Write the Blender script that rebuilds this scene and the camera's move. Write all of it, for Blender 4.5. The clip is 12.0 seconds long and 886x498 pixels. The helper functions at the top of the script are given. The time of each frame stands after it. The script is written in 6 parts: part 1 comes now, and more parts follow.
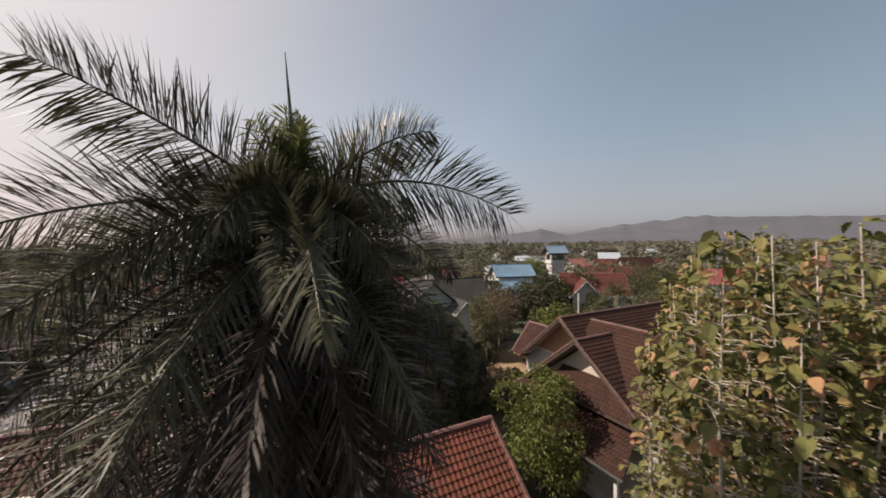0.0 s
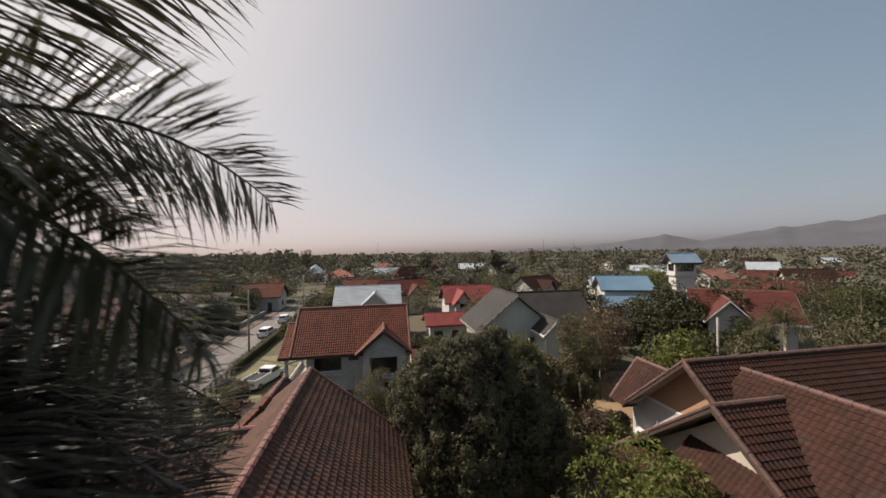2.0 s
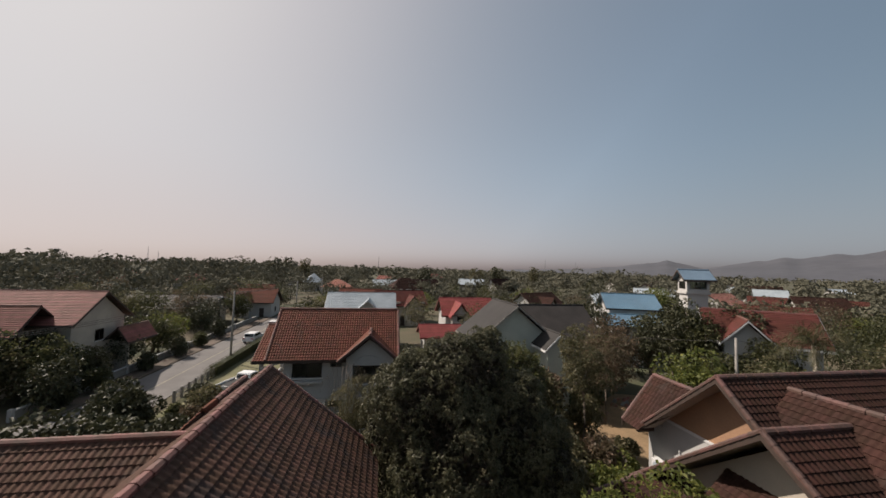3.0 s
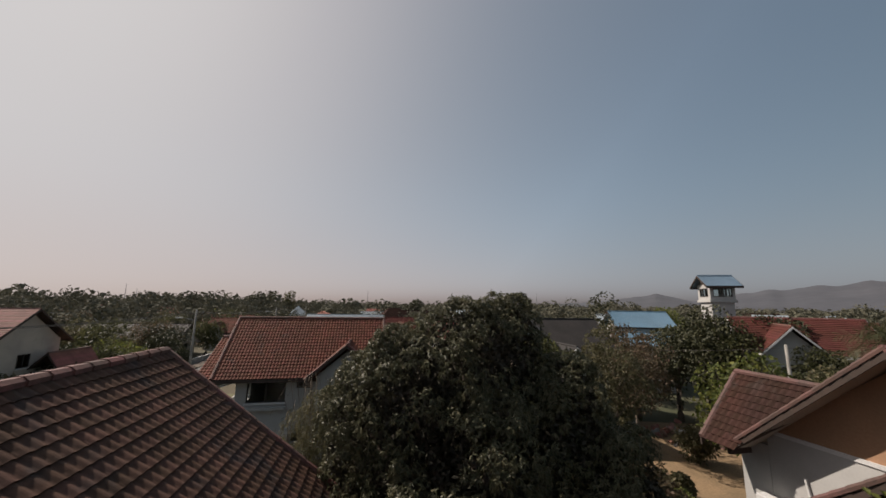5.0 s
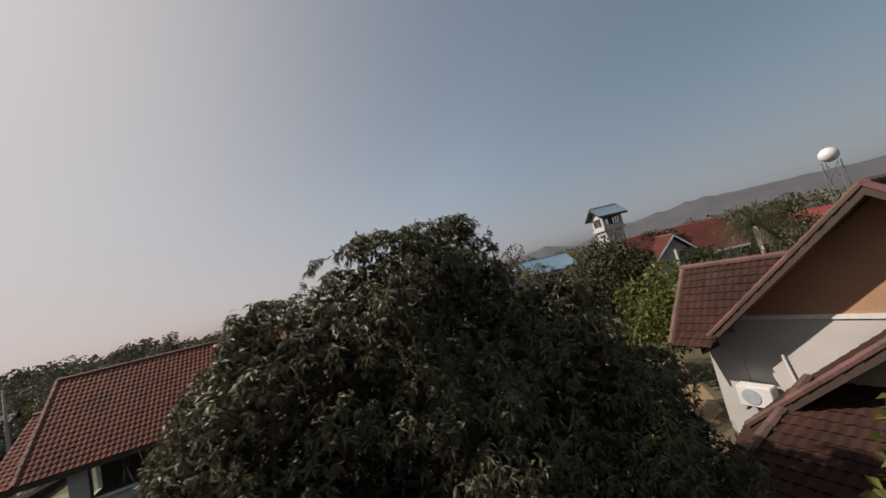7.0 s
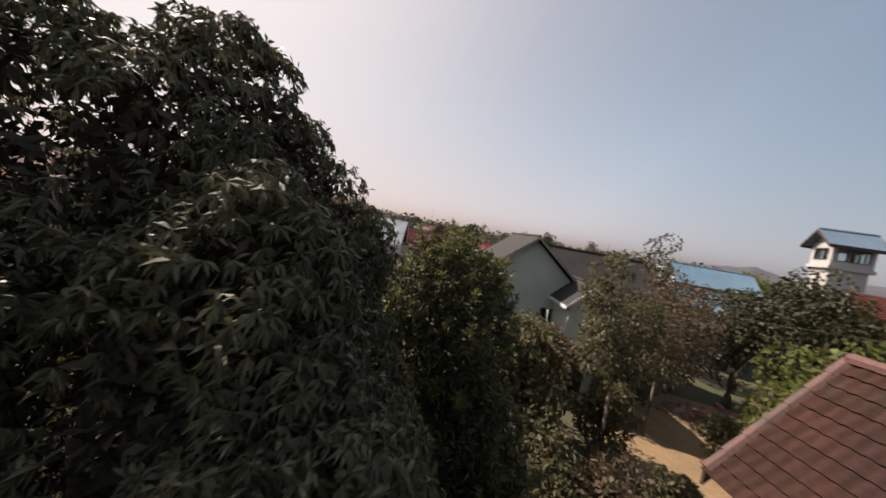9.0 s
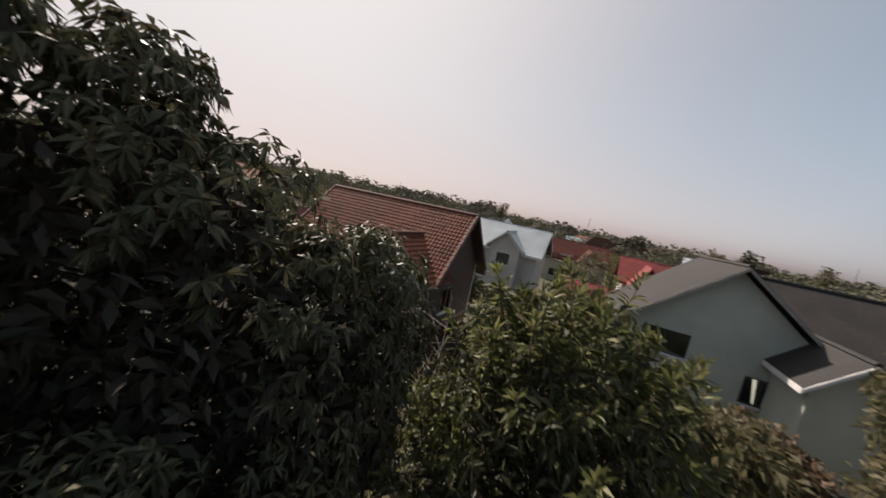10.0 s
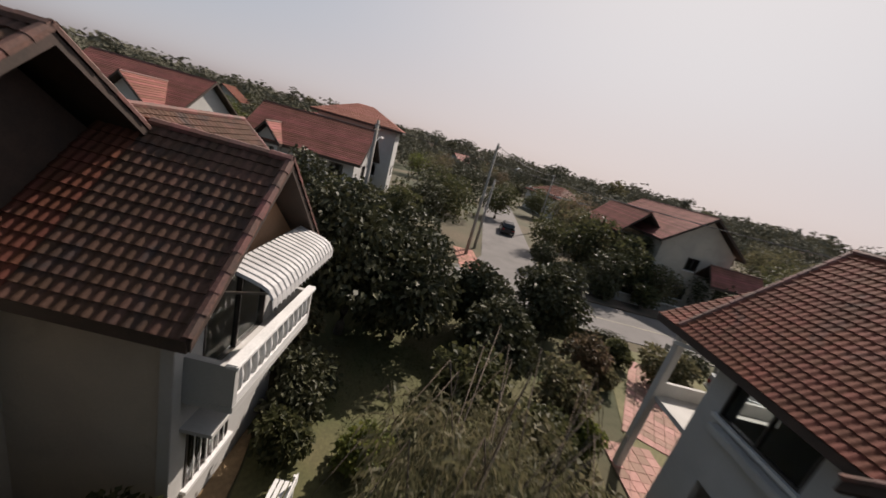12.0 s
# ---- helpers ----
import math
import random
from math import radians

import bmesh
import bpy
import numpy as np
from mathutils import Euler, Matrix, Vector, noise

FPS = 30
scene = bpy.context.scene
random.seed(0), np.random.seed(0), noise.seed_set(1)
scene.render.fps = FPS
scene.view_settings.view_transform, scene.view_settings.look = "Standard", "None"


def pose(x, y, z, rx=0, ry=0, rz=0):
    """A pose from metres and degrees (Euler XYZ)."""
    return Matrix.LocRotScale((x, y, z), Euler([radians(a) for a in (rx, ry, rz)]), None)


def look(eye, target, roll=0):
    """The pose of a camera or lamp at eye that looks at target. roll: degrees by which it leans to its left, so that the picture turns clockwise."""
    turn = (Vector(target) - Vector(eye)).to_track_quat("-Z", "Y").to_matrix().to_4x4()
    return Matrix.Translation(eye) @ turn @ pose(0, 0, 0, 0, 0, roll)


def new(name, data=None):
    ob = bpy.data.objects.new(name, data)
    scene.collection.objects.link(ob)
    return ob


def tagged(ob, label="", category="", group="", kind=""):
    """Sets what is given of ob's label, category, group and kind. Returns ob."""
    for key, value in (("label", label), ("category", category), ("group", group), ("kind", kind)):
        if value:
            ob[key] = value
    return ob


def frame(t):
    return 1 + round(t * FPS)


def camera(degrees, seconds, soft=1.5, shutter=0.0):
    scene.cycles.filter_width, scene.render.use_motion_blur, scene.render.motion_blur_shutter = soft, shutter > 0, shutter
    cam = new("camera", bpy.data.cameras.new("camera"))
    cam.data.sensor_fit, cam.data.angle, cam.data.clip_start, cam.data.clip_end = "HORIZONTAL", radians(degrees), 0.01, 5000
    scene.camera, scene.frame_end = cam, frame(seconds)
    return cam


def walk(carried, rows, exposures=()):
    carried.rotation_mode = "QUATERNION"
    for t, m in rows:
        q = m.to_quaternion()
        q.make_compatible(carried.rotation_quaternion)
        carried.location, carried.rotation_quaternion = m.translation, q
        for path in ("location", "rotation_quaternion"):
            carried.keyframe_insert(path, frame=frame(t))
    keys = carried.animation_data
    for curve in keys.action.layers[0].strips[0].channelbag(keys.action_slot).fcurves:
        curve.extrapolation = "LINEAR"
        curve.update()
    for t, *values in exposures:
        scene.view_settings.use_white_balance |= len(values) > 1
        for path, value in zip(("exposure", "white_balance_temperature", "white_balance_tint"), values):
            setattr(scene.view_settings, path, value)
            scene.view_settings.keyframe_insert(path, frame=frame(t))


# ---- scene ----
cam = camera(104.3, 12.0, soft=1.6, shutter=0.28)
PATH = [
    (0, (1.258, 6.733, 13.754), (2.171, 8.512, 13.718), -0.8),
    (0.5, (2.55, 7.038, 13.936), (3.192, 8.932, 13.916), -2.0),
    (1, (3.653, 7.841, 14.033), (4.116, 9.787, 14.023), -2.2),
    (1.5, (4.567, 8.866, 14.013), (4.947, 10.83, 14.028), -2.4),
    (2, (5.135, 10.132, 13.659), (5.489, 12.1, 13.676), -0.9),
    (2.5, (5.543, 11.056, 13.254), (5.886, 13.026, 13.31), 0.3),
    (2.6, (5.6, 11.153, 13.194), (5.934, 13.124, 13.264), 1.1),
    (3, (5.945, 12.18, 12.45), (6.288, 14.147, 12.565), 1.6),
    (3.5, (6.428, 13.43, 11.395), (6.773, 15.387, 11.623), 1.4),
    (3.6, (6.489, 13.705, 11.309), (6.822, 15.666, 11.512), 2.4),
    (5.5, (6.533, 17.837, 9.571), (7.006, 19.749, 9.919), -1.3),
    (5.6, (6.525, 18.092, 9.556), (7.044, 19.993, 9.899), -1.9),
    (6, (6.445, 18.814, 9.452), (7.06, 20.688, 9.783), -5.4),
    (6.5, (6.703, 19.537, 9.397), (7.498, 21.354, 9.652), -10.5),
    (7, (7.237, 19.985, 9.058), (8.138, 21.76, 9.257), -13.4),
    (8.8, (12.217, 21.506, 8.569), (12.406, 23.495, 8.495), 8.7),
    (9, (12.534, 21.826, 8.615), (12.576, 23.821, 8.487), 10.5),
    (9.5, (13.051, 23.65, 9.119), (12.677, 25.601, 8.883), 10.7),
    (10, (13.022, 25.569, 9.103), (12.24, 27.392, 8.848), 11.7),
    (10.1, (12.918, 25.759, 9.132), (12.058, 27.546, 8.877), 11.9),
    (10.5, (12.587, 26.784, 9.406), (11.348, 28.325, 9.106), 12.7),
    (11, (11.059, 28.781, 9.408), (9.397, 29.824, 9.019), 15.2),
    (11.5, (9.305, 30.25, 9.216), (7.434, 30.754, 8.719), 16.1),
    (12, (7.086, 31.086, 8.664), (5.168, 31.189, 8.107), 15.7),
]
walk(cam, [(t, look(eye, target, roll)) for t, eye, target, roll in PATH], [(0, 0.66, 6950, 17), (1, 0.56, 6900, 16), (2.0, 0.54, 6850, 15), (2.5, 0.43, 6750, 14), (3.5, 0.22, 6700, 13), (5.5, 0.12, 6700, 13), (7, 0.22, 6800, 14), (9, 0.74, 6950, 18), (9.6, 0.66, 6900, 17), (10.5, 0.42, 6700, 13), (11, 0.33, 6650, 14), (12, 0.4, 6700, 15)])

# ---- world, sun and exposure ----
SUN_AZ, SUN_EL = 57.0, 44.0      # degrees to the left of +y, degrees above the horizon
sun_dir = Vector((-math.sin(radians(SUN_AZ)) * math.cos(radians(SUN_EL)), math.cos(radians(SUN_AZ)) * math.cos(radians(SUN_EL)), math.sin(radians(SUN_EL))))
world = bpy.data.worlds.new("sky")
scene.world = world
world.use_nodes = True
wn, wl = world.node_tree.nodes, world.node_tree.links
sky = wn.new("ShaderNodeTexSky")
sky.sky_type = "NISHITA"
sky.sun_disc = False
sky.sun_elevation = radians(SUN_EL)
sky.sun_rotation = radians(-SUN_AZ)
sky.air_density, sky.dust_density, sky.ozone_density = 0.3, 3.0, 1.0
wn["Background"].inputs["Strength"].default_value = 0.125
# dusty haze: deeper away from the sun, softly held back around it
level = wn.new("ShaderNodeVectorMath")
level.operation = "SCALE"
level.inputs["Scale"].default_value = 0.37
deepen = wn.new("ShaderNodeGamma")
deepen.inputs["Gamma"].default_value = 1.24
knee = wn.new("ShaderNodeVectorMath")
knee.operation = "MULTIPLY_ADD"
knee.inputs[1].default_value, knee.inputs[2].default_value = (1.667,) * 3, (1.0,) * 3
held = wn.new("ShaderNodeVectorMath")
held.operation = "DIVIDE"
lift = wn.new("ShaderNodeVectorMath")
lift.operation = "SCALE"
lift.inputs["Scale"].default_value = 8.0
sat = wn.new("ShaderNodeHueSaturation")
sat.inputs["Saturation"].default_value = 0.86
sat.inputs["Hue"].default_value = 0.472
wl.new(sky.outputs[0], level.inputs[0])
wl.new(level.outputs[0], deepen.inputs["Color"])
wl.new(deepen.outputs[0], knee.inputs[0])
wl.new(deepen.outputs[0], held.inputs[0])
wl.new(knee.outputs[0], held.inputs[1])
wl.new(held.outputs[0], lift.inputs[0])
wl.new(lift.outputs[0], sat.inputs["Color"])
# a low band of rosy dust along the horizon
way = wn.new("ShaderNodeTexCoord")
rise = wn.new("ShaderNodeSeparateXYZ")
band = wn.new("ShaderNodeMapRange")
band.interpolation_type = "SMOOTHERSTEP"
band.inputs["From Min"].default_value, band.inputs["From Max"].default_value = -0.05, 0.36
band.inputs["To Min"].default_value, band.inputs["To Max"].default_value = 1.0, 0.0
dust = wn.new("ShaderNodeMix")
dust.data_type, dust.blend_type = "RGBA", "MULTIPLY"
dust.inputs[7].default_value = (0.96, 0.87, 0.83, 1.0)
wl.new(way.outputs["Generated"], rise.inputs[0])
wl.new(rise.outputs["Z"], band.inputs["Value"])
wl.new(band.outputs[0], dust.inputs[0])
wl.new(sat.outputs[0], dust.inputs[6])
# thin haze: the brightness falls evenly with the angle from the sun
angle = wn.new("ShaderNodeVectorMath")
angle.operation = "DOT_PRODUCT"
angle.inputs[1].default_value = sun_dir
fall = wn.new("ShaderNodeMapRange")
fall.inputs["From Min"].default_value, fall.inputs["From Max"].default_value = -1.0, 1.0
veil = wn.new("ShaderNodeValToRGB")
stops = veil.color_ramp.elements
stops[0].position, stops[1].position = 0.0, 1.0
for at, k in ((0.22, 0.86), (0.42, 0.98), (0.6, 1.17), (0.8, 1.06)):
    stops.new(at).color = (k * (0.79 if at > 0.5 else 0.8), k * 0.8, k * (0.81 if at > 0.5 else 0.8), 1.0)
stops[0].color, stops[-1].color = (0.66, 0.66, 0.66, 1.0), (0.795, 0.8, 0.808, 1.0)
spread = wn.new("ShaderNodeVectorMath")
spread.operation = "MULTIPLY"
spread_gain = wn.new("ShaderNodeVectorMath")
spread_gain.operation = "SCALE"
spread_gain.inputs["Scale"].default_value = 1.25
wl.new(way.outputs["Generated"], angle.inputs[0])
wl.new(angle.outputs["Value"], fall.inputs["Value"])
wl.new(fall.outputs[0], veil.inputs["Fac"])
wl.new(veil.outputs["Color"], spread_gain.inputs[0])
wl.new(spread_gain.outputs[0], spread.inputs[0])
wl.new(dust.outputs[2], spread.inputs[1])
wl.new(spread.outputs[0], wn["Background"].inputs["Color"])
lamp = bpy.data.lights.new("sun", "SUN")
lamp.energy, lamp.angle, lamp.color = 4.6, radians(0.6), (1.0, 0.915, 0.82)
new("sun", lamp).matrix_world = look(sun_dir * 100, (0, 0, 0))


# ---- materials ----
def mat(name, color, color2=None, rough=0.8, scale=2.0, fine=25.0, amount=0.5, bump=0.15, rnd=0.0, metal=0.0, spec=0.5, trans=0.0, wave=None, stain=None):
    """A surface with two scales of noise, relief, and a change from piece to piece."""
    m = bpy.data.materials.new(name)
    m.use_nodes = True
    n, l = m.node_tree.nodes, m.node_tree.links
    b = n["Principled BSDF"]
    co = n.new("ShaderNodeNewGeometry")

    def noise_tex(s, detail, dist=0.0):
        t = n.new("ShaderNodeTexNoise")
        t.inputs["Scale"].default_value, t.inputs["Detail"].default_value, t.inputs["Distortion"].default_value = s, detail, dist
        l.new(co.outputs["Position"], t.inputs["Vector"])
        return t.outputs["Fac"]

    def mix(fac, a, c, mode="MIX"):
        x = n.new("ShaderNodeMix")
        x.data_type, x.blend_type = "RGBA", mode
        for sock, v in ((x.inputs[0], fac), (x.inputs[6], a), (x.inputs[7], c)):
            if isinstance(v, (int, float)):
                sock.default_value = v
            elif isinstance(v, tuple):
                sock.default_value = (*v, 1.0)
            else:
                l.new(v, sock)
        return x.outputs[2]

    def ramp(v, lo, hi):
        r = n.new("ShaderNodeMapRange")
        r.inputs["From Min"].default_value, r.inputs["From Max"].default_value = lo, hi
        l.new(v, r.inputs["Value"])
        return r.outputs["Result"]

    color2 = color2 or tuple(c * 0.6 for c in color)
    big, small = noise_tex(scale, 4.0, 0.4), noise_tex(fine, 3.0)
    col = mix(ramp(big, 0.35, 0.68), color, color2)
    dark = mix(amount, (1.0, 1.0, 1.0), mix(ramp(small, 0.3, 0.7), (0.7, 0.7, 0.7), (1.2, 1.2, 1.2)))
    col = mix(1.0, col, dark, "MULTIPLY")
    if stain:
        col = mix(ramp(noise_tex(stain[1], 5.0, 1.0), stain[2], stain[2] + 0.15), col, stain[0])
    if rnd:
        g, o = n.new("ShaderNodeNewGeometry"), n.new("ShaderNodeObjectInfo")
        a = n.new("ShaderNodeMath")
        a.operation = "ADD"
        l.new(g.outputs["Random Per Island"], a.inputs[0])
        l.new(o.outputs["Random"], a.inputs[1])
        f = n.new("ShaderNodeMath")
        f.operation = "FRACT"
        l.new(a.outputs[0], f.inputs[0])
        h = n.new("ShaderNodeHueSaturation")
        r = n.new("ShaderNodeMapRange")
        r.inputs["To Min"].default_value, r.inputs["To Max"].default_value = 1 - rnd, 1 + rnd
        l.new(f.outputs[0], r.inputs["Value"])
        l.new(r.outputs[0], h.inputs["Value"])
        l.new(col, h.inputs["Color"])
        r2 = n.new("ShaderNodeMapRange")
        r2.inputs["To Min"].default_value, r2.inputs["To Max"].default_value = 0.5 + rnd * 0.06, 0.5 - rnd * 0.06
        l.new(f.outputs[0], r2.inputs["Value"])
        l.new(r2.outputs[0], h.inputs["Hue"])
        col = h.outputs[0]
    l.new(col, b.inputs["Base Color"])
    b.inputs["Roughness"].default_value, b.inputs["Metallic"].default_value = rough, metal
    b.inputs["Specular IOR Level"].default_value = spec
    if bump:
        bp = n.new("ShaderNodeBump")
        bp.inputs["Strength"].default_value, bp.inputs["Distance"].default_value = bump, 0.02
        l.new(small, bp.inputs["Height"])
        l.new(bp.outputs[0], b.inputs["Normal"])
    if trans:
        t = n.new("ShaderNodeBsdfTranslucent")
        l.new(col, t.inputs["Color"])
        x = n.new("ShaderNodeMixShader")
        x.inputs[0].default_value = trans
        l.new(b.outputs[0], x.inputs[1])
        l.new(t.outputs[0], x.inputs[2])
        l.new(x.outputs[0], n["Material Output"].inputs["Surface"])
    return m


def glass_mat(name, tint):
    m = bpy.data.materials.new(name)
    m.use_nodes = True
    b = m.node_tree.nodes["Principled BSDF"]
    b.inputs["Base Color"].default_value = (*tint, 1)
    b.inputs["Roughness"].default_value = 0.03
    b.inputs["Transmission Weight"].default_value = 1.0
    b.inputs["IOR"].default_value = 1.2
    return m


TILE_RED = mat("tile_red", (0.156, 0.0577, 0.039), (0.113, 0.0468, 0.0328), 0.7, 0.8, 14, 0.6, 0.2, 0.13, stain=((0.07, 0.05, 0.045), 0.9, 0.6), spec=0.07)
TILE_OLD = mat("tile_old", (0.112, 0.064, 0.047), (0.078, 0.047, 0.035), 0.7, 0.9, 14, 0.7, 0.2, 0.14, stain=((0.06, 0.045, 0.04), 1.1, 0.55), spec=0.07)
TILE_BROWN = mat("tile_brown", (0.05, 0.025, 0.019), (0.037, 0.021, 0.017), 0.8, 0.8, 14, 0.6, 0.2, 0.14, stain=((0.05, 0.035, 0.03), 1.0, 0.6), spec=0.07)
TILE_PINK = mat("tile_pink", (0.257, 0.109, 0.0897), (0.187, 0.0819, 0.0663), 0.65, 0.8, 14, 0.6, 0.2, 0.2, spec=0.07)
TILE_CRIMSON = mat("tile_crimson", (0.25, 0.072, 0.066), (0.19, 0.058, 0.052), 0.5, 0.8, 14, 0.5, 0.15, 0.15, spec=0.07)
TILE_MAROON = mat("tile_maroon", (0.115, 0.04, 0.033), (0.085, 0.034, 0.028), 0.7, 0.8, 14, 0.6, 0.2, 0.13, spec=0.07)
TILE_ORANGE = mat("tile_orange", (0.4, 0.19, 0.145), (0.33, 0.155, 0.12), 0.6, 0.8, 14, 0.5, 0.15, 0.15, spec=0.07)
RIDGE_RED = mat("ridge_red", (0.172, 0.0702, 0.0546), (0.101, 0.0585, 0.0468), 0.75, 2, 20, 0.8, 0.3, 0.2)
RIDGE_BROWN = mat("ridge_brown", (0.117, 0.0585, 0.0468), (0.078, 0.0468, 0.039), 0.75, 2, 20, 0.8, 0.3, 0.2)
SHEET_GREY = mat("sheet_grey", (0.0468, 0.0437, 0.0413), (0.0367, 0.0343, 0.0328), 0.75, 0.6, 8, 0.4, 0.05, spec=0.15)
SHEET_DARK = mat("sheet_dark", (0.0585, 0.0507, 0.0468), (0.0429, 0.039, 0.0351), 0.6, 0.6, 8, 0.4, 0.05, spec=0.15)
SHEET_PALE = mat("sheet_pale", (0.37, 0.414, 0.44), (0.282, 0.326, 0.352), 0.45, 0.6, 8, 0.4, 0.05)
SHEET_BLUE = mat("sheet_blue", (0.09, 0.185, 0.265), (0.075, 0.15, 0.215), 0.4, 0.5, 8, 0.4, 0.05)
SHEET_SLATE = mat("sheet_slate", (0.156, 0.226, 0.296), (0.117, 0.172, 0.226), 0.5, 0.5, 8, 0.4, 0.05)
PLASTER_WHITE = mat("plaster_white", (0.45, 0.44, 0.42), (0.38, 0.37, 0.35), 0.85, 0.7, 18, 0.12, 0.03, stain=((0.42, 0.39, 0.35), 0.6, 0.66))
PLASTER_GREEN = mat("plaster_green", (0.46, 0.48, 0.41), (0.39, 0.41, 0.35), 0.85, 0.7, 18, 0.12, 0.03, stain=((0.36, 0.37, 0.33), 0.5, 0.66))
PLASTER_BEIGE = mat("plaster_beige", (0.458, 0.405, 0.334), (0.378, 0.334, 0.282), 0.85, 0.7, 18, 0.12, 0.03, stain=((0.28, 0.25, 0.2), 0.5, 0.62))
PLASTER_TAN = mat("plaster_tan", (0.37, 0.211, 0.123), (0.299, 0.176, 0.106), 0.8, 0.7, 18, 0.3, 0.08)
PAINT_WHITE = mat("paint_white", (0.66, 0.655, 0.64), (0.58, 0.575, 0.56), 0.5, 2, 20, 0.3, 0.05)
WOOD_DARK = mat("wood_dark", (0.06, 0.038, 0.029), (0.042, 0.029, 0.022), 0.7, 3, 30, 0.5, 0.1)
FRAME_DARK = mat("frame_dark", (0.06, 0.05, 0.045), (0.04, 0.035, 0.03), 0.5, 3, 30, 0.3, 0.05)
METAL_GREY = mat("metal_grey", (0.35, 0.35, 0.35), (0.25, 0.25, 0.25), 0.4, 3, 30, 0.3, 0.05, metal=0.8)
CONCRETE = mat("concrete", (0.299, 0.282, 0.255), (0.211, 0.198, 0.176), 0.9, 0.8, 15, 0.5, 0.2, stain=((0.14, 0.13, 0.115), 0.7, 0.6))
GLASS = glass_mat("glass", (0.75, 0.82, 0.82))
BARK = mat("bark", (0.16, 0.125, 0.095), (0.09, 0.07, 0.055), 0.95, 2.5, 22, 0.9, 0.6)
BARK_PALE = mat("bark_pale", (0.36, 0.32, 0.26), (0.22, 0.19, 0.15), 0.9, 3, 22, 0.8, 0.5)


def leaf_mat(name, c1, c2, rnd=0.35, trans=0.45, rough=0.45):
    return mat(name, c1, c2, min(rough + 0.1, 0.9), 0.9, 9, 0.5, 0, rnd, spec=0.28, trans=trans)


LEAF_MANGO = mat("leaf_mango", (0.096, 0.093, 0.052), (0.115, 0.112, 0.061), 0.46, 0.9, 9, 0.4, 0, 0.45, spec=0.23, trans=0.17)
# darker, browner leaf colour: paints the shade inside the mango crown
LEAF_INNER_SHADE = mat("leaf_inner_shade", (0.06, 0.055, 0.042), (0.075, 0.066, 0.05), 0.8, 0.9, 9, 0.4, 0, 0.3, spec=0.1)
LEAF_GREEN = leaf_mat("leaf_green", (0.058, 0.063, 0.028), (0.082, 0.084, 0.036), 0.4)
LEAF_LIME = leaf_mat("leaf_lime", (0.15, 0.165, 0.042), (0.105, 0.122, 0.036), 0.35)
LEAF_OLIVE = leaf_mat("leaf_olive", (0.145, 0.132, 0.07), (0.1, 0.094, 0.05), 0.4)
LEAF_BROWN = leaf_mat("leaf_brown", (0.15, 0.105, 0.068), (0.1, 0.084, 0.05), 0.4)
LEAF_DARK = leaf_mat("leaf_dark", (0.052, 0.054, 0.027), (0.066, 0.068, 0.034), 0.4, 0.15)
LEAF_PALM = mat("leaf_palm", (0.072, 0.074, 0.045), (0.098, 0.096, 0.058), 0.4, 0.9, 9, 0.5, 0, 0.3, spec=0.35, trans=0.18)
LEAF_HEART = leaf_mat("leaf_heart", (0.11, 0.13, 0.04), (0.15, 0.16, 0.055), 0.3, 0.35, 0.4)
# dead frond brown, darkened further to paint the shade under the crown
LEAF_PALM_DEAD_SHADE = mat("leaf_palm_dead_shade", (0.05, 0.04, 0.033), (0.036, 0.03, 0.025), 0.5, 0.9, 9, 0.5, 0, 0.35, spec=0.2, trans=0.08)
LEAF_TEAK = leaf_mat("leaf_teak", (0.115, 0.125, 0.04), (0.18, 0.165, 0.055), 0.45, 0.35, 0.65)
LEAF_TEAK_DRY = leaf_mat("leaf_teak_dry", (0.32, 0.22, 0.085), (0.3, 0.17, 0.11), 0.4, 0.35, 0.6)
# far leaves paled and greyed: distance haze put into the colour
LEAF_FAR_HAZE = leaf_mat("leaf_far_haze", (0.1, 0.098, 0.068), (0.125, 0.118, 0.085), 0.2, 0.15, 0.8)
GRASS = mat("grass", (0.06, 0.068, 0.02), (0.104, 0.088, 0.04), 0.9, 0.35, 12, 0.7, 0.4)


# ---- building blocks ----
def thing(name, loc, label="", category="", group="", kind=""):
    ob = new(name)
    ob.empty_display_size = 0.3
    ob.location = loc
    return tagged(ob, label, category, group, kind)


def finish(name, me, material, parent=None, label="", smooth=False):
    me.materials.append(material)
    if smooth:
        me.polygons.foreach_set("use_smooth", [True] * len(me.polygons))
    ob = new(name, me)
    if parent:
        ob.parent = parent
        if parent.parent is None:
            ob.matrix_parent_inverse = parent.matrix_basis.inverted()
    if label:
        ob["label"] = label
    return ob


def part(name, bm, material, parent=None, label="", smooth=False, m=None):
    """Links a bmesh, given in the world's coordinates (or in those of m), as one mesh under its thing or part."""
    if m is not None:
        bm.transform(m)
    bmesh.ops.recalc_face_normals(bm, faces=bm.faces)
    me = bpy.data.meshes.new(name)
    bm.to_mesh(me)
    bm.free()
    return finish(name, me, material, parent, label, smooth)


def mesh_np(name, verts, faces, material, parent=None, label="", smooth=False):
    me = bpy.data.meshes.new(name)
    v, f = np.asarray(verts, np.float32), np.asarray(faces, np.int32)
    k = f.shape[1]
    me.vertices.add(len(v))
    me.vertices.foreach_set("co", v.ravel())
    me.loops.add(f.size)
    me.loops.foreach_set("vertex_index", f.ravel())
    me.polygons.add(len(f))
    me.polygons.foreach_set("loop_start", np.arange(0, f.size, k, dtype=np.int32))
    me.update(calc_edges=True)
    if not smooth:
        me.shade_flat()
    return finish(name, me, material, parent, label, smooth)


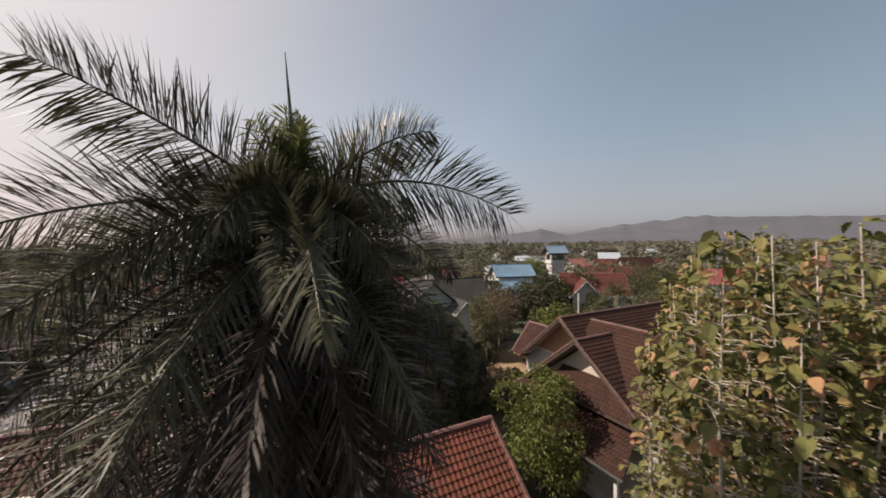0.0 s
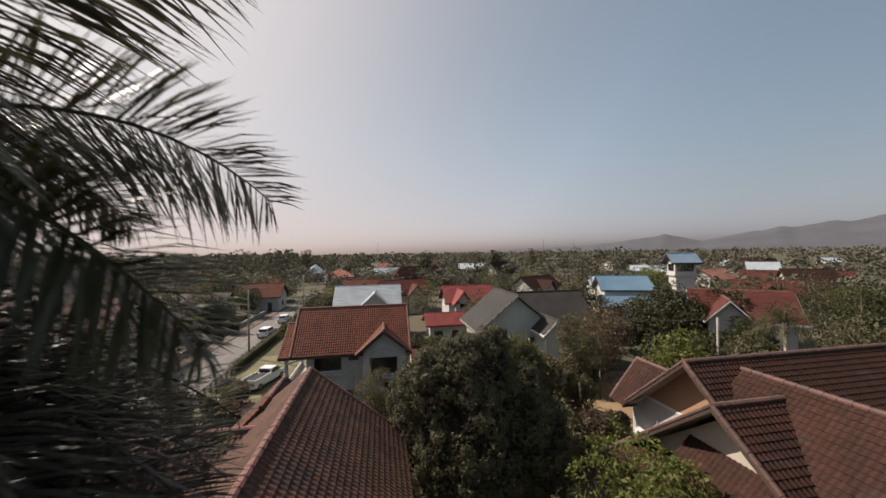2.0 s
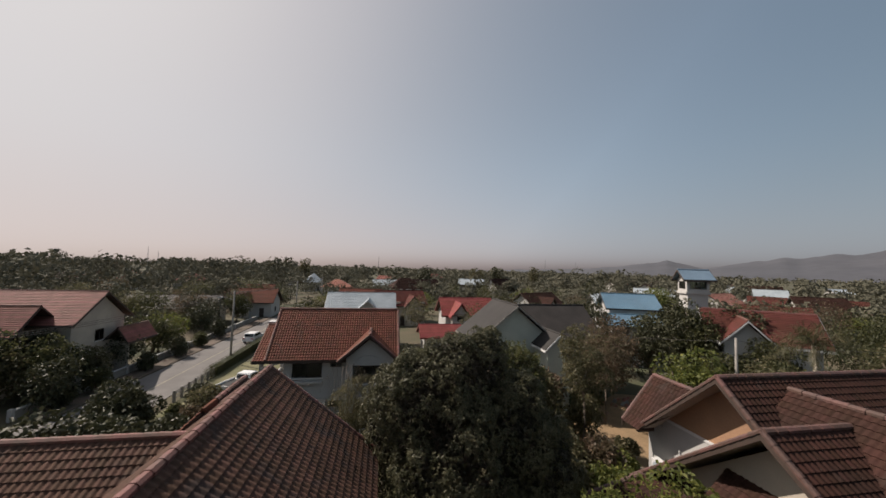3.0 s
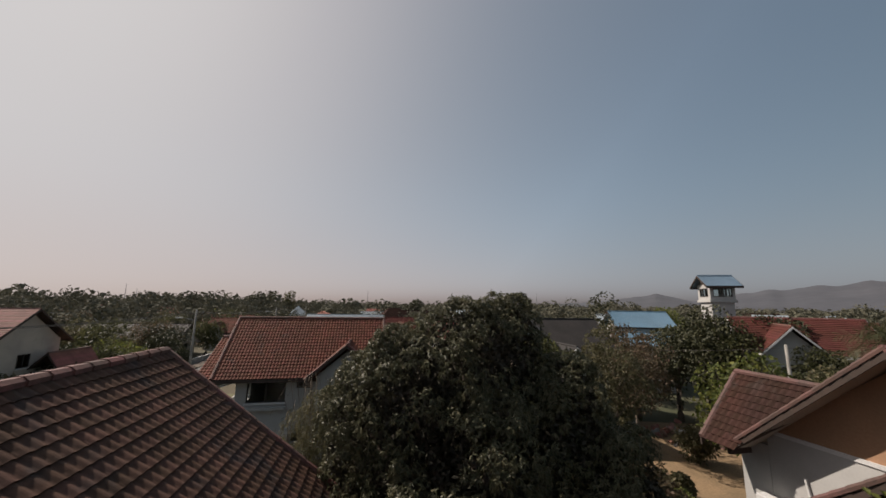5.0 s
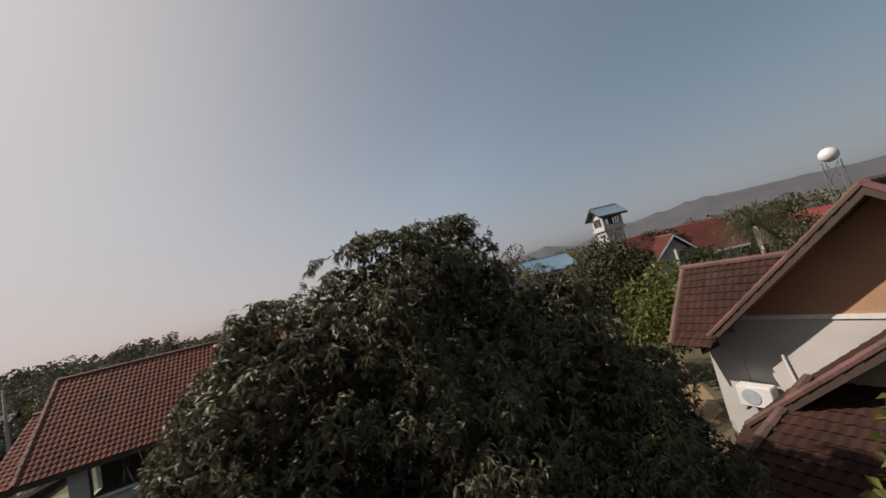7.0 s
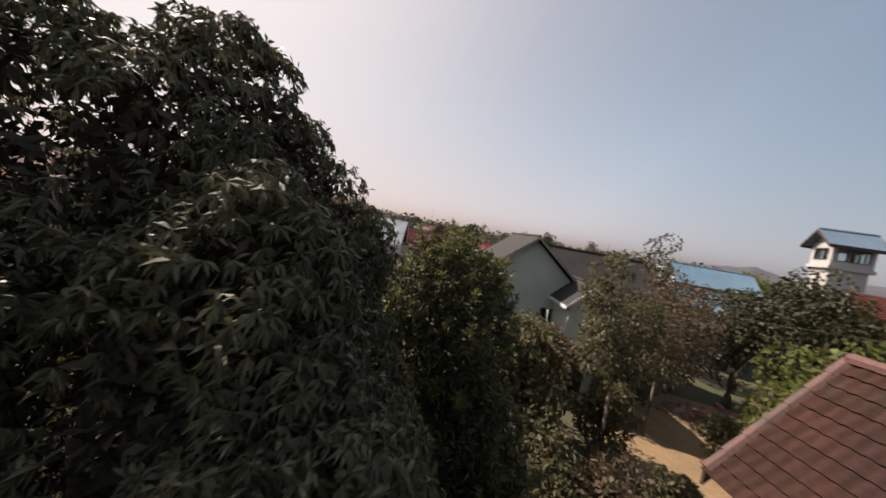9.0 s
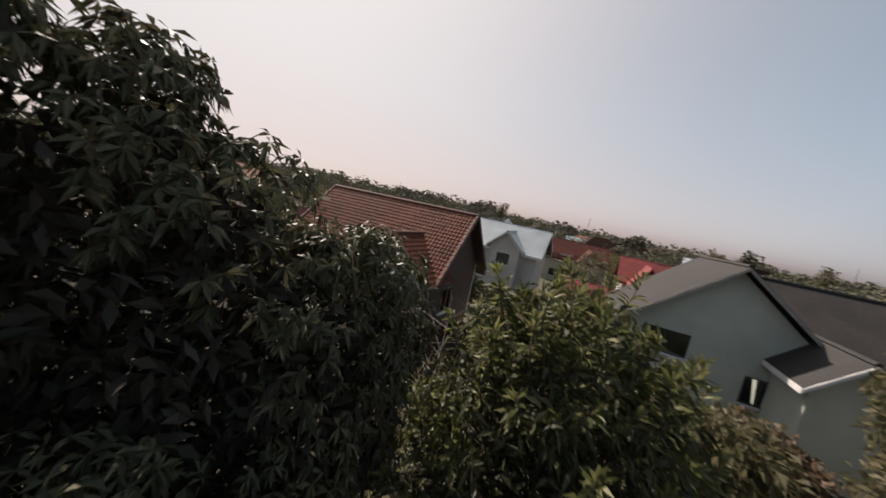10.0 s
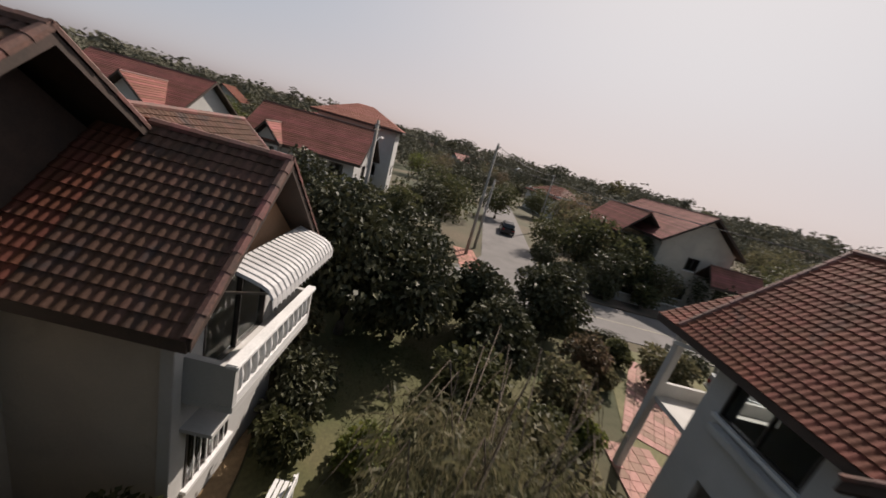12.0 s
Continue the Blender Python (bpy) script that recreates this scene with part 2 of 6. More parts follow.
def box(bm, x0, x1, y0, y1, z0, z1, bevel=0.0):
    r = bmesh.ops.create_cube(bm, size=1.0, matrix=Matrix.Translation(((x0 + x1) / 2, (y0 + y1) / 2, (z0 + z1) / 2)) @ Matrix.Diagonal((abs(x1 - x0), abs(y1 - y0), abs(z1 - z0), 1)))
    if bevel:
        bmesh.ops.bevel(bm, geom=list({e for v in r["verts"] for e in v.link_edges}), offset=bevel, segments=2, affect="EDGES")
    return bm


def boxes(*dims, bevel=0.0):
    bm = bmesh.new()
    for d in dims:
        box(bm, *d, bevel=bevel)
    return bm


def tube(bm, points, radii, sides=8, caps=True):
    """A tapered tube through the points."""
    rings = []
    for i, p in enumerate(points):
        a, b = points[max(i - 1, 0)], points[min(i + 1, len(points) - 1)]
        d = (Vector(b) - Vector(a)).normalized()
        q = d.to_track_quat("Z", "Y")
        rings.append([bm.verts.new(Vector(p) + q @ Vector((math.cos(t) * radii[i], math.sin(t) * radii[i], 0))) for t in [2 * math.pi * k / sides for k in range(sides)]])
    for r, s in zip(rings, rings[1:]):
        for k in range(sides):
            bm.faces.new((r[k], r[(k + 1) % sides], s[(k + 1) % sides], s[k]))
    if caps:
        bm.faces.new(rings[0][::-1])
        bm.faces.new(rings[-1])
    return bm


def prism(bm, outline, axis, a, b):
    """An outline of (u, z) pairs drawn out along x or y from a to b; u is the other level axis."""
    def at(u, z, s):
        return (s, u, z) if axis == "x" else (u, s, z)
    r = [[bm.verts.new(at(u, z, s)) for u, z in outline] for s in (a, b)]
    k = len(outline)
    bm.faces.new(r[0])
    bm.faces.new(r[1][::-1])
    for i in range(k):
        bm.faces.new((r[0][i], r[1][i], r[1][(i + 1) % k], r[0][(i + 1) % k]))
    return bm


def wall(name, parent, material, axis, at, a, b, z0, z1, openings=(), thick=0.16, out=-1, m=None, label="", gable=None):
    """A wall along x or y at the given line, from a to b, with openings (a0, a1, z0, z1) through it. out: the side (+1 or -1) of its outer face.
    gable: (u, z) of the tip of a gable over it."""
    us = sorted({a, b, *[o[0] for o in openings], *[o[1] for o in openings]})
    zs = sorted({z0, z1, *[o[2] for o in openings], *[o[3] for o in openings]})
    bm = bmesh.new()
    lo, hi = (at, at - out * thick) if out < 0 else (at - thick, at)
    lo, hi = min(lo, hi), max(lo, hi)
    for u0, u1 in zip(us, us[1:]):
        for w0, w1 in zip(zs, zs[1:]):
            uc, wc = (u0 + u1) / 2, (w0 + w1) / 2
            if any(o[0] < uc < o[1] and o[2] < wc < o[3] for o in openings):
                continue
            if axis == "x":
                box(bm, u0, u1, lo, hi, w0, w1)
            else:
                box(bm, lo, hi, u0, u1, w0, w1)
    bmesh.ops.remove_doubles(bm, verts=bm.verts, dist=0.0005)
    seen, inner = {}, []
    for f in bm.faces:
        seen.setdefault(frozenset(f.verts), []).append(f)
    for fs in seen.values():
        if len(fs) > 1:
            inner += fs
    bmesh.ops.delete(bm, geom=inner, context="FACES")
    ob = part(name, bm, material, parent, label, m=m)
    return ob


def window(parent, axis, at, a, b, z0, z1, out=-1, frame_mat=None, panes=2, m=None, sill=True, name="window", bars=0):
    """A framed window in an opening: frame, panes of glass, sill."""
    fm = frame_mat or FRAME_DARK
    w = 0.05

    def bx(bm, u0, u1, d0, d1, w0, w1):
        d0, d1 = at + out * d0, at + out * d1
        return box(bm, u0, u1, min(d0, d1), max(d0, d1), w0, w1) if axis == "x" else box(bm, min(d0, d1), max(d0, d1), u0, u1, w0, w1)

    bm = bmesh.new()
    rings = []
    for d, g in ((-0.12, 0.0), (0.02, 0.0), (0.02, w), (-0.12, w)):
        s = at + out * d
        q = [(a + g, z0 + g), (b - g, z0 + g), (b - g, z1 - g), (a + g, z1 - g)]
        rings.append([bm.verts.new((u, s, z) if axis == "x" else (s, u, z)) for u, z in q])
    for r, s in zip(rings, rings[1:] + rings[:1]):
        for k in range(4):
            bm.faces.new((r[k], r[(k + 1) % 4], s[(k + 1) % 4], s[k]))
    fr = part(name, bm, fm, parent, m=m)
    for i in range(1, panes):
        u = a + (b - a) * i / panes
        bm = bmesh.new()
        bx(bm, u - w / 2, u + w / 2, -0.10, 0.01, z0 + w, z1 - w)
        part("mullion", bm, fm, fr, m=m)
    for i in range(panes):
        u0, u1 = a + (b - a) * i / panes + w * 0.6, a + (b - a) * (i + 1) / panes - w * 0.6
        bm = bmesh.new()
        bx(bm, u0, u1, -0.06, -0.054, z0 + w, z1 - w)
        g = part("pane", bm, GLASS, fr, m=m)
        g.visible_shadow = False
    for i in range(bars):
        u = a + (b - a) * (i + 1) / (bars + 1)
        bm = bmesh.new()
        bx(bm, u - 0.012, u + 0.012, 0.03, 0.05, z0, z1)
        part("bar", bm, PAINT_WHITE, fr, m=m)
    if sill:
        bm = bmesh.new()
        bx(bm, a - 0.08, b + 0.08, -0.02, 0.12, z0 - 0.09, z0)
        part("sill", bm, PAINT_WHITE, fr, m=m)
    return fr


# ---- roofs ----
def tile_shape(w, h):
    """One interlocking tile: a wave across, a lip below. u across, v up the slope, n out."""
    us = np.array([0.0, 0.14, 0.28, 0.42, 0.58, 0.72, 0.86, 1.0]) * w
    ns = 0.013 - 0.012 * np.cos(us / w * 2 * math.pi)
    lower = np.stack([us, np.full(8, -0.03), ns + 0.026], 1)
    upper = np.stack([us, np.full(8, h + 0.01), ns - 0.006], 1)
    under = np.stack([us, np.full(8, -0.03), ns - 0.004], 1)
    v = np.concatenate([lower, upper, under])
    f = [(i, i + 1, i + 9, i + 8) for i in range(7)] + [(i + 16, i + 17, i + 1, i) for i in range(7)]
    return v, np.array(f)


def slope(roof, el, er, rr, rl, material, under, style="tile", tw=0.18, th=0.235, pieces=0, thick=0.07, m=None, piece_from=0.0):
    """A roof slope from its eave (left, right) to its top (right, left) as seen from outside: a deck, and on it courses of tiles."""
    m = m or Matrix.Identity(4)
    el, er, rr, rl = [m @ Vector(p) for p in (el, er, rr, rl)]
    u = (er - el).normalized()
    up = (rl - el) - (rl - el).dot(u) * u
    length = up.length
    v = up / length
    n = u.cross(v).normalized()
    W = (er - el).length
    s0, s1 = (rl - el).dot(u), (rr - el).dot(u)
    bm = bmesh.new()
    top = [bm.verts.new(p) for p in (el, er, rr, rl)] if (rr - rl).length > 0.01 else [bm.verts.new(p) for p in (el, er, rr)]
    low = [bm.verts.new(x.co - n * thick) for x in top]
    bm.faces.new(top)
    bm.faces.new(low[::-1])
    for i in range(len(top)):
        bm.faces.new((top[i], low[i], low[(i + 1) % len(top)], top[(i + 1) % len(top)]))
    part("deck", bm, material if style in ("plain", "sheet") else under, roof)
    rows = max(1, round(length / th))
    h = length / rows
    if style == "tile":
        tv, tf = tile_shape(tw, h)
        V, F, k, left = [], [], 0, pieces
        shared = None
        for j in range(rows):
            a, b = s0 * (j + 0.3) / rows, W + (s1 - W) * (j + 0.3) / rows
            cols = max(1, round((b - a) / tw))
            off = a + ((b - a) - cols * tw) / 2 if abs(s0) + abs(W - s1) > 0.05 else 0.0
            sc = (b - a) / cols / tw if abs(s0) + abs(W - s1) <= 0.05 else 1.0
            for i in range(cols):
                o = el + u * (off + i * tw * sc) + v * (j * h) + n * (0.012 + 0.006 * random.random())
                tilt = random.uniform(-0.01, 0.01)
                if left > 0 and (i + 0.5) / cols >= piece_from:
                    if shared is None:
                        shared = bpy.data.meshes.new("roof_tile")
                        shared.from_pydata([tuple(p) for p in tv], [], [tuple(x) for x in tf.tolist()])
                        shared.materials.append(material)
                    ob = new("roof_tile", shared)
                    ob.parent = roof
                    r = Matrix((u, v, n)).transposed().to_4x4()
                    ob.matrix_basis = Matrix.Translation(o) @ r @ Matrix.Rotation(tilt, 4, "Z") @ Matrix.Diagonal((sc, 1, 1, 1))
                    left -= 1
                    continue
                p = tv * np.array([sc, 1, 1])
                p = p + np.array([0, 0, 1]) * (p[:, :1] * tilt)
                V.append(np.array(o) + p[:, :1] * np.array(u) + p[:, 1:2] * np.array(v) + p[:, 2:] * np.array(n))
                F.append(tf + k)
                k += len(tv)
        if V:
            tagged(mesh_np("tiling", np.concatenate(V), np.concatenate(F), material, roof), kind="stuff")
    elif style == "course":
        V, F, k = [], [], 0
        for j in range(rows):
            a0, b0 = s0 * j / rows, W + (s1 - W) * j / rows
            a1, b1 = s0 * (j + 1) / rows, W + (s1 - W) * (j + 1) / rows
            q = [el + u * a0 + v * (j * h) + n * 0.05, el + u * b0 + v * (j * h) + n * 0.05, el + u * b1 + v * ((j + 1) * h + 0.02) + n * 0.01, el + u * a1 + v * ((j + 1) * h + 0.02) + n * 0.01,
                 el + u * a0 + v * (j * h), el + u * b0 + v * (j * h)]
            V += [tuple(p) for p in q]
            F += [(k, k + 1, k + 2, k + 3), (k + 4, k + 5, k + 1, k)]
            k += 6
        tagged(mesh_np("tiling", V, F, material, roof), kind="stuff")
    else:
        # standing ribs of a metal sheet, up the slope
        V, F, k = [], [], 0
        cols = max(2, round(W / 0.3))
        for i in range(cols):
            c = (i + 0.5) / cols * W
            t0 = 0.0
            t1 = 1.0
            if s0 > 0.01 and c < s0:
                t1 = c / s0
            if W - s1 > 0.01 and c > s1:
                t1 = (W - c) / (W - s1)
            a, b = el + u * c, el + u * c + v * (length * t1)
            q = [a - u * 0.03, a + n * 0.035, a + u * 0.03, b - u * 0.03, b + n * 0.035, b + u * 0.03]
            V += [tuple(p + n * 0.002) for p in q]
            F += [(k, k + 1, k + 4, k + 3), (k + 1, k + 2, k + 5, k + 4)]
            k += 6
        if style == "sheet":
            tagged(mesh_np("ribbing", V, F, material, roof), kind="stuff")
    return n


CAP_MESHES = {}


def cap_mesh(material, r):
    """One half-round cap, one metre long along y."""
    key = (material.name, r)
    if key not in CAP_MESHES:
        V = []
        for s, k in ((0.0, 1.1), (1.0, 0.92)):
            for t in range(6):
                ang = math.pi * (t / 5 * 1.3 - 0.15)
                V.append((math.cos(ang) * r * k, s, math.sin(ang) * r * k * 0.8))
        V.append((0, 0, 0))
        me = bpy.data.meshes.new("cap")
        me.from_pydata(V, [], [(t, t + 6, t + 7, t + 1) for t in range(5)] + [(t, t + 1, 12) for t in range(5)])
        me.materials.append(material)
        CAP_MESHES[key] = me
    return CAP_MESHES[key]


def caps(roof, a, b, material, r=0.11, piece=0.36, m=None, name="ridge_cap"):
    """A row of half-round caps from a to b, each a piece of its own."""
    m = m or Matrix.Identity(4)
    a, b = m @ Vector(a), m @ Vector(b)
    d = b - a
    cnt = max(1, round(d.length / piece))
    q = d.to_track_quat("Y", "Z").to_matrix().to_4x4()
    me = cap_mesh(material, r)
    for i in range(cnt):
        ob = new(name, me)
        ob.parent = roof
        ob.matrix_basis = Matrix.Translation(a + d * (i / cnt)) @ q @ Matrix.Rotation(random.uniform(-0.02, 0.02), 4, "Z") @ Matrix.Diagonal((1, d.length / cnt + 0.05, 1, 1))


def ridge_bar(roof, a, b, material, m=None):
    """A plain folded ridge cover from a to b."""
    m = m or Matrix.Identity(4)
    a, b = m @ Vector(a), m @ Vector(b)
    bm = bmesh.new()
    tube(bm, [a, b], [0.1, 0.1], 6)
    part("ridge_cover", bm, material, roof)


def beam(name, parent, a, b, w, h, material, m=None):
    """A board of width w and height h from a to b, hung below the line."""
    m = m or Matrix.Identity(4)
    a, b = m @ Vector(a), m @ Vector(b)
    d = (b - a).normalized()
    side = d.cross(Vector((0, 0, 1))).normalized() * (w / 2)
    dn = Vector((0, 0, -h))
    bm = bmesh.new()
    r = [[bm.verts.new(p + s) for s in (side, -side, -side + dn, side + dn)] for p in (a, b)]
    bm.faces.new(r[0])
    bm.faces.new(r[1][::-1])
    for i in range(4):
        bm.faces.new((r[0][i], r[1][i], r[1][(i + 1) % 4], r[0][(i + 1) % 4]))
    return part(name, bm, material, parent)


def gable_roof(house, axis, c, a, b, zr, lo, zlo, hi, zhi, material, cap, under=None, style="tile", pieces=(0, 0), m=None, tw=0.18, th=0.235, verge=True, board=None, label="", ends=(True, True), piece_from=(0.0, 0.0)):
    """A ridge along the axis at c from a to b, height zr; its slopes fall to lo (height zlo) and to hi (height zhi)."""
    under, board = under or WOOD_DARK, board or WOOD_DARK

    def P(s, t, z):
        return (s, t, z) if axis == "x" else (t, s, z)
    roof = part("roof", boxes(), under, house, label)
    fl = axis == "x"
    qa = [P(a, lo, zlo), P(b, lo, zlo), P(b, c, zr), P(a, c, zr)]
    qb = [P(b, hi, zhi), P(a, hi, zhi), P(a, c, zr), P(b, c, zr)]
    if not fl:
        qa = [qa[1], qa[0], qa[3], qa[2]]
        qb = [qb[1], qb[0], qb[3], qb[2]]
    slope(roof, *qa, material, under, style, tw, th, pieces[0], m=m, piece_from=piece_from[0])
    slope(roof, *qb, material, under, style, tw, th, pieces[1], m=m, piece_from=piece_from[1])
    if cap and style == "tile":
        caps(roof, P(a, c, zr + 0.02), P(b, c, zr + 0.02), cap, m=m)
    else:
        ridge_bar(roof, P(a, c, zr + 0.0), P(b, c, zr + 0.0), cap or material, m)
    for s, on in ((a, ends[0]), (b, ends[1])):
        if not on:
            continue
        for t, z in ((lo, zlo), (hi, zhi)):
            if verge and cap and style == "tile":
                caps(roof, P(s, t, z + 0.03), P(s, c, zr + 0.03), cap, 0.09, name="verge_cap", m=m)
            e = 0.03 if s == b else -0.03
            beam("barge_board", roof, P(s + e, t, z - 0.03), P(s + e, c, zr - 0.03), 0.05, 0.16, board, m=m)
    for t, z in ((lo, zlo), (hi, zhi)):
        beam("fascia", roof, P(a, t, z - 0.02), P(b, t, z - 0.02), 0.05, 0.2, board, m=m)
    return roof


def hip_roof(house, x0, x1, y0, y1, z0, z1, material, cap, style="course", m=None, inset=None, under=None):
    roof = part("roof", boxes(), under or WOOD_DARK, house)
    under = under or WOOD_DARK
    k = inset or (y1 - y0) / 2
    yc = (y0 + y1) / 2
    A, B, C, D = (x0, y0, z0), (x1, y0, z0), (x1, y1, z0), (x0, y1, z0)
    R0, R1 = (x0 + k, yc, z1), (x1 - k, yc, z1)
    slope(roof, A, B, R1, R0, material, under, style, m=m)
    slope(roof, C, D, R0, R1, material, under, style, m=m)
    slope(roof, B, C, R1, R1, material, under, style, m=m)
    slope(roof, D, A, R0, R0, material, under, style, m=m)
    if cap:
        for p, q in ((R0, R1), (A, R0), (D, R0), (B, R1), (C, R1)):
            ridge_bar(roof, p, q, cap, m)
    for p, q in ((A, B), (B, C), (C, D), (D, A)):
        beam("fascia", roof, p, q, 0.05, 0.2, under, m=m)
    return roof


def gable_wall(house, axis, at, u0, u1, z0, uc, zc, material, thick=0.15, out=-1, m=None, label=""):
    bm = bmesh.new()
    lo, hi = sorted((at, at - out * thick))
    prism(bm, [(u0, z0), (u1, z0), (uc, zc)], "y" if axis == "x" else "x", lo, hi)
    return part("gable", bm, material, house, label, m=m)


# ---- plants ----
def unit(a):
    return a / np.maximum(np.linalg.norm(a, axis=-1, keepdims=True), 1e-6)


def leaves(pos, way, length, width, rng, droop=0.25, facing=None):
    """Leaves of four corners with a bent tip, at pos, pointing along way; facing: about where their upper sides look."""
    n = len(pos)
    length, width = np.broadcast_to(length, n)[:, None], np.broadcast_to(width, n)[:, None]
    side = unit(np.cross(way, rng.normal(size=(n, 3)) * (1.0 if facing is None else 0.35) + (0.0 if facing is None else facing)))
    mid = pos + way * length * 0.5
    tip = pos + way * length
    tip[:, 2:] -= droop * length
    up = unit(np.cross(side, way))
    v = np.stack([pos, mid + side * width / 2 + up * width * 0.12, tip, mid - side * width / 2 + up * width * 0.12], 1).reshape(-1, 3)
    return v, np.arange(4 * n).reshape(n, 4)


def limbs(base, top, targets, r, rng, lean=0.1, sides=7):
    """A tapered trunk and limbs that reach for the targets."""
    bm = bmesh.new()
    b, t = Vector(base), Vector(top)
    mid = b.lerp(t, 0.5) + Vector((rng.normal() * lean, rng.normal() * lean, 0))
    tube(bm, [b, b.lerp(mid, 0.5), mid, t], [r * 1.25, r, r * 0.85, r * 0.6], sides)
    for q in targets:
        q = Vector(q)
        k = t.lerp(b, 0.25 * rng.random())
        m2 = k.lerp(q, 0.5) + Vector((rng.normal() * 0.15, rng.normal() * 0.15, 0.2 * rng.random()))
        tube(bm, [k, m2, q], [r * 0.5, r * 0.3, r * 0.08], 5)
    return bm


def tree(name, x, y, top, radius, crown_low, count, leaf, leaf_w, material, label, lumps=14, lump_r=0.42, rosette=0, trunk_r=0.16, seed=1, bark=None, droop=0.25, hang=0.15, category="tree", gaps=0.0, group="", squash=1.0, shell=False, domes=()):
    """A tree: trunk and limbs, and a crown of leaves gathered in lumps, with an uneven outline."""
    rng = np.random.default_rng(seed)
    ob = thing(name, (x, y, 0), label, category, group)
    cz, rz = (top + crown_low) / 2, (top - crown_low) / 2
    d = unit(rng.normal(size=(lumps, 3)))
    rad = 0.55 + 0.35 * rng.random((lumps, 1))
    if shell:
        rad = np.where(rng.random((lumps, 1)) < 0.75, 0.8 + 0.13 * rng.random((lumps, 1)), 0.3 + 0.5 * rng.random((lumps, 1)))
    c = np.array([x, y, cz]) + d * rad * np.array([radius, radius * squash, rz]) * (1 - lump_r * 0.5)
    lr = lump_r * min(radius, rz) * (0.75 + 0.6 * rng.random(lumps))
    c[0], lr[0] = (x, y, cz), min(radius, rz) * 0.62
    for dx, dy, dtop, dlow, dr, k in domes:
        # further heads of the same crown, grown of k lumps each
        e = unit(rng.normal(size=(k, 3)) + np.array([0, 0, 0.3])) * (0.62 + 0.28 * rng.random((k, 1)))
        s = dr * (0.26 + 0.12 * rng.random(k))
        c = np.concatenate([c, np.array([dx, dy, (dtop + dlow) / 2]) + e * np.array([dr, dr, (dtop - dlow) / 2]) * 0.86, [[dx, dy, dtop - dr * 0.9]]])
        lr = np.concatenate([lr, s, [dr * 0.62]])
    lumps = len(lr)
    w = lr ** 2
    idx = rng.choice(lumps, count, p=w / w.sum())
    sd = unit(rng.normal(size=(count, 3)) + np.array([0, 0, 0.25]))
    pos = c[idx] + sd * (lr[idx] * (0.72 + 0.36 * rng.random(count) ** 0.7))[:, None] * np.array([1, 1, 0.85])
    if gaps:
        keep = np.array([noise.noise(Vector(p) * (1.1 / max(radius * 0.3, 0.3))) for p in pos]) > -0.5 + gaps
        pos, sd = pos[keep], sd[keep]
    if rosette:
        pos, sd = np.repeat(pos, rosette, 0), np.repeat(sd, rosette, 0)
        way = unit(sd * 0.55 + rng.normal(size=pos.shape) * 0.75 + np.array([0, 0, -hang]))
        pos = pos + way * leaf * 0.12
    else:
        way = unit(sd * 0.6 + rng.normal(size=pos.shape) * 0.7 + np.array([0, 0, -hang]))
    v, f = leaves(pos, way, leaf * (0.7 + 0.6 * rng.random(len(pos))), leaf_w * (0.7 + 0.6 * rng.random(len(pos))), rng, droop)
    v[:, 2] = np.maximum(v[:, 2], 0.03)
    tz = max(crown_low + rz * 0.5, 0.6)
    part("trunk", limbs((x, y, -0.1), (x, y, tz), [tuple(p) for p in c[1:9]], trunk_r, rng), bark or BARK, ob, smooth=True)
    mesh_np("crown", v, f, material, ob)
    return ob


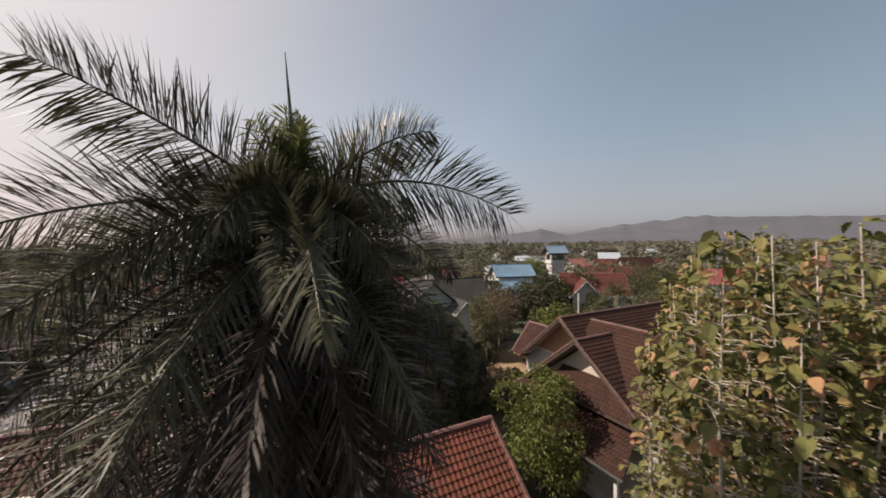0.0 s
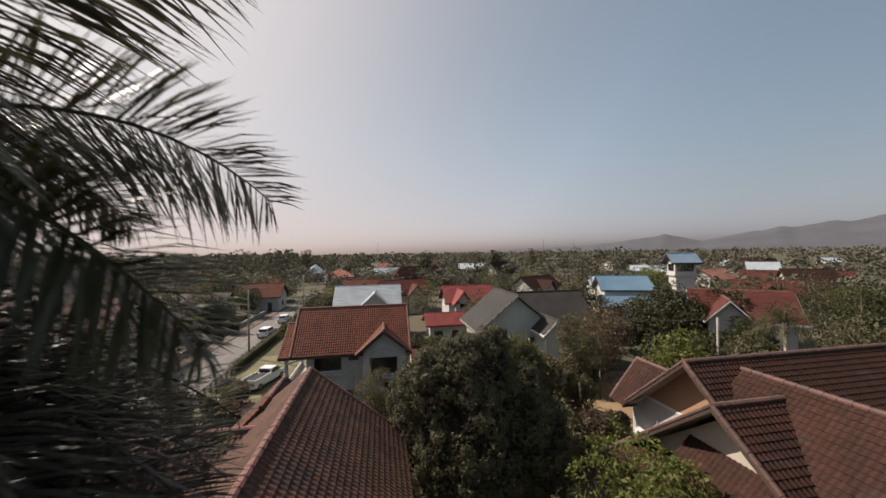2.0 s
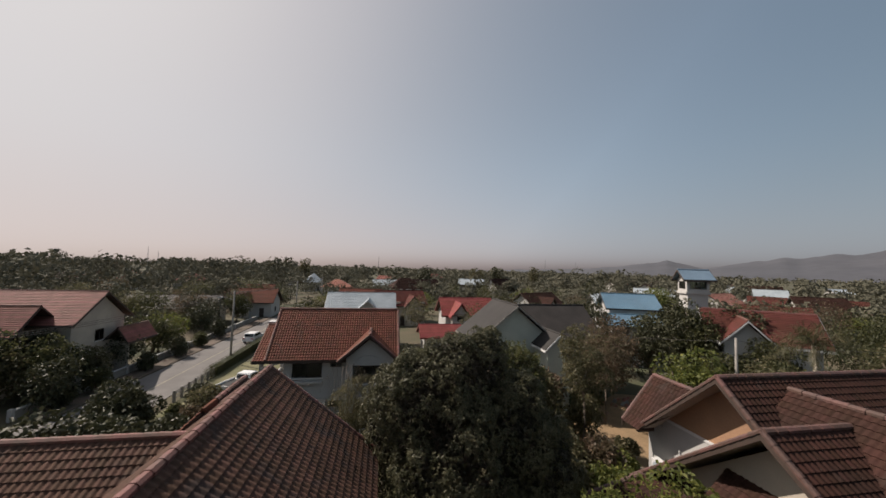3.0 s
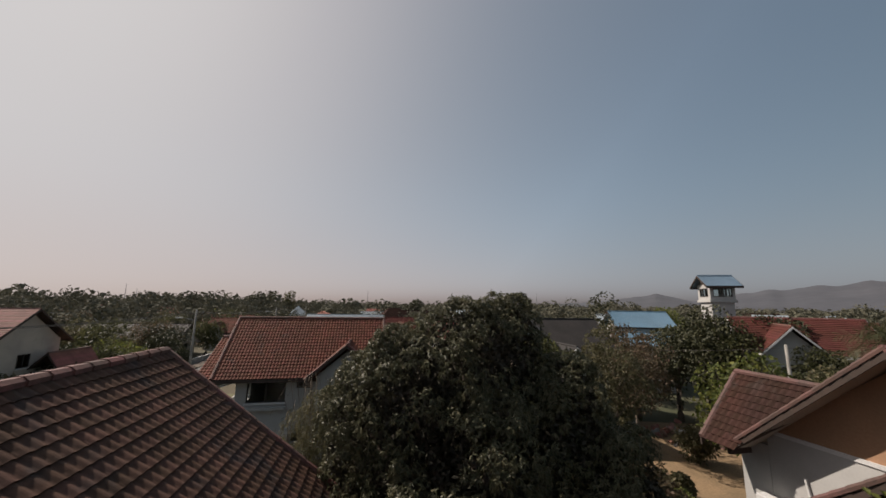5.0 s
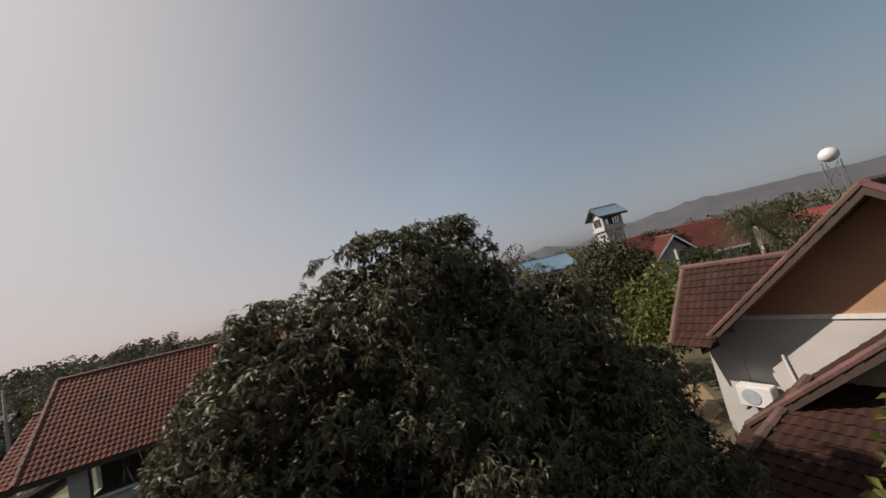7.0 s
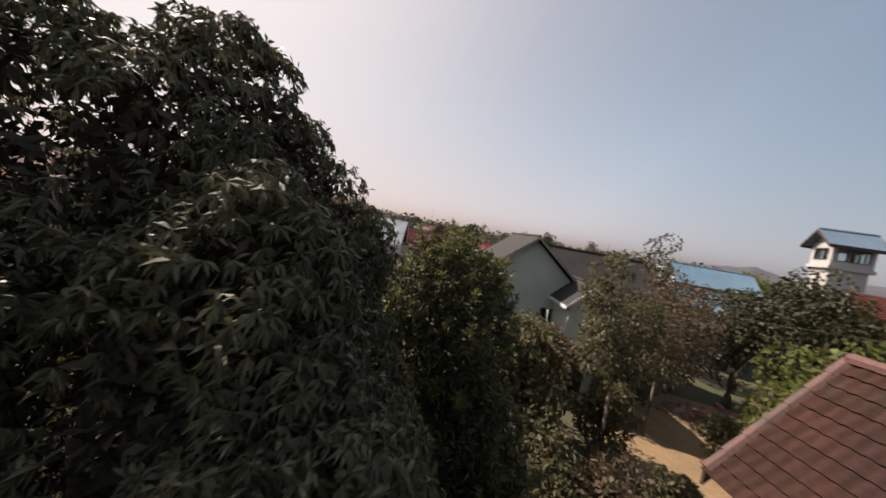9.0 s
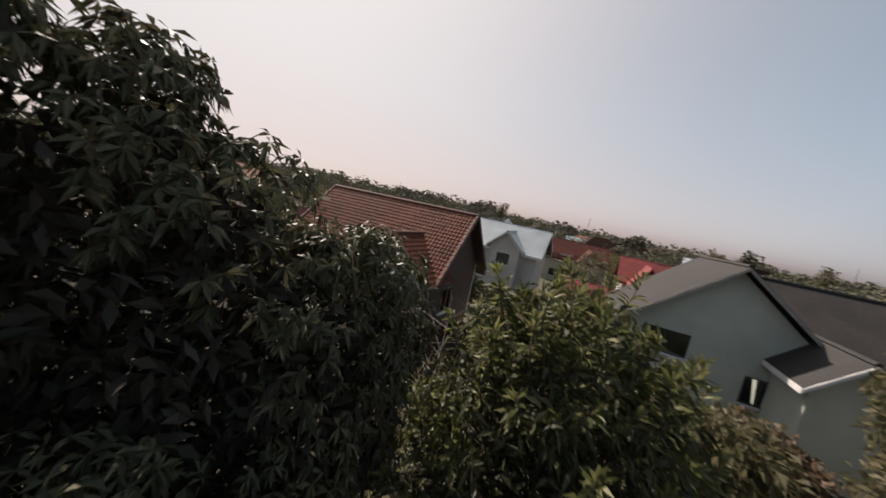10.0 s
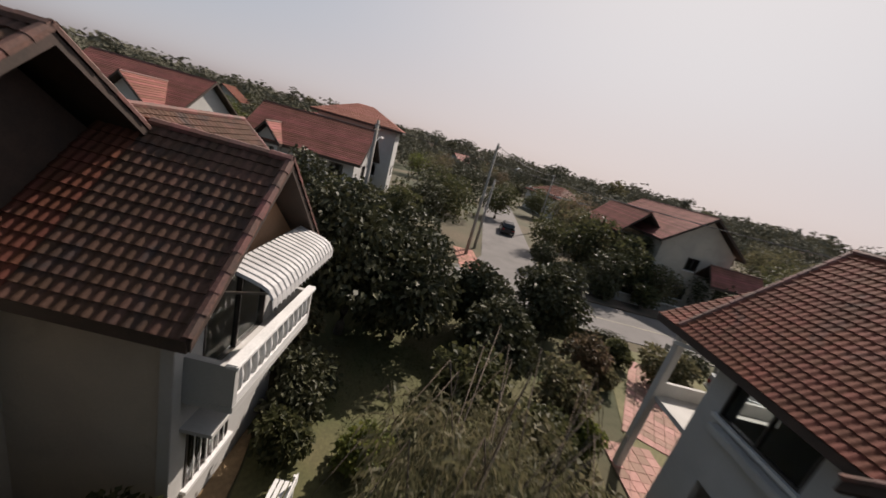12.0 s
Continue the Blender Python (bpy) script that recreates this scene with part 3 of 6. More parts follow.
def frond(parent, name, base, az, rise, length, sag, leaflets, leaf_len, material, rng, plume=0.5, w=0.0125):
    """A feathered palm leaf: a bowed rib with two rows of leaflets."""
    h = np.array([-math.sin(az), math.cos(az), 0.0])
    side = np.array([h[1], -h[0], 0.0])
    ts = np.linspace(0, 1, 14)
    pts = np.array(base) + np.outer(ts, h) * length * math.cos(rise) + np.outer(ts * math.sin(rise) * length - sag * ts ** 2.2 * length, [0, 0, 1])
    bm = bmesh.new()
    tube(bm, [tuple(p) for p in pts], list(np.linspace(0.035, 0.006, 14)), 5)
    fr = part(name, bm, material, parent, smooth=True)
    k = leaflets
    t = np.repeat(np.linspace(0.12, 0.995, k), 2)
    sg = np.tile([1.0, -1.0], k)
    P = np.stack([np.interp(t, ts, pts[:, i]) for i in range(3)], 1)
    T = unit(np.stack([np.interp(np.minimum(t + 0.03, 1), ts, pts[:, i]) - np.interp(t - 0.03, ts, pts[:, i]) for i in range(3)], 1))
    up = unit(np.cross(T, side))
    up *= np.sign(up[:, 2:])
    L = leaf_len * (0.35 + 1.0 * np.sin(np.pi * np.clip(t * 0.9 + 0.1, 0, 1)) ** 0.6) * (0.85 + 0.3 * rng.random(2 * k))
    high = rng.random((2 * k, 1)) < plume
    rank = np.where(high, 0.95, -0.75) + 0.2 * rng.normal(size=(2 * k, 1))
    way = unit(T * (0.42 + 0.5 * t[:, None]) + side * sg[:, None] * np.where(high, 0.42, 0.5) + up * rank + rng.normal(size=(2 * k, 3)) * 0.1)
    wside = unit(np.cross(way, up))
    mid, tip = P + way * L[:, None] * 0.55, P + way * L[:, None]
    mid[:, 2] -= 0.05 * L
    tip[:, 2] -= (0.1 + 0.14 * rng.random(2 * k)) * L
    v = np.stack([P - wside * w * 0.5, P + wside * w * 0.5, mid + wside * w, mid - wside * w, tip], 1).reshape(-1, 3)
    f = (np.arange(2 * k) * 5)[:, None] + np.array([0, 1, 2, 3])
    f2 = (np.arange(2 * k) * 5)[:, None] + np.array([3, 2, 4, 4])
    me = bpy.data.meshes.new("leaf_blade")
    me.from_pydata([tuple(p) for p in v], [], [tuple(q) for q in f.tolist()] + [tuple(q[:3]) for q in f2.tolist()])
    finish("leaf_blade", me, material, fr)
    return fr


def big_leaf(rng, size):
    """A broad cupped leaf of eight faces, in its own space: y along it."""
    ys = np.array([0.0, 0.18, 0.5, 0.8, 1.0]) * size
    ws = np.array([0.02, 0.26, 0.33, 0.2, 0.01]) * size
    zs = np.array([0.0, 0.05, 0.06, 0.0, -0.12]) * size
    v = []
    for y, w, z in zip(ys, ws, zs):
        v += [(-w, y, z + w * 0.35), (0, y, z), (w, y, z + w * 0.35)]
    f = [(3 * i + j, 3 * i + j + 1, 3 * i + j + 4, 3 * i + j + 3) for i in range(4) for j in range(2)]
    return np.array(v), np.array(f)


def sapling(name, x, y, top, count, size, label, seed, dry=0.3, group="", low=0.3):
    """A slim straight stem with large leaves held out in pairs."""
    rng = np.random.default_rng(seed)
    ob = thing(name, (x, y, 0), label, "tree", group)
    bm = bmesh.new()
    pts = [(x, y, -0.1)] + [(x + rng.normal() * 0.12, y + rng.normal() * 0.12, top * k / 5) for k in range(1, 6)]
    tube(bm, pts, [0.055, 0.048, 0.04, 0.03, 0.02, 0.01], 6)
    V, F, D, k = {0: [], 1: []}, {0: [], 1: []}, None, {0: 0, 1: 0}
    tz = [p[2] for p in pts]
    for i in range(count):
        z = top * (low + (1 - low) * rng.random() ** 0.8)
        c = np.array([np.interp(z, tz, [p[0] for p in pts]), np.interp(z, tz, [p[1] for p in pts]), z])
        az = rng.random() * 2 * math.pi
        reach = 0.1 + 0.75 * rng.random() * (1.05 - (z / top) ** 3)
        base = c + np.array([math.cos(az) * reach, math.sin(az) * reach, 0.25 * reach])
        if reach > 0.25:
            tube(bm, [tuple(c), tuple(base)], [0.012, 0.006], 4, False)
        e = Matrix.Rotation(az - math.pi / 2 + rng.normal() * 0.4, 4, "Z") @ Matrix.Rotation(-0.5 + rng.normal() * 0.5, 4, "X") @ Matrix.Rotation(rng.normal() * 0.5, 4, "Y")
        v, f = big_leaf(rng, size * (0.4 + 0.95 * rng.random() ** 1.6))
        v = v @ np.array(e.to_3x3()).T + base
        j = 1 if rng.random() < dry else 0
        V[j].append(v)
        F[j].append(f + k[j])
        k[j] += len(v)
    part("trunk", bm, BARK_PALE, ob, smooth=True)
    for j, (nm, mt) in enumerate((("green_leaves", LEAF_TEAK), ("dry_leaves", LEAF_TEAK_DRY))):
        if V[j]:
            mesh_np(nm, np.concatenate(V[j]), np.concatenate(F[j]), mt, ob)
    return ob


def woods(name, spots, material, label, seed, per=46, patch=(0.2, 0.3)):
    """Far trees, nobody could count them: rounded heads of leaf patches over each spot (x, y, height, radius)."""
    rng = np.random.default_rng(seed)
    spots = np.asarray(spots)
    heads = 5
    off = unit(rng.normal(size=(len(spots), heads, 3))) * (0.25 + 0.4 * rng.random((len(spots), heads, 1)))
    size = 0.34 + 0.26 * rng.random((len(spots), heads))
    i = np.repeat(np.arange(len(spots)), per)
    j = rng.integers(0, heads, len(i))
    s, n = spots[i], len(i)
    d = unit(rng.normal(size=(n, 3)) + np.array([0, 0, 0.25]))
    reach = np.stack([s[:, 3], s[:, 3], s[:, 2] * 0.42], 1)
    pos = np.stack([s[:, 0], s[:, 1], s[:, 2] * 0.55], 1) + (off[i, j] + d * (size[i, j] * (0.85 + 0.25 * rng.random(n)))[:, None]) * reach
    way = unit(np.cross(d, rng.normal(size=(n, 3))) + 0.3 * rng.normal(size=(n, 3)))
    w = s[:, 3] * (patch[0] + (patch[1] - patch[0]) * rng.random(n))
    v, f = leaves(pos - way * w[:, None] * 0.5, way, w, w * 0.85, rng, 0.05, facing=d)
    v[:, 2] = np.maximum(v[:, 2], 0.02)
    ob = mesh_np(name, v, f, material)
    return tagged(ob, label, "trees", kind="stuff")


def hedge(name, x0, x1, y0, y1, h, material, label, seed, count=None, leaf=0.09):
    """A clipped hedge: leaves over a box, and the stems within."""
    rng = np.random.default_rng(seed)
    ob = thing(name, ((x0 + x1) / 2, (y0 + y1) / 2, 0), label, "hedge")
    n = count or int(900 * ((x1 - x0) * (y1 - y0) + (x1 - x0 + y1 - y0) * 2 * h) ** 0.9 / 3)
    p = rng.random((n, 3))
    face = rng.integers(0, 5, n)
    p[face == 0, 2], p[face == 1, 0], p[face == 2, 0], p[face == 3, 1], p[face == 4, 1] = 1, 0, 1, 0, 1
    p += rng.normal(size=p.shape) * 0.03
    pos = np.array([x0, y0, 0.02]) + p * np.array([x1 - x0, y1 - y0, h])
    pos[:, 2] = np.maximum(pos[:, 2], 0.05)
    way = unit(rng.normal(size=(n, 3)) + np.array([0, 0, 0.4]))
    v, f = leaves(pos, way, leaf * (0.7 + 0.8 * rng.random(n)), leaf * 0.7, rng)
    mesh_np("foliage", v, f, material, ob)
    part("core", boxes((x0 + 0.12, x1 - 0.12, y0 + 0.1, y1 - 0.1, 0, h - 0.12)), material, ob)
    return ob


# ---- ground, road, hills ----
SOIL = mat("soil", (0.104, 0.08, 0.048), (0.06, 0.056, 0.028), 0.95, 0.12, 4, 0.7, 0.5, stain=((0.05, 0.056, 0.025), 0.05, 0.45))
EARTH = mat("earth", (0.264, 0.176, 0.096), (0.192, 0.132, 0.072), 0.95, 0.5, 9, 0.7, 0.5)
ASPHALT = mat("asphalt", (0.152, 0.14, 0.132), (0.12, 0.112, 0.104), 0.9, 0.5, 40, 0.5, 0.2, stain=((0.11, 0.105, 0.1), 0.35, 0.6))
# wooded hills: distance haze is put into this blue-grey base colour
HILL_HAZE = mat("hill_haze", (0.062, 0.064, 0.074), (0.075, 0.076, 0.086), 1.0, 0.004, 0.02, 0.3, 0)
BRICK = mat("brick_red", (0.36, 0.17, 0.12), (0.27, 0.12, 0.09), 0.85, 1.5, 15, 0.6, 0.2, 0.25)
VERGE = mat("verge", (0.12, 0.084, 0.064), (0.072, 0.06, 0.04), 0.9, 0.8, 12, 0.7, 0.3)
PAVER = mat("paver", (0.336, 0.2, 0.16), (0.264, 0.152, 0.12), 0.85, 1.5, 15, 0.6, 0.2, 0.25)

bm = bmesh.new()
bmesh.ops.create_circle(bm, cap_ends=True, segments=96, radius=4600)
tagged(part("ground", bm, SOIL), "dry ground of soil and patchy grass", "ground", kind="structure")


def sheet(name, outline, z, material, label, category, thick=0.05, kind="structure"):
    bm = bmesh.new()
    t = [bm.verts.new((x, y, z)) for x, y in outline]
    b = [bm.verts.new((x, y, z - thick)) for x, y in outline]
    bm.faces.new(t)
    bm.faces.new(b[::-1])
    k = len(t)
    for i in range(k):
        bm.faces.new((t[i], b[i], b[(i + 1) % k], t[(i + 1) % k]))
    return tagged(part(name, bm, material), label, category, kind=kind)


sheet("road", [(-18.6, -60), (-12.9, -60), (-12.9, 140), (-18.6, 140), (-18.6, 43.5), (-22, 42), (-90, 49), (-90, 43.0), (-24, 36.4), (-20, 35), (-18.6, 32)], 0.04, ASPHALT, "grey asphalt village road with a side road", "road", 0.06)
sheet("road_line", [(-15.75, 30), (-15.62, 30), (-15.62, 130), (-15.75, 130)], 0.048, mat("line_paint", (0.3, 0.27, 0.2), (0.2, 0.185, 0.15), 0.9, 1.5, 20, 0.7, 0.1), "worn pale yellow line along the road", "road line", 0.007)
sheet("lawn", [(-11.4, 26.0), (3.2, 28.6), (9.0, 30.0), (8.6, 37.6), (-2.2, 38.6), (-11.4, 42.0)], 0.03, GRASS, "shaded green garden lawn", "lawn", 0.05)
sheet("earth_path", [(-0.5, 27.62), (2.5, 27.62), (2.4, 28.0), (1.5, 28.22), (0.6, 28.08), (-0.3, 27.85)], 0.05, EARTH, "strip of bare orange earth beside the wall", "path", 0.05)
sheet("earth_yard", [(20.6, 30.0), (25.5, 30.6), (31.5, 36.0), (34.5, 43.5), (30, 45.0), (22.0, 39.0), (19.2, 32.4)], 0.03, EARTH, "bare earth yard", "yard", 0.05)
sheet("earth_yard", [(9.3, 38.6), (12.5, 39.2), (13.5, 52), (9.3, 54)], 0.03, EARTH, "bare dry yard beside the white house", "yard", 0.05)
sheet("front_yard", [(-11.6, 43.0), (-1.2, 39.6), (-1.2, 60), (-11.6, 60)], 0.03, mat("dry_yard", (0.16, 0.145, 0.075), (0.1, 0.1, 0.045), 0.95, 0.4, 9, 0.7, 0.4), "dry grass front yard", "yard", 0.05)


def pavers(origin, along, across, n, k, size, material, label, name="pavement", piece="paver"):
    """A field of square pavers, each a piece."""
    o, a, c = Vector(origin), Vector(along).normalized(), Vector(across).normalized()
    base = thing(name, origin, label, "pavement", kind="structure")
    bm = boxes((0.01, size - 0.01, 0.01, size - 0.01, -0.06, 0.0))
    me = bpy.data.meshes.new(piece)
    bm.to_mesh(me)
    bm.free()
    me.materials.append(material)
    r = Matrix((a, c, Vector((0, 0, 1)))).transposed().to_4x4()
    for i in range(n):
        for j in range(k):
            ob = new(piece, me)
            ob.parent = base
            ob.matrix_parent_inverse = base.matrix_basis.inverted()
            ob.matrix_basis = Matrix.Translation(o + a * (i * size) + c * (j * size) + Vector((0, 0, 0.065 + random.uniform(0, 0.006)))) @ r


pavers((-10.4, 44.1, 0), (0.86, -0.5, 0), (0.5, 0.86, 0), 18, 6, 0.4, PAVER, "pinkish square pavers leading to the white house")
pavers((-3.4, 39.2, 0), (1, 0, 0), (0, 1, 0), 6, 5, 0.4, PAVER, "pinkish square pavers by the porch")
pavers((-3.9, 43.2, 0), (1, 0, 0), (0, 1, 0), 5, 5, 0.4, PAVER, "pinkish square pavers beside the porch wing")
pavers((-24.5, 33.6, 0), (0.95, 0.1, 0), (-0.1, 0.95, 0), 14, 5, 0.4, BRICK, "red brick corner pavement")

for y in np.arange(44.5, 95, 5.0):
    bm = boxes((-20.9, -18.75, y, y + 4.96, 0, 0.1))
    tagged(part("verge_slab", bm, VERGE), "brownish paved strip beside the road", "pavement", kind="structure")
for y in np.arange(44.0, 96, 4.0):
    w = thing("boundary_wall", (-21.2, y + 2, 0), "low plastered boundary wall with a pale coping", "wall", "street walls")
    part("wall_body", boxes((-21.3, -21.15, y, y + 3.97, 0, 0.75)), CONCRETE, w)
    part("coping", boxes((-21.36, -21.09, y, y + 3.97, 0.75, 0.83), bevel=0.015), PLASTER_WHITE, w)
    part("post", boxes((-21.38, -21.07, y - 0.14, y + 0.14, 0, 0.95), bevel=0.02), PLASTER_WHITE, w)


def hills():
    az = np.radians(np.arange(-125.0, -14.9, 0.5))
    prof = np.interp(np.degrees(az), [-125, -110, -95, -80, -72, -64, -58, -52, -47, -43, -38, -33, -28, -15], [50, 100, 120, 128, 146, 178, 150, 115, 68, 114, 75, 50, 36, 8])
    prof = prof + np.array([8 * noise.noise(Vector((a * 14, 3, 0))) + 4 * noise.noise(Vector((a * 50, 1, 0))) for a in az])
    V, F = [], []
    steps = ((2100, 0.0), (2400, 0.3), (2750, 0.7), (3000, 1.0), (3500, 0.6), (4200, 0.0))
    for r, k in steps:
        for a, h in zip(az, prof):
            V.append((-math.sin(a) * r, math.cos(a) * r, max(h, 2) * k * (1 + 0.12 * noise.noise(Vector((a * 30, r * 0.01, 0)))) - 0.5))
    n = len(az)
    for j in range(len(steps) - 1):
        for i in range(n - 1):
            F.append((j * n + i, j * n + i + 1, (j + 1) * n + i + 1, (j + 1) * n + i))
    tagged(mesh_np("hills", V, F, HILL_HAZE, smooth=True), "wooded hills along the horizon, haze painted into their colour", "hills", kind="structure")


hills()


# ---- house with the balcony, beside the palm ----
A = thing("house", (2.1, 21, 0), "two-storey house with dark red tiled gables", "house")
wall("wall_east", A, PLASTER_BEIGE, "y", 5.2, 16.4, 24.75, 0, 6.0, [(18, 19.6, 3.9, 5.1), (21.5, 23, 3.9, 5.1)], out=1)
for w in ((18, 19.6), (21.5, 23)):
    window(A, "y", 5.2, *w, 3.9, 5.1, out=1)
wall("wall_west", A, PLASTER_BEIGE, "y", -1.0, 16.4, 24.75, 0, 6.0, out=-1)
wall("wall_north", A, PLASTER_BEIGE, "x", 24.75, -0.84, 5.04, 0, 6.0, out=1)
wall("wall_south", A, PLASTER_BEIGE, "x", 16.4, -0.84, 5.04, 0, 6.0, out=-1)
# north gable in dark brown instead of beige: its shade put into the colour
gable_wall(A, "x", 24.75, -0.84, 5.04, 6.0, 2.1, 8.4, WOOD_DARK, out=1)
gable_wall(A, "x", 16.4, -0.84, 5.04, 6.0, 2.1, 8.4, PLASTER_BEIGE, out=-1)
gable_roof(A, "y", 2.1, 15.8, 25.65, 8.75, -1.8, 5.6, 6.0, 5.6, TILE_OLD, RIDGE_RED, pieces=(0, 150))
# north wing with the balcony
wall("wall_wing_east", A, PLASTER_BEIGE, "y", 2.35, 24.76, 27.44, 0, 5.6, out=1)
wall("wall_wing_west", A, PLASTER_BEIGE, "y", -1.55, 24.76, 27.44, 0, 5.6, out=-1)
wall("wall_wing_north", A, PLASTER_WHITE, "x", 27.6, -1.55, 2.35, 0, 5.6, [(-0.6, 1.6, 3.3, 5.3), (0.5, 1.9, 0.9, 2.4)], out=1)
window(A, "x", 27.6, 0.5, 1.9, 0.9, 2.4, out=1, bars=6)
window(A, "x", 27.6, -0.6, 1.6, 3.3, 5.3, out=1, sill=False, name="balcony_door")
gable_wall(A, "x", 27.6, -1.55, 2.35, 5.6, 0.4, 7.3, PLASTER_TAN, out=1)
gable_roof(A, "y", 0.4, 25.6, 28.2, 7.64, -2.1, 5.2, 2.9, 5.2, TILE_OLD, RIDGE_RED, pieces=(0, 150), ends=(False, True))
# redder courses under the upper eave: the sunlit strip, painted by tile colour
gable_roof(A, "y", 0.4, 24.76, 25.59, 7.64, -2.1, 5.2, 2.9, 5.2, TILE_RED, None, ends=(False, False))
# west wing
wall("wall_west_wing_south", A, PLASTER_BEIGE, "x", 20.9, -6.0, -1.0, 0, 5.4, out=-1)
wall("wall_west_wing_north", A, PLASTER_BEIGE, "x", 25.5, -6.0, -1.0, 0, 5.4, out=1)
wall("wall_west_wing_west", A, PLASTER_BEIGE, "y", -6.0, 21.06, 25.34, 0, 5.4, out=-1)
gable_wall(A, "y", -6.0, 21.06, 25.34, 5.4, 23.2, 7.2, PLASTER_BEIGE, out=-1)
gable_roof(A, "x", 23.2, -6.6, 0.75, 7.6, 20.4, 5.2, 26.0, 5.2, TILE_OLD, RIDGE_RED, ends=(True, False))
# east wing
wall("wall_east_wing_south", A, PLASTER_BEIGE, "x", 14.9, 3.9, 7.7, 0, 5.3, out=-1)
wall("wall_east_wing_north", A, PLASTER_BEIGE, "x", 18.9, 5.2, 7.7, 0, 5.3, out=1)
wall("wall_east_wing_east", A, PLASTER_BEIGE, "y", 7.7, 15.06, 18.74, 0, 5.3, out=1)
gable_wall(A, "y", 7.7, 15.06, 18.74, 5.3, 16.9, 7.1, PLASTER_BEIGE, out=1)
gable_roof(A, "x", 16.9, 3.6, 8.3, 7.43, 14.2, 5.2, 19.6, 5.2, TILE_RED, RIDGE_RED, ends=(False, True))
# balcony: slab, solid cheek, balustrade, rail
part("balcony_slab", boxes((-1.3, 2.1, 27.602, 28.5, 3.2, 3.36), bevel=0.02), PLASTER_WHITE, A)
part("balcony_cheek", boxes((1.98, 2.1, 27.602, 28.5, 3.36, 4.2)), PLASTER_WHITE, A)
part("balcony_cheek", boxes((-1.3, -1.18, 27.602, 28.5, 3.36, 4.2)), PLASTER_WHITE, A)
part("balcony_plinth", boxes((-1.18, 1.98, 28.38, 28.5, 3.36, 3.55)), PAINT_WHITE, A)
part("balcony_rail", boxes((-1.36, 2.16, 28.34, 28.56, 4.2, 4.3), bevel=0.02), PAINT_WHITE, A)
for i in range(12):
    bm = bmesh.new()
    x = -1.02 + i * 0.26
    tube(bm, [(x, 28.44, 3.55), (x, 28.44, 3.66), (x, 28.44, 3.85), (x, 28.44, 4.05), (x, 28.44, 4.2)], [0.035, 0.06, 0.075, 0.04, 0.05], 8)
    part("baluster", bm, PAINT_WHITE, A, smooth=True)
part("corner_post", boxes((2.2, 2.42, 27.45, 27.68, 0, 5.3), bevel=0.01), PLASTER_WHITE, A)
part("window_hood", boxes((0.3, 2.1, 27.602, 28.2, 2.55, 2.63)), PLASTER_WHITE, A)
# striped awning over the balcony
awning = thing("awning", (0.75, 28.2, 5.6), "white ribbed metal awning over the balcony", "awning")
bm = bmesh.new()
prof = [(27.98, 5.9), (28.25, 5.84), (28.45, 5.79), (28.62, 5.74), (28.76, 5.66), (28.85, 5.52), (28.87, 5.34)]
for i in range(18):
    x0 = -1.2 + i * 0.17
    for (y0, z0), (y1, z1) in zip(prof, prof[1:]):
        pts = []
        for dx, dz in ((0.0, -0.045), (0.02, -0.045), (0.04, 0.012), (0.15, 0.012), (0.17, -0.045)):
            pts.append(((x0 + dx, y0, z0 + dz), (x0 + dx, y1, z1 + dz)))
        for (a, b), (c, d) in zip(pts, pts[1:]):
            bm.faces.new([bm.verts.new(p) for p in (a, c, d, b)])
bmesh.ops.remove_doubles(bm, verts=bm.verts, dist=0.001)
part("awning_sheet", bm, mat("awning_white", (0.5, 0.49, 0.48), (0.42, 0.41, 0.4), 0.55, 2, 20, 0.3, 0.05, spec=0.2), awning)
for x in (-1.1, 0.3, 1.75):
    beam("awning_bracket", awning, (x, 27.62, 5.3), (x, 28.8, 5.6), 0.04, 0.04, METAL_GREY)

# ---- white house with the red roof ----
W = thing("house", (2.5, 42, 0), "two-storey white house with a red tiled roof", "house")
ops = [(-0.3, 1.8, 4.15, 5.4), (2.4, 3.2, 4.9, 5.4), (0.1, 1.5, 0.0, 2.4), (2.3, 3.2, 2.0, 2.45)]
wall("wall_south", W, PLASTER_WHITE, "x", 39.4, -0.9, 3.6, 0, 6.0, ops, out=-1)
window(W, "x", 39.4, *ops[0])
window(W, "x", 39.4, *ops[1], panes=1, sill=False)
window(W, "x", 39.4, *ops[3], panes=1, sill=False)
part("flower_ledge", boxes((-0.2, 1.9, 39.12, 39.398, 3.75, 3.95), bevel=0.02), PLASTER_WHITE, W)
wall("wall_bay", W, PLASTER_WHITE, "x", 38.5, 3.6, 7.0, 0, 5.7, [(4.1, 6.3, 3.9, 5.2), (4.2, 6.2, 0.0, 2.5)], out=-1)
window(W, "x", 38.5, 4.1, 6.3, 3.9, 5.2, panes=3)
bm = bmesh.new()
tube(bm, [(5.2 - 1.0 * math.cos(k * math.pi / 10), 38.47, 5.35 + 0.55 * math.sin(k * math.pi / 10)) for k in range(11)], [0.035] * 11, 6)
part("arch_moulding", bm, PLASTER_WHITE, W)
part("bay_ledge", boxes((4.0, 6.4, 38.25, 38.498, 3.5, 3.62)), PLASTER_WHITE, W)
wall("wall_bay_west", W, PLASTER_WHITE, "y", 3.6, 38.66, 39.4, 0, 5.7, out=-1)
gable_wall(W, "x", 38.5, 3.6, 7.0, 5.7, 5.25, 7.1, PLASTER_WHITE)
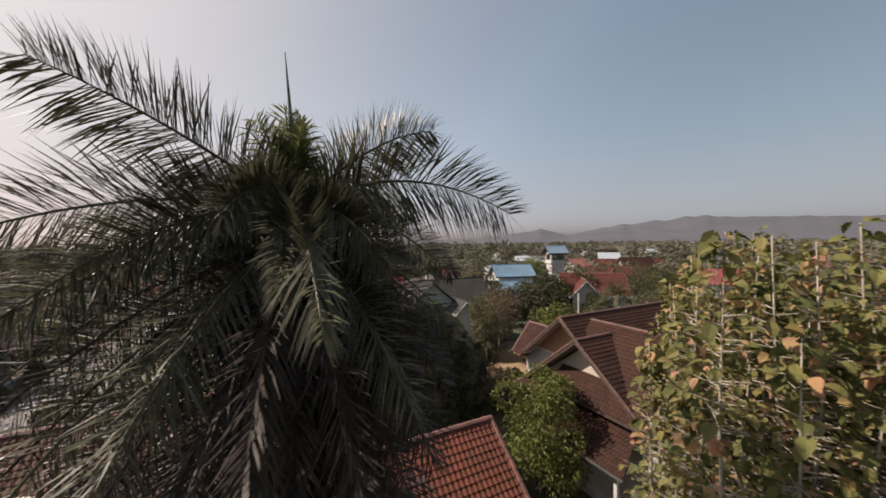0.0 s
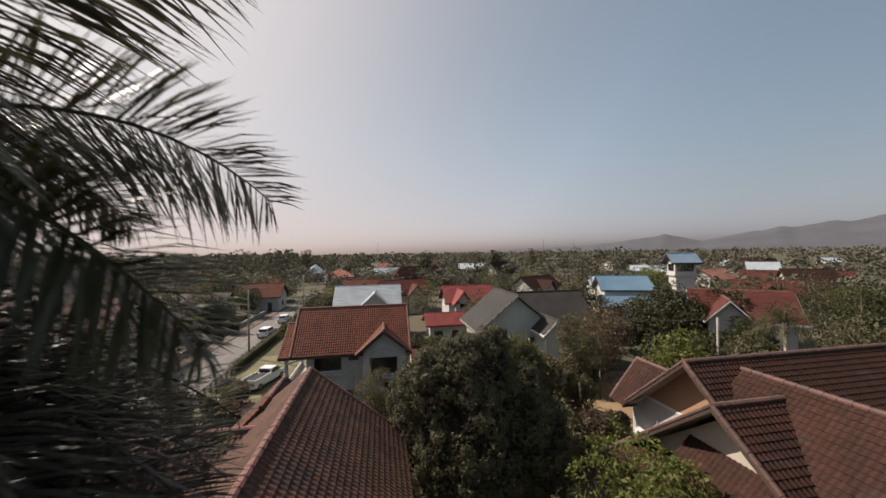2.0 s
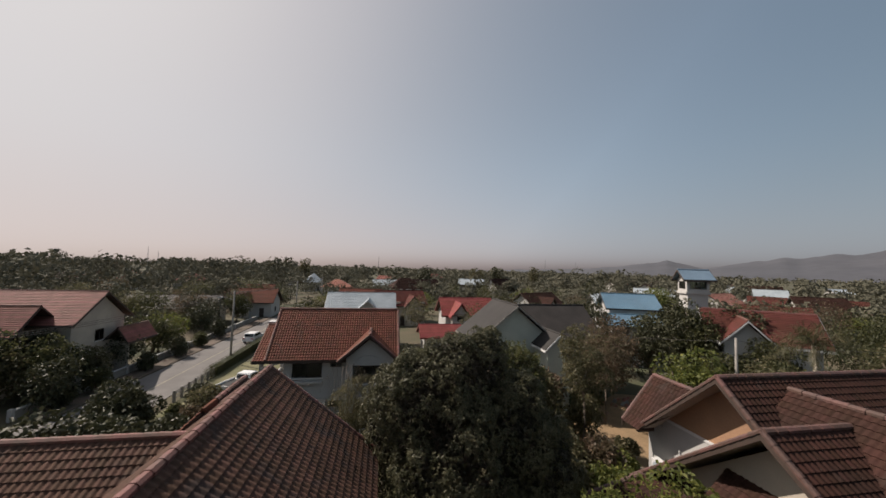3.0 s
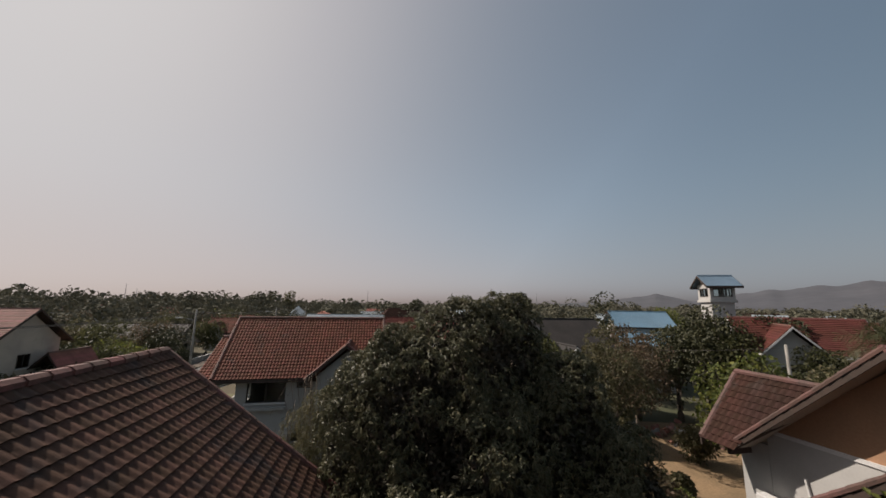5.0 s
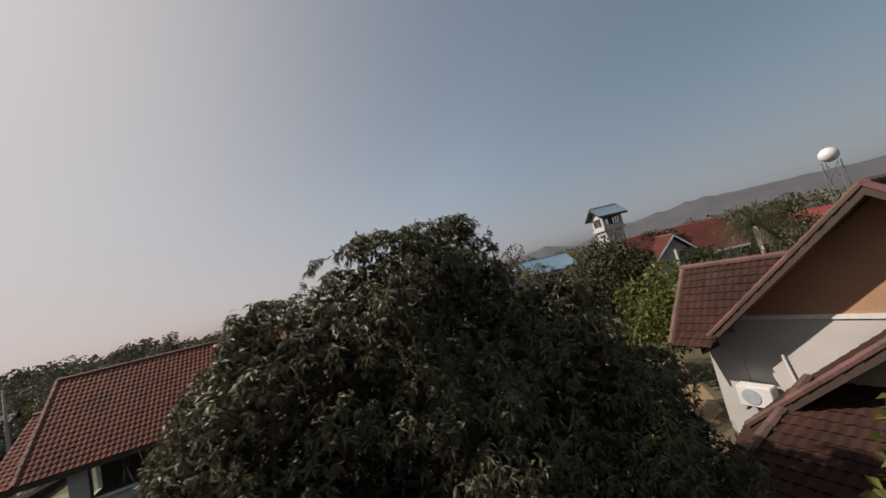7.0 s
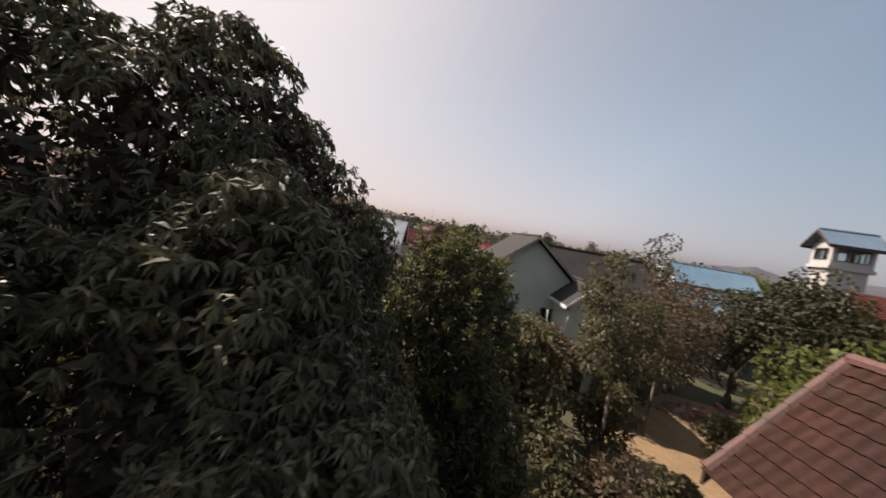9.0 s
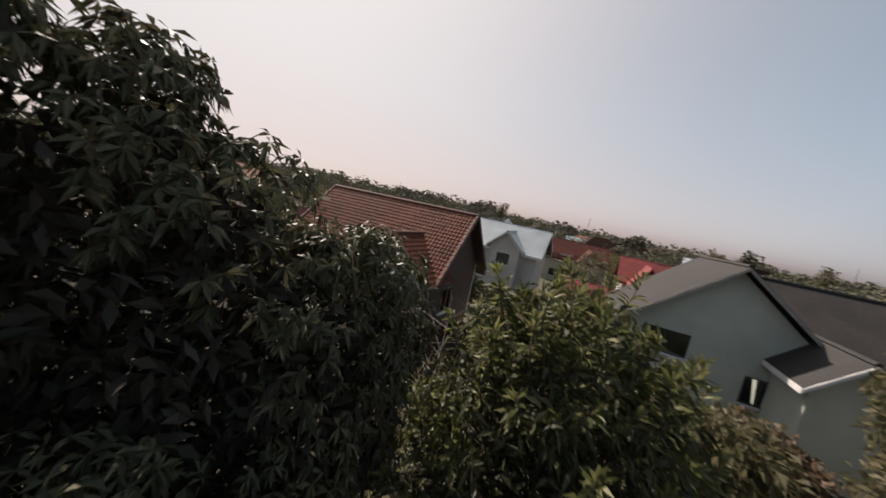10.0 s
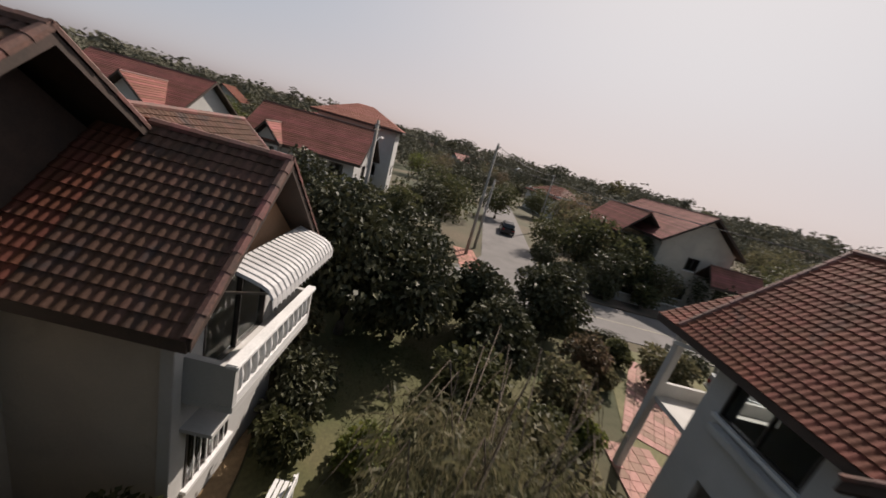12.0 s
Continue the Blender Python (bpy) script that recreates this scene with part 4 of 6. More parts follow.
# east wall in a brown darkened to paint the house's own shade
wall("wall_east", W, WOOD_DARK, "y", 7.0, 38.66, 44.84, 0, 6.0, [(40.5, 41.8, 3.9, 5.1)], out=1, label="dark brown boarded side wall, its shade put into the colour")
window(W, "y", 7.0, 40.5, 41.8, 3.9, 5.1, out=1)
wall("wall_west", W, PLASTER_WHITE, "y", -0.9, 39.56, 44.84, 0, 6.0, [(40.4, 41.6, 3.9, 5.1)], out=-1)
wall("wall_north", W, PLASTER_WHITE, "x", 45.0, -0.9, 7.0, 0, 6.0, out=1)
# east gable in the same darkened brown, shade painted in
gable_wall(W, "y", 7.0, 39.5, 44.84, 6.0, 42.23, 8.4, WOOD_DARK, out=1)
gable_wall(W, "y", -0.9, 39.56, 44.84, 6.0, 42.23, 8.4, PLASTER_WHITE, out=-1)
gable_roof(W, "x", 42.23, -1.98, 7.42, 8.85, 38.74, 5.6, 45.72, 5.6, TILE_RED, RIDGE_RED, pieces=(300, 0), ends=(True, True))
gable_roof(W, "x", 42.23, -2.87, -1.99, 7.62, 38.74, 5.58, 45.72, 5.58, TILE_RED, RIDGE_RED, ends=(True, False), verge=False)
gable_roof(W, "y", 5.25, 37.95, 40.7, 7.5, 3.03, 5.62, 7.45, 5.62, TILE_RED, RIDGE_RED, ends=(True, False))
for x, y in ((-2.4, 39.4), (-2.4, 44.8)):
    part("porch_post", boxes((x - 0.12, x + 0.12, y - 0.12, y + 0.12, 0, 5.6), bevel=0.015), PLASTER_WHITE, W)
part("porch_floor", boxes((-2.5, -0.902, 39.4, 44.9, 2.9, 3.05)), PLASTER_WHITE, W)
part("porch_parapet", boxes((-2.5, -2.38, 39.55, 44.7, 3.05, 3.5)), PLASTER_WHITE, W)
beam("stair_rail", W, (-2.4, 39.2, 5.0), (-1.0, 39.2, 5.4), 0.08, 0.12, PAINT_WHITE)
# rounded porch wall by the door
bm = bmesh.new()
prism(bm, [(39.39, 0), (38.3, 0), (38.3, 1.6), (38.5, 2.1), (38.9, 2.5), (39.39, 2.6)], "x", 1.6, 2.2)
part("porch_wing", bm, PLASTER_BEIGE, W)
# low lean-to roof before the bay, with capped edge
lean = part("lean_to", boxes(), WOOD_DARK, W)
for x, y, h in ((5.56, 36.16, 2.9), (6.91, 36.36, 2.9), (8.46, 36.56, 2.2), (8.46, 42.16, 2.2)):
    part("post", boxes((x - 0.06, x + 0.06, y - 0.06, y + 0.06, 0, h)), WOOD_DARK, lean)
slope(lean, (5.3, 35.6, 2.9), (7.0, 36.4, 3.0), (7.0, 38.49, 3.15), (5.3, 38.49, 3.15), TILE_BROWN, WOOD_DARK, "tile")
slope(lean, (8.7, 36.4, 2.35), (8.7, 42.4, 2.35), (7.02, 42.4, 3.1), (7.02, 36.4, 3.1), TILE_BROWN, WOOD_DARK, "tile")
caps(lean, (5.3, 35.6, 2.95), (7.0, 36.4, 3.05), RIDGE_RED, 0.09)
caps(lean, (7.0, 36.4, 3.12), (7.0, 42.4, 3.15), RIDGE_RED, 0.11)
shed = thing("shed", (9.0, 45, 0), "small shed with a red tiled lean-to roof", "shed")
part("shed_wall", boxes((8.1, 8.22, 42.2, 48.0, 0, 2.9), (8.22, 9.7, 47.9, 48.0, 0, 2.5), (9.6, 9.7, 42.2, 47.9, 0, 2.3)), PLASTER_BEIGE, shed)
sr = part("roof", boxes(), WOOD_DARK, shed)
slope(sr, (9.95, 42.0, 2.45), (9.95, 48.3, 2.45), (8.0, 48.3, 3.15), (8.0, 42.0, 3.15), TILE_RED, WOOD_DARK, "tile")
caps(sr, (8.0, 42.0, 3.2), (8.0, 48.3, 3.2), RIDGE_RED, 0.09)

# ---- brown house ----
B = thing("house", (20, 22, 0), "two-storey house with dark brown tiled roofs and white walls", "house")
gable_roof(B, "x", 22.15, 17.1, 28.5, 9.06, 18.4, 5.75, 25.8, 5.85, TILE_BROWN, RIDGE_BROWN, under=PLASTER_BEIGE)
small = part("small_roof", boxes(), WOOD_DARK, B)
slope(small, (16.87, 26.45, 5.9), (16.87, 25.5, 5.9), (18.5, 23.7, 7.8), (18.5, 26.45, 7.8), TILE_BROWN, WOOD_DARK, "tile", pieces=120)
slope(small, (20.13, 25.5, 5.9), (20.13, 26.45, 5.9), (18.5, 26.45, 7.8), (18.5, 23.7, 7.8), TILE_BROWN, WOOD_DARK, "tile")
caps(small, (18.5, 26.45, 7.83), (18.5, 23.6, 7.83), RIDGE_BROWN)
for x in (16.87, 20.13):
    caps(small, (x, 26.45, 5.93), (18.5, 26.45, 7.83), RIDGE_BROWN, 0.09, name="verge_cap")
    beam("barge_board", small, (x, 26.48, 5.87), (18.5, 26.48, 7.77), 0.05, 0.2, WOOD_DARK)
gable_wall(B, "x", 26.1, 17.9, 19.4, 6.0, 18.6, 7.3, PLASTER_WHITE, out=1)
gable_roof(B, "y", 19.0, 11.0, 21.35, 8.88, 15.4, 5.6, 22.6, 5.6, TILE_BROWN, RIDGE_BROWN, ends=(True, False))
gable_roof(B, "x", 19.7, 15.7, 18.6, 8.48, 14.9, 4.62, 24.5, 4.62, TILE_BROWN, RIDGE_BROWN, ends=(True, False), pieces=(0, 150), under=PLASTER_BEIGE)
wall("wall_west", B, PLASTER_WHITE, "y", 17.9, 19.0, 25.3, 0, 6.4, out=-1)
bm = bmesh.new()
prism(bm, [(19.0, 6.4), (25.3, 6.4), (22.15, 8.85)], "x", 17.9, 18.05)
part("gable", bm, PLASTER_TAN, B)
part("gable_band", boxes((17.86, 17.898, 19.3, 25.2, 6.36, 6.46)), PAINT_WHITE, B)
wall("wall_north", B, PLASTER_WHITE, "x", 25.3, 17.9, 28.0, 0, 6.2, out=1)
wall("wall_front", B, PLASTER_WHITE, "y", 16.5, 15.8, 23.4, 0, 5.2, [(17.5, 18.8, 3.3, 4.5), (20.5, 21.8, 3.3, 4.5)], out=-1)
window(B, "y", 16.5, 17.5, 18.8, 3.3, 4.5)
window(B, "y", 16.5, 20.5, 21.8, 3.3, 4.5)
bm = bmesh.new()
prism(bm, [(15.9, 5.2), (23.5, 5.2), (19.7, 8.1)], "x", 16.5, 16.65)
part("gable", bm, PLASTER_BEIGE, B)
wall("wall_front_side", B, PLASTER_WHITE, "x", 23.4, 16.66, 17.88, 0, 4.9, out=1)
wall("wall_south", B, PLASTER_WHITE, "x", 11.6, 16.2, 22.0, 0, 6.0, out=-1)
wall("wall_wing_west", B, PLASTER_WHITE, "y", 16.0, 11.6, 15.8, 0, 5.8, out=-1)
wall("wall_east", B, PLASTER_WHITE, "y", 28.0, 19.0, 25.1, 0, 6.2, out=1)
wall("wall_small_wing", B, PLASTER_WHITE, "y", 17.9, 25.31, 25.94, 0, 6.0, out=-1)
wall("wall_small_wing_north", B, PLASTER_WHITE, "x", 26.1, 17.9, 19.4, 0, 6.0, out=1)
# porch roof in front
porch = part("porch_roof", boxes(), PLASTER_WHITE, B)
for y in (16.28, 22.28):
    part("post", boxes((14.2, 14.35, y - 0.08, y + 0.08, 0, 4.35)), PLASTER_WHITE, porch)
slope(porch, (13.7, 24.3, 4.2), (13.7, 15.6, 4.2), (16.49, 16.6, 5.45), (16.49, 23.6, 5.45), TILE_BROWN, WOOD_DARK, "tile")
slope(porch, (16.49, 24.9, 4.3), (13.7, 24.3, 4.2), (16.49, 23.6, 5.45), (16.49, 23.6, 5.45), TILE_BROWN, WOOD_DARK, "tile")
caps(porch, (13.7, 24.3, 4.25), (16.49, 23.6, 5.5), RIDGE_BROWN, 0.1)
beam("gutter", porch, (13.68, 15.6, 4.18), (13.68, 24.3, 4.18), 0.1, 0.1, METAL_GREY)
ac = thing("air_conditioner", (17.6, 25.1, 4.2), "white outdoor unit of an air conditioner on the wall", "air conditioner")
part("casing", boxes((17.5, 17.82, 24.75, 25.5, 4.2, 4.72), bevel=0.02), PAINT_WHITE, ac)
bm = bmesh.new()
bmesh.ops.create_cone(bm, cap_ends=True, segments=20, radius1=0.2, radius2=0.2, depth=0.02, matrix=Matrix.Translation((17.495, 25.2, 4.46)) @ Matrix.Rotation(math.pi / 2, 4, "Y"))
part("fan_grille", bm, SHEET_PALE, ac)
part("bracket", boxes((17.5, 17.898, 24.8, 24.84, 4.09, 4.148), (17.5, 17.898, 25.36, 25.4, 4.09, 4.148)), METAL_GREY, ac)
bm = bmesh.new()
tube(bm, [(17.82, 24.7, 4.4), (17.85, 24.35, 4.4), (17.86, 24.3, 4.5), (17.86, 24.45, 5.5)], [0.035] * 4, 8)
part("pipe", bm, PAINT_WHITE, ac)

# ---- houses farther off ----
G = thing("house", (18.7, 47, 0), "pale green house with a plain grey sheet roof", "house")
gable_roof(G, "y", 18.9, 43.5, 51.2, 9.13, 14.5, 5.5, 23.3, 5.5, SHEET_GREY, None, style="plain", board=CONCRETE)
wall("wall_south", G, PLASTER_GREEN, "x", 44.0, 15.2, 22.4, 0, 5.9, [(15.9, 17.8, 4.5, 5.6), (20.0, 21.2, 3.4, 4.6)])
window(G, "x", 44.0, 15.9, 17.8, 4.5, 5.6)
window(G, "x", 44.0, 20.0, 21.2, 3.4, 4.6)
gable_wall(G, "x", 44.0, 15.2, 22.4, 5.9, 18.9, 8.85, PLASTER_GREEN)
wall("wall_west", G, PLASTER_GREEN, "y", 15.2, 44.16, 50.5, 0, 5.9, [(46, 47.4, 3.4, 4.6)])
window(G, "y", 15.2, 46, 47.4, 3.4, 4.6)
wall("wall_east", G, PLASTER_GREEN, "y", 22.4, 44.16, 50.5, 0, 5.9, out=1)
wall("wall_north", G, PLASTER_GREEN, "x", 50.66, 15.2, 22.4, 0, 5.9, out=1)
gable_roof(G, "x", 49.0, 20.5, 29.0, 8.7, 45.0, 5.6, 52.0, 5.6, SHEET_DARK, None, style="plain", ends=(False, True))
wall("wall_wing_south", G, PLASTER_GREEN, "x", 45.8, 22.5, 28.4, 0, 5.8, [(24.5, 25.7, 3.4, 4.6)])
window(G, "x", 45.8, 24.5, 25.7, 3.4, 4.6)
gable_roof(G, "y", 21.9, 41.0, 45.0, 6.9, 20.4, 5.5, 23.4, 5.5, SHEET_GREY, None, style="plain", ends=(True, False), board=PAINT_WHITE)
wall("wall_porch", G, PLASTER_GREEN, "x", 41.4, 20.8, 23.0, 0, 5.6, [(21.4, 22.4, 0, 2.1)])
gable_wall(G, "x", 41.4, 20.8, 23.0, 5.6, 21.9, 6.7, PLASTER_GREEN)
wall("wall_porch_side", G, PLASTER_GREEN, "y", 20.8, 41.56, 43.99, 0, 5.6)
wall("wall_porch_side", G, PLASTER_GREEN, "y", 23.0, 41.56, 45.7, 0, 5.6, out=1)
gar = part("garage_roof", boxes(), CONCRETE, G)
for y in (42.3, 47.3):
    part("garage_post", boxes((13.7, 13.9, y - 0.1, y + 0.1, 0, 4.0)), CONCRETE, gar)
slope(gar, (13.5, 47.8, 4.0), (13.5, 41.9, 4.0), (15.19, 43.9, 4.35), (15.19, 47.8, 4.35), SHEET_GREY, CONCRETE, "plain")

V = thing("house", (3, 67, 0), "pale house with a light grey sheet roof and a front gable", "house")
gable_roof(V, "x", 68.2, -2.2, 8.2, 8.34, 64.0, 5.4, 72.4, 5.4, SHEET_PALE, None, style="course", board=PAINT_WHITE, th=0.35)
gable_roof(V, "y", 4.1, 63.0, 67.4, 7.63, 2.0, 5.7, 6.2, 5.7, SHEET_PALE, None, style="course", board=PAINT_WHITE, ends=(True, False), th=0.35)
wall("wall_south", V, PLASTER_WHITE, "x", 64.6, -1.6, 7.6, 0, 5.8, [(-0.6, 0.8, 3.6, 4.8)])
window(V, "x", 64.6, -0.6, 0.8, 3.6, 4.8)
wall("wall_gable", V, PLASTER_WHITE, "x", 63.4, 2.4, 5.8, 0, 5.9, [(3.4, 4.8, 3.9, 5.1)])
window(V, "x", 63.4, 3.4, 4.8, 3.9, 5.1)
gable_wall(V, "x", 63.4, 2.4, 5.8, 5.9, 4.1, 7.4, PLASTER_WHITE)
wall("wall_gable_side", V, PLASTER_WHITE, "y", 2.4, 63.56, 64.59, 0, 5.8)
wall("wall_gable_side", V, PLASTER_WHITE, "y", 5.8, 63.56, 64.59, 0, 5.8, out=1)
wall("wall_east", V, PLASTER_WHITE, "y", 7.6, 64.76, 71.6, 0, 6.0, out=1)
wall("wall_west", V, PLASTER_WHITE, "y", -1.6, 64.76, 71.6, 0, 6.0, out=-1)
gable_wall(V, "y", 7.6, 64.76, 71.6, 6.0, 68.2, 8.1, PLASTER_WHITE, out=1)
gable_wall(V, "y", -1.6, 64.76, 71.6, 6.0, 68.2, 8.1, PLASTER_WHITE, out=-1)


def simple_house(x, y, turn, w, d, eave, ridge, roof_mat, wall_mat, label, cap=None, style="course", hip=False, wing=None, board=None, over=0.6):
    """A house of four walls with windows and a door under a gabled or hipped roof, ridge along its own x; wing: (x, width, depth, ridge) of a gable in front."""
    m = Matrix.Translation((x, y, 0)) @ Matrix.Rotation(radians(turn), 4, "Z")
    h = thing("house", (x, y, 0), label, "house", "village houses")
    a, b, c, e = -w / 2, w / 2, -d / 2, d / 2
    floors = [0.9] if eave < 4.2 else [0.9, 3.8]
    n = max(2, int(w / 3))
    ops = [(a + w * (i + 0.5) / n - 0.6, a + w * (i + 0.5) / n + 0.6, z, z + 1.2) for i in range(n) for z in floors if not (i == n // 2 and z < 1)]
    door = (a + w * (n // 2 + 0.5) / n - 0.5, a + w * (n // 2 + 0.5) / n + 0.5, 0, 2.1)
    wall("wall_front", h, wall_mat, "x", c, a, b, 0, eave + 0.15, ops + [door], m=m)
    for o in ops:
        window(h, "x", c, *o, m=m)
    part("door", boxes((door[0], door[1], c + 0.04, c + 0.09, 0, 2.1)), WOOD_DARK, h, m=m)
    wall("wall_back", h, wall_mat, "x", e, a, b, 0, eave + 0.15, out=1, m=m)
    sides = [(c + d / 2 - 0.6, c + d / 2 + 0.6, z, z + 1.2) for z in floors]
    wall("wall_side", h, wall_mat, "y", a, c + 0.16, e - 0.16, 0, eave + 0.15, sides, m=m)
    wall("wall_side", h, wall_mat, "y", b, c + 0.16, e - 0.16, 0, eave + 0.15, sides, out=1, m=m)
    for o in sides:
        window(h, "y", a, *o, m=m)
        window(h, "y", b, *o, out=1, m=m)
    if hip:
        hip_roof(h, a - over, b + over, c - over, e + over, eave, ridge, roof_mat, cap, style, m=m)
    else:
        gable_wall(h, "y", a, c + 0.16, e - 0.16, eave + 0.15, 0, ridge - 0.3, wall_mat, m=m)
        gable_wall(h, "y", b, c + 0.16, e - 0.16, eave + 0.15, 0, ridge - 0.3, wall_mat, out=1, m=m)
        gable_roof(h, "x", 0, a - over, b + over, ridge, c - over, eave, e + over, eave, roof_mat, cap, style=style, m=m, board=board)
    if wing:
        wx, ww, wd, wz = wing
        f = c - wd + 0.5
        wall("wall_wing", h, wall_mat, "x", f, wx - ww / 2 + 0.4, wx + ww / 2 - 0.4, 0, eave + 0.1, [(wx - 0.6, wx + 0.6, z, z + 1.2) for z in floors], m=m)
        for z in floors:
            window(h, "x", f, wx - 0.6, wx + 0.6, z, z + 1.2, m=m)
        wall("wall_wing_side", h, wall_mat, "y", wx - ww / 2 + 0.4, f + 0.16, c - 0.01, 0, eave + 0.1, m=m)
        wall("wall_wing_side", h, wall_mat, "y", wx + ww / 2 - 0.4, f + 0.16, c - 0.01, 0, eave + 0.1, out=1, m=m)
        gable_wall(h, "x", f, wx - ww / 2 + 0.4, wx + ww / 2 - 0.4, eave + 0.1, wx, wz - 0.3, wall_mat, m=m)
        back = c - over + (d / 2 + over) * (wz - eave) / (ridge - eave)
        gable_roof(h, "y", wx, c - wd - 0.1, back, wz, wx - ww / 2, eave, wx + ww / 2, eave, roof_mat, cap, style=style, m=m, ends=(True, False), board=board)
    return h


# across the road
pk = simple_house(-29.5, 55.4, 0, 11.6, 7.0, 6.0, 9.0, TILE_PINK, PLASTER_BEIGE, "house with a faded pink tiled roof stepped in front", RIDGE_RED)
gable_roof(pk, "x", 51.0, -34.0, -25.6, 7.9, 48.6, 5.4, 52.3, 6.8, TILE_PINK, RIDGE_RED, style="course")
wall("wall_low", pk, PLASTER_BEIGE, "x", 49.2, -33.4, -26.2, 0, 5.5, [(-31.5, -30, 3.4, 4.6)])
gable_roof(pk, "y", -22.4, 56.0, 61.0, 5.0, -24.2, 3.2, -21.3, 3.4, TILE_PINK, RIDGE_RED, style="course")
wall("wall_carport", pk, PLASTER_BEIGE, "x", 56.6, -23.9, -21.6, 0, 3.4)
simple_house(-25.4, 19.2, 90, 9.0, 6.6, 5.4, 8.25, TILE_PINK, PLASTER_WHITE, "house with a plain red tiled roof and a small dormer gable", RIDGE_RED, wing=(-2.6, 2.6, 1.0, 6.9))
simple_house(-33.0, 21.0, 95, 8.0, 6.4, 8.8, 10.5, TILE_ORANGE, PLASTER_WHITE, "tall pale house with an orange hipped roof", None, hip=True)
simple_house(-26.5, 3.5, 90, 10, 8, 5.4, 8.6, TILE_PINK, PLASTER_WHITE, "house with pinkish red roofs and white gables", RIDGE_RED, wing=(2.4, 4.5, 2.0, 7.6), board=WOOD_DARK)
simple_house(-27.0, -12, 0, 9, 8, 5.4, 8.4, TILE_RED, PLASTER_WHITE, "house with a red gabled roof", RIDGE_RED)
simple_house(-72, 57, 20, 12, 8, 4.4, 6.8, TILE_RED, PLASTER_WHITE, "low house with a brownish red hipped roof", None, hip=True)
simple_house(-35.5, 92, 0, 16, 7, 3.2, 5.6, SHEET_DARK, PLASTER_BEIGE, "long low building with a dark roof", None)
simple_house(-23.5, 103, 0, 8, 7, 3.4, 6.4, TILE_RED, PLASTER_WHITE, "white house with a red roof by the road", None, wing=(-1.5, 3.6, 2, 5.6))
simple_house(-30, 118, 0, 11, 8, 3.4, 6.6, TILE_RED, PLASTER_WHITE, "house with a dull red roof", None)
# beyond the white house
simple_house(21.0, 73.5, 0, 8.4, 7, 4.6, 7.3, TILE_CRIMSON, PLASTER_WHITE, "white house with a bright crimson roof", None, wing=(-2, 3.6, 2.4, 6.8), board=TILE_CRIMSON)
simple_house(14.5, 62.0, 0, 5.0, 4.0, 3.0, 4.4, TILE_CRIMSON, PLASTER_WHITE, "low annex with a crimson roof", None, board=TILE_CRIMSON)
simple_house(10, 92, 10, 10, 8, 4.2, 7.2, TILE_MAROON, PLASTER_BEIGE, "house with dark red stepped gables", None, wing=(2, 4, 2, 6.4))
simple_house(1, 99, -5, 9, 7, 4.0, 7.0, TILE_RED, PLASTER_WHITE, "house with a dark red gabled roof", None, wing=(0, 4, 2, 6.2))
simple_house(-12, 160, 5, 11, 10, 4.0, 7.0, TILE_ORANGE, PLASTER_WHITE, "pale house with an orange hipped roof", None, hip=True)
simple_house(7.5, 171, 0, 10, 8, 4.0, 6.8, SHEET_PALE, PLASTER_WHITE, "house with a pale grey roof", None, "plain")
simple_house(18, 190, 0, 11, 8, 4.0, 6.8, TILE_ORANGE, PLASTER_WHITE, "pale house with an orange roof", None, hip=True)
simple_house(45, 95, 25, 11, 8, 3.8, 7.0, TILE_BROWN, PLASTER_WHITE, "house with a brown roof and a white gable", None, wing=(-1, 4, 2, 6.2))
# towards the hills
simple_house(41.5, 40.0, -40, 7.4, 5.8, 6.6, 9.2, TILE_MAROON, PLASTER_WHITE, "white house with a dark red gabled roof and arched porch", RIDGE_RED, wing=(-1.4, 4.0, 1.8, 8.7), board=PAINT_WHITE)
simple_house(43, 59.5, -20, 6.5, 5, 7.4, 9.4, SHEET_BLUE, PLASTER_WHITE, "white building with a blue sheet roof", None, "sheet")
simple_house(40.5, 55.5, -20, 6.0, 3, 5.4, 6.8, SHEET_BLUE, PLASTER_WHITE, "low annex with a blue sheet roof", None, "sheet")
simple_house(47, 66, -20, 9, 6, 7.0, 8.8, SHEET_PALE, PLASTER_WHITE, "building with a pale grey roof", None, "plain")
simple_house(86, 71, -40, 10, 8, 3.6, 6.6, TILE_MAROON, PLASTER_WHITE, "white house with a red roof among trees", None, wing=(0, 4, 2, 6.0))
simple_house(110, 82, -50, 20, 9, 4.0, 7.4, TILE_MAROON, PLASTER_WHITE, "long building with a red roof among trees", None)
simple_house(92, 45, -60, 12, 8, 4.0, 7.0, TILE_CRIMSON, PLASTER_WHITE, "house with a pinkish red roof", None)
simple_house(120, 140, -40, 16, 9, 4.0, 6.5, SHEET_PALE, PLASTER_WHITE, "long building with a pale roof", None, "plain")
rng = np.random.default_rng(5)
for i in range(44):
    d, a = 112 + 210 * rng.random() ** 1.4, radians(-95 + 215 * rng.random())
    x, y = 5 - math.sin(a) * d, 25 + math.cos(a) * d
    if -24 < x < -8 and y > 0:
        continue
    rm, st = ((TILE_RED, "course"), (TILE_BROWN, "course"), (TILE_ORANGE, "course"), (SHEET_PALE, "plain"), (TILE_PINK, "course"))[rng.integers(0, 5)]
    simple_house(x, y, rng.integers(-3, 4) * 15, 8 + 5 * rng.random(), 7 + 2 * rng.random(), 3.8 + 1.4 * rng.random(), 7.2 + 1.6 * rng.random(), rm, PLASTER_WHITE, "distant village house among trees", None, st, hip=bool(rng.random() < 0.3))

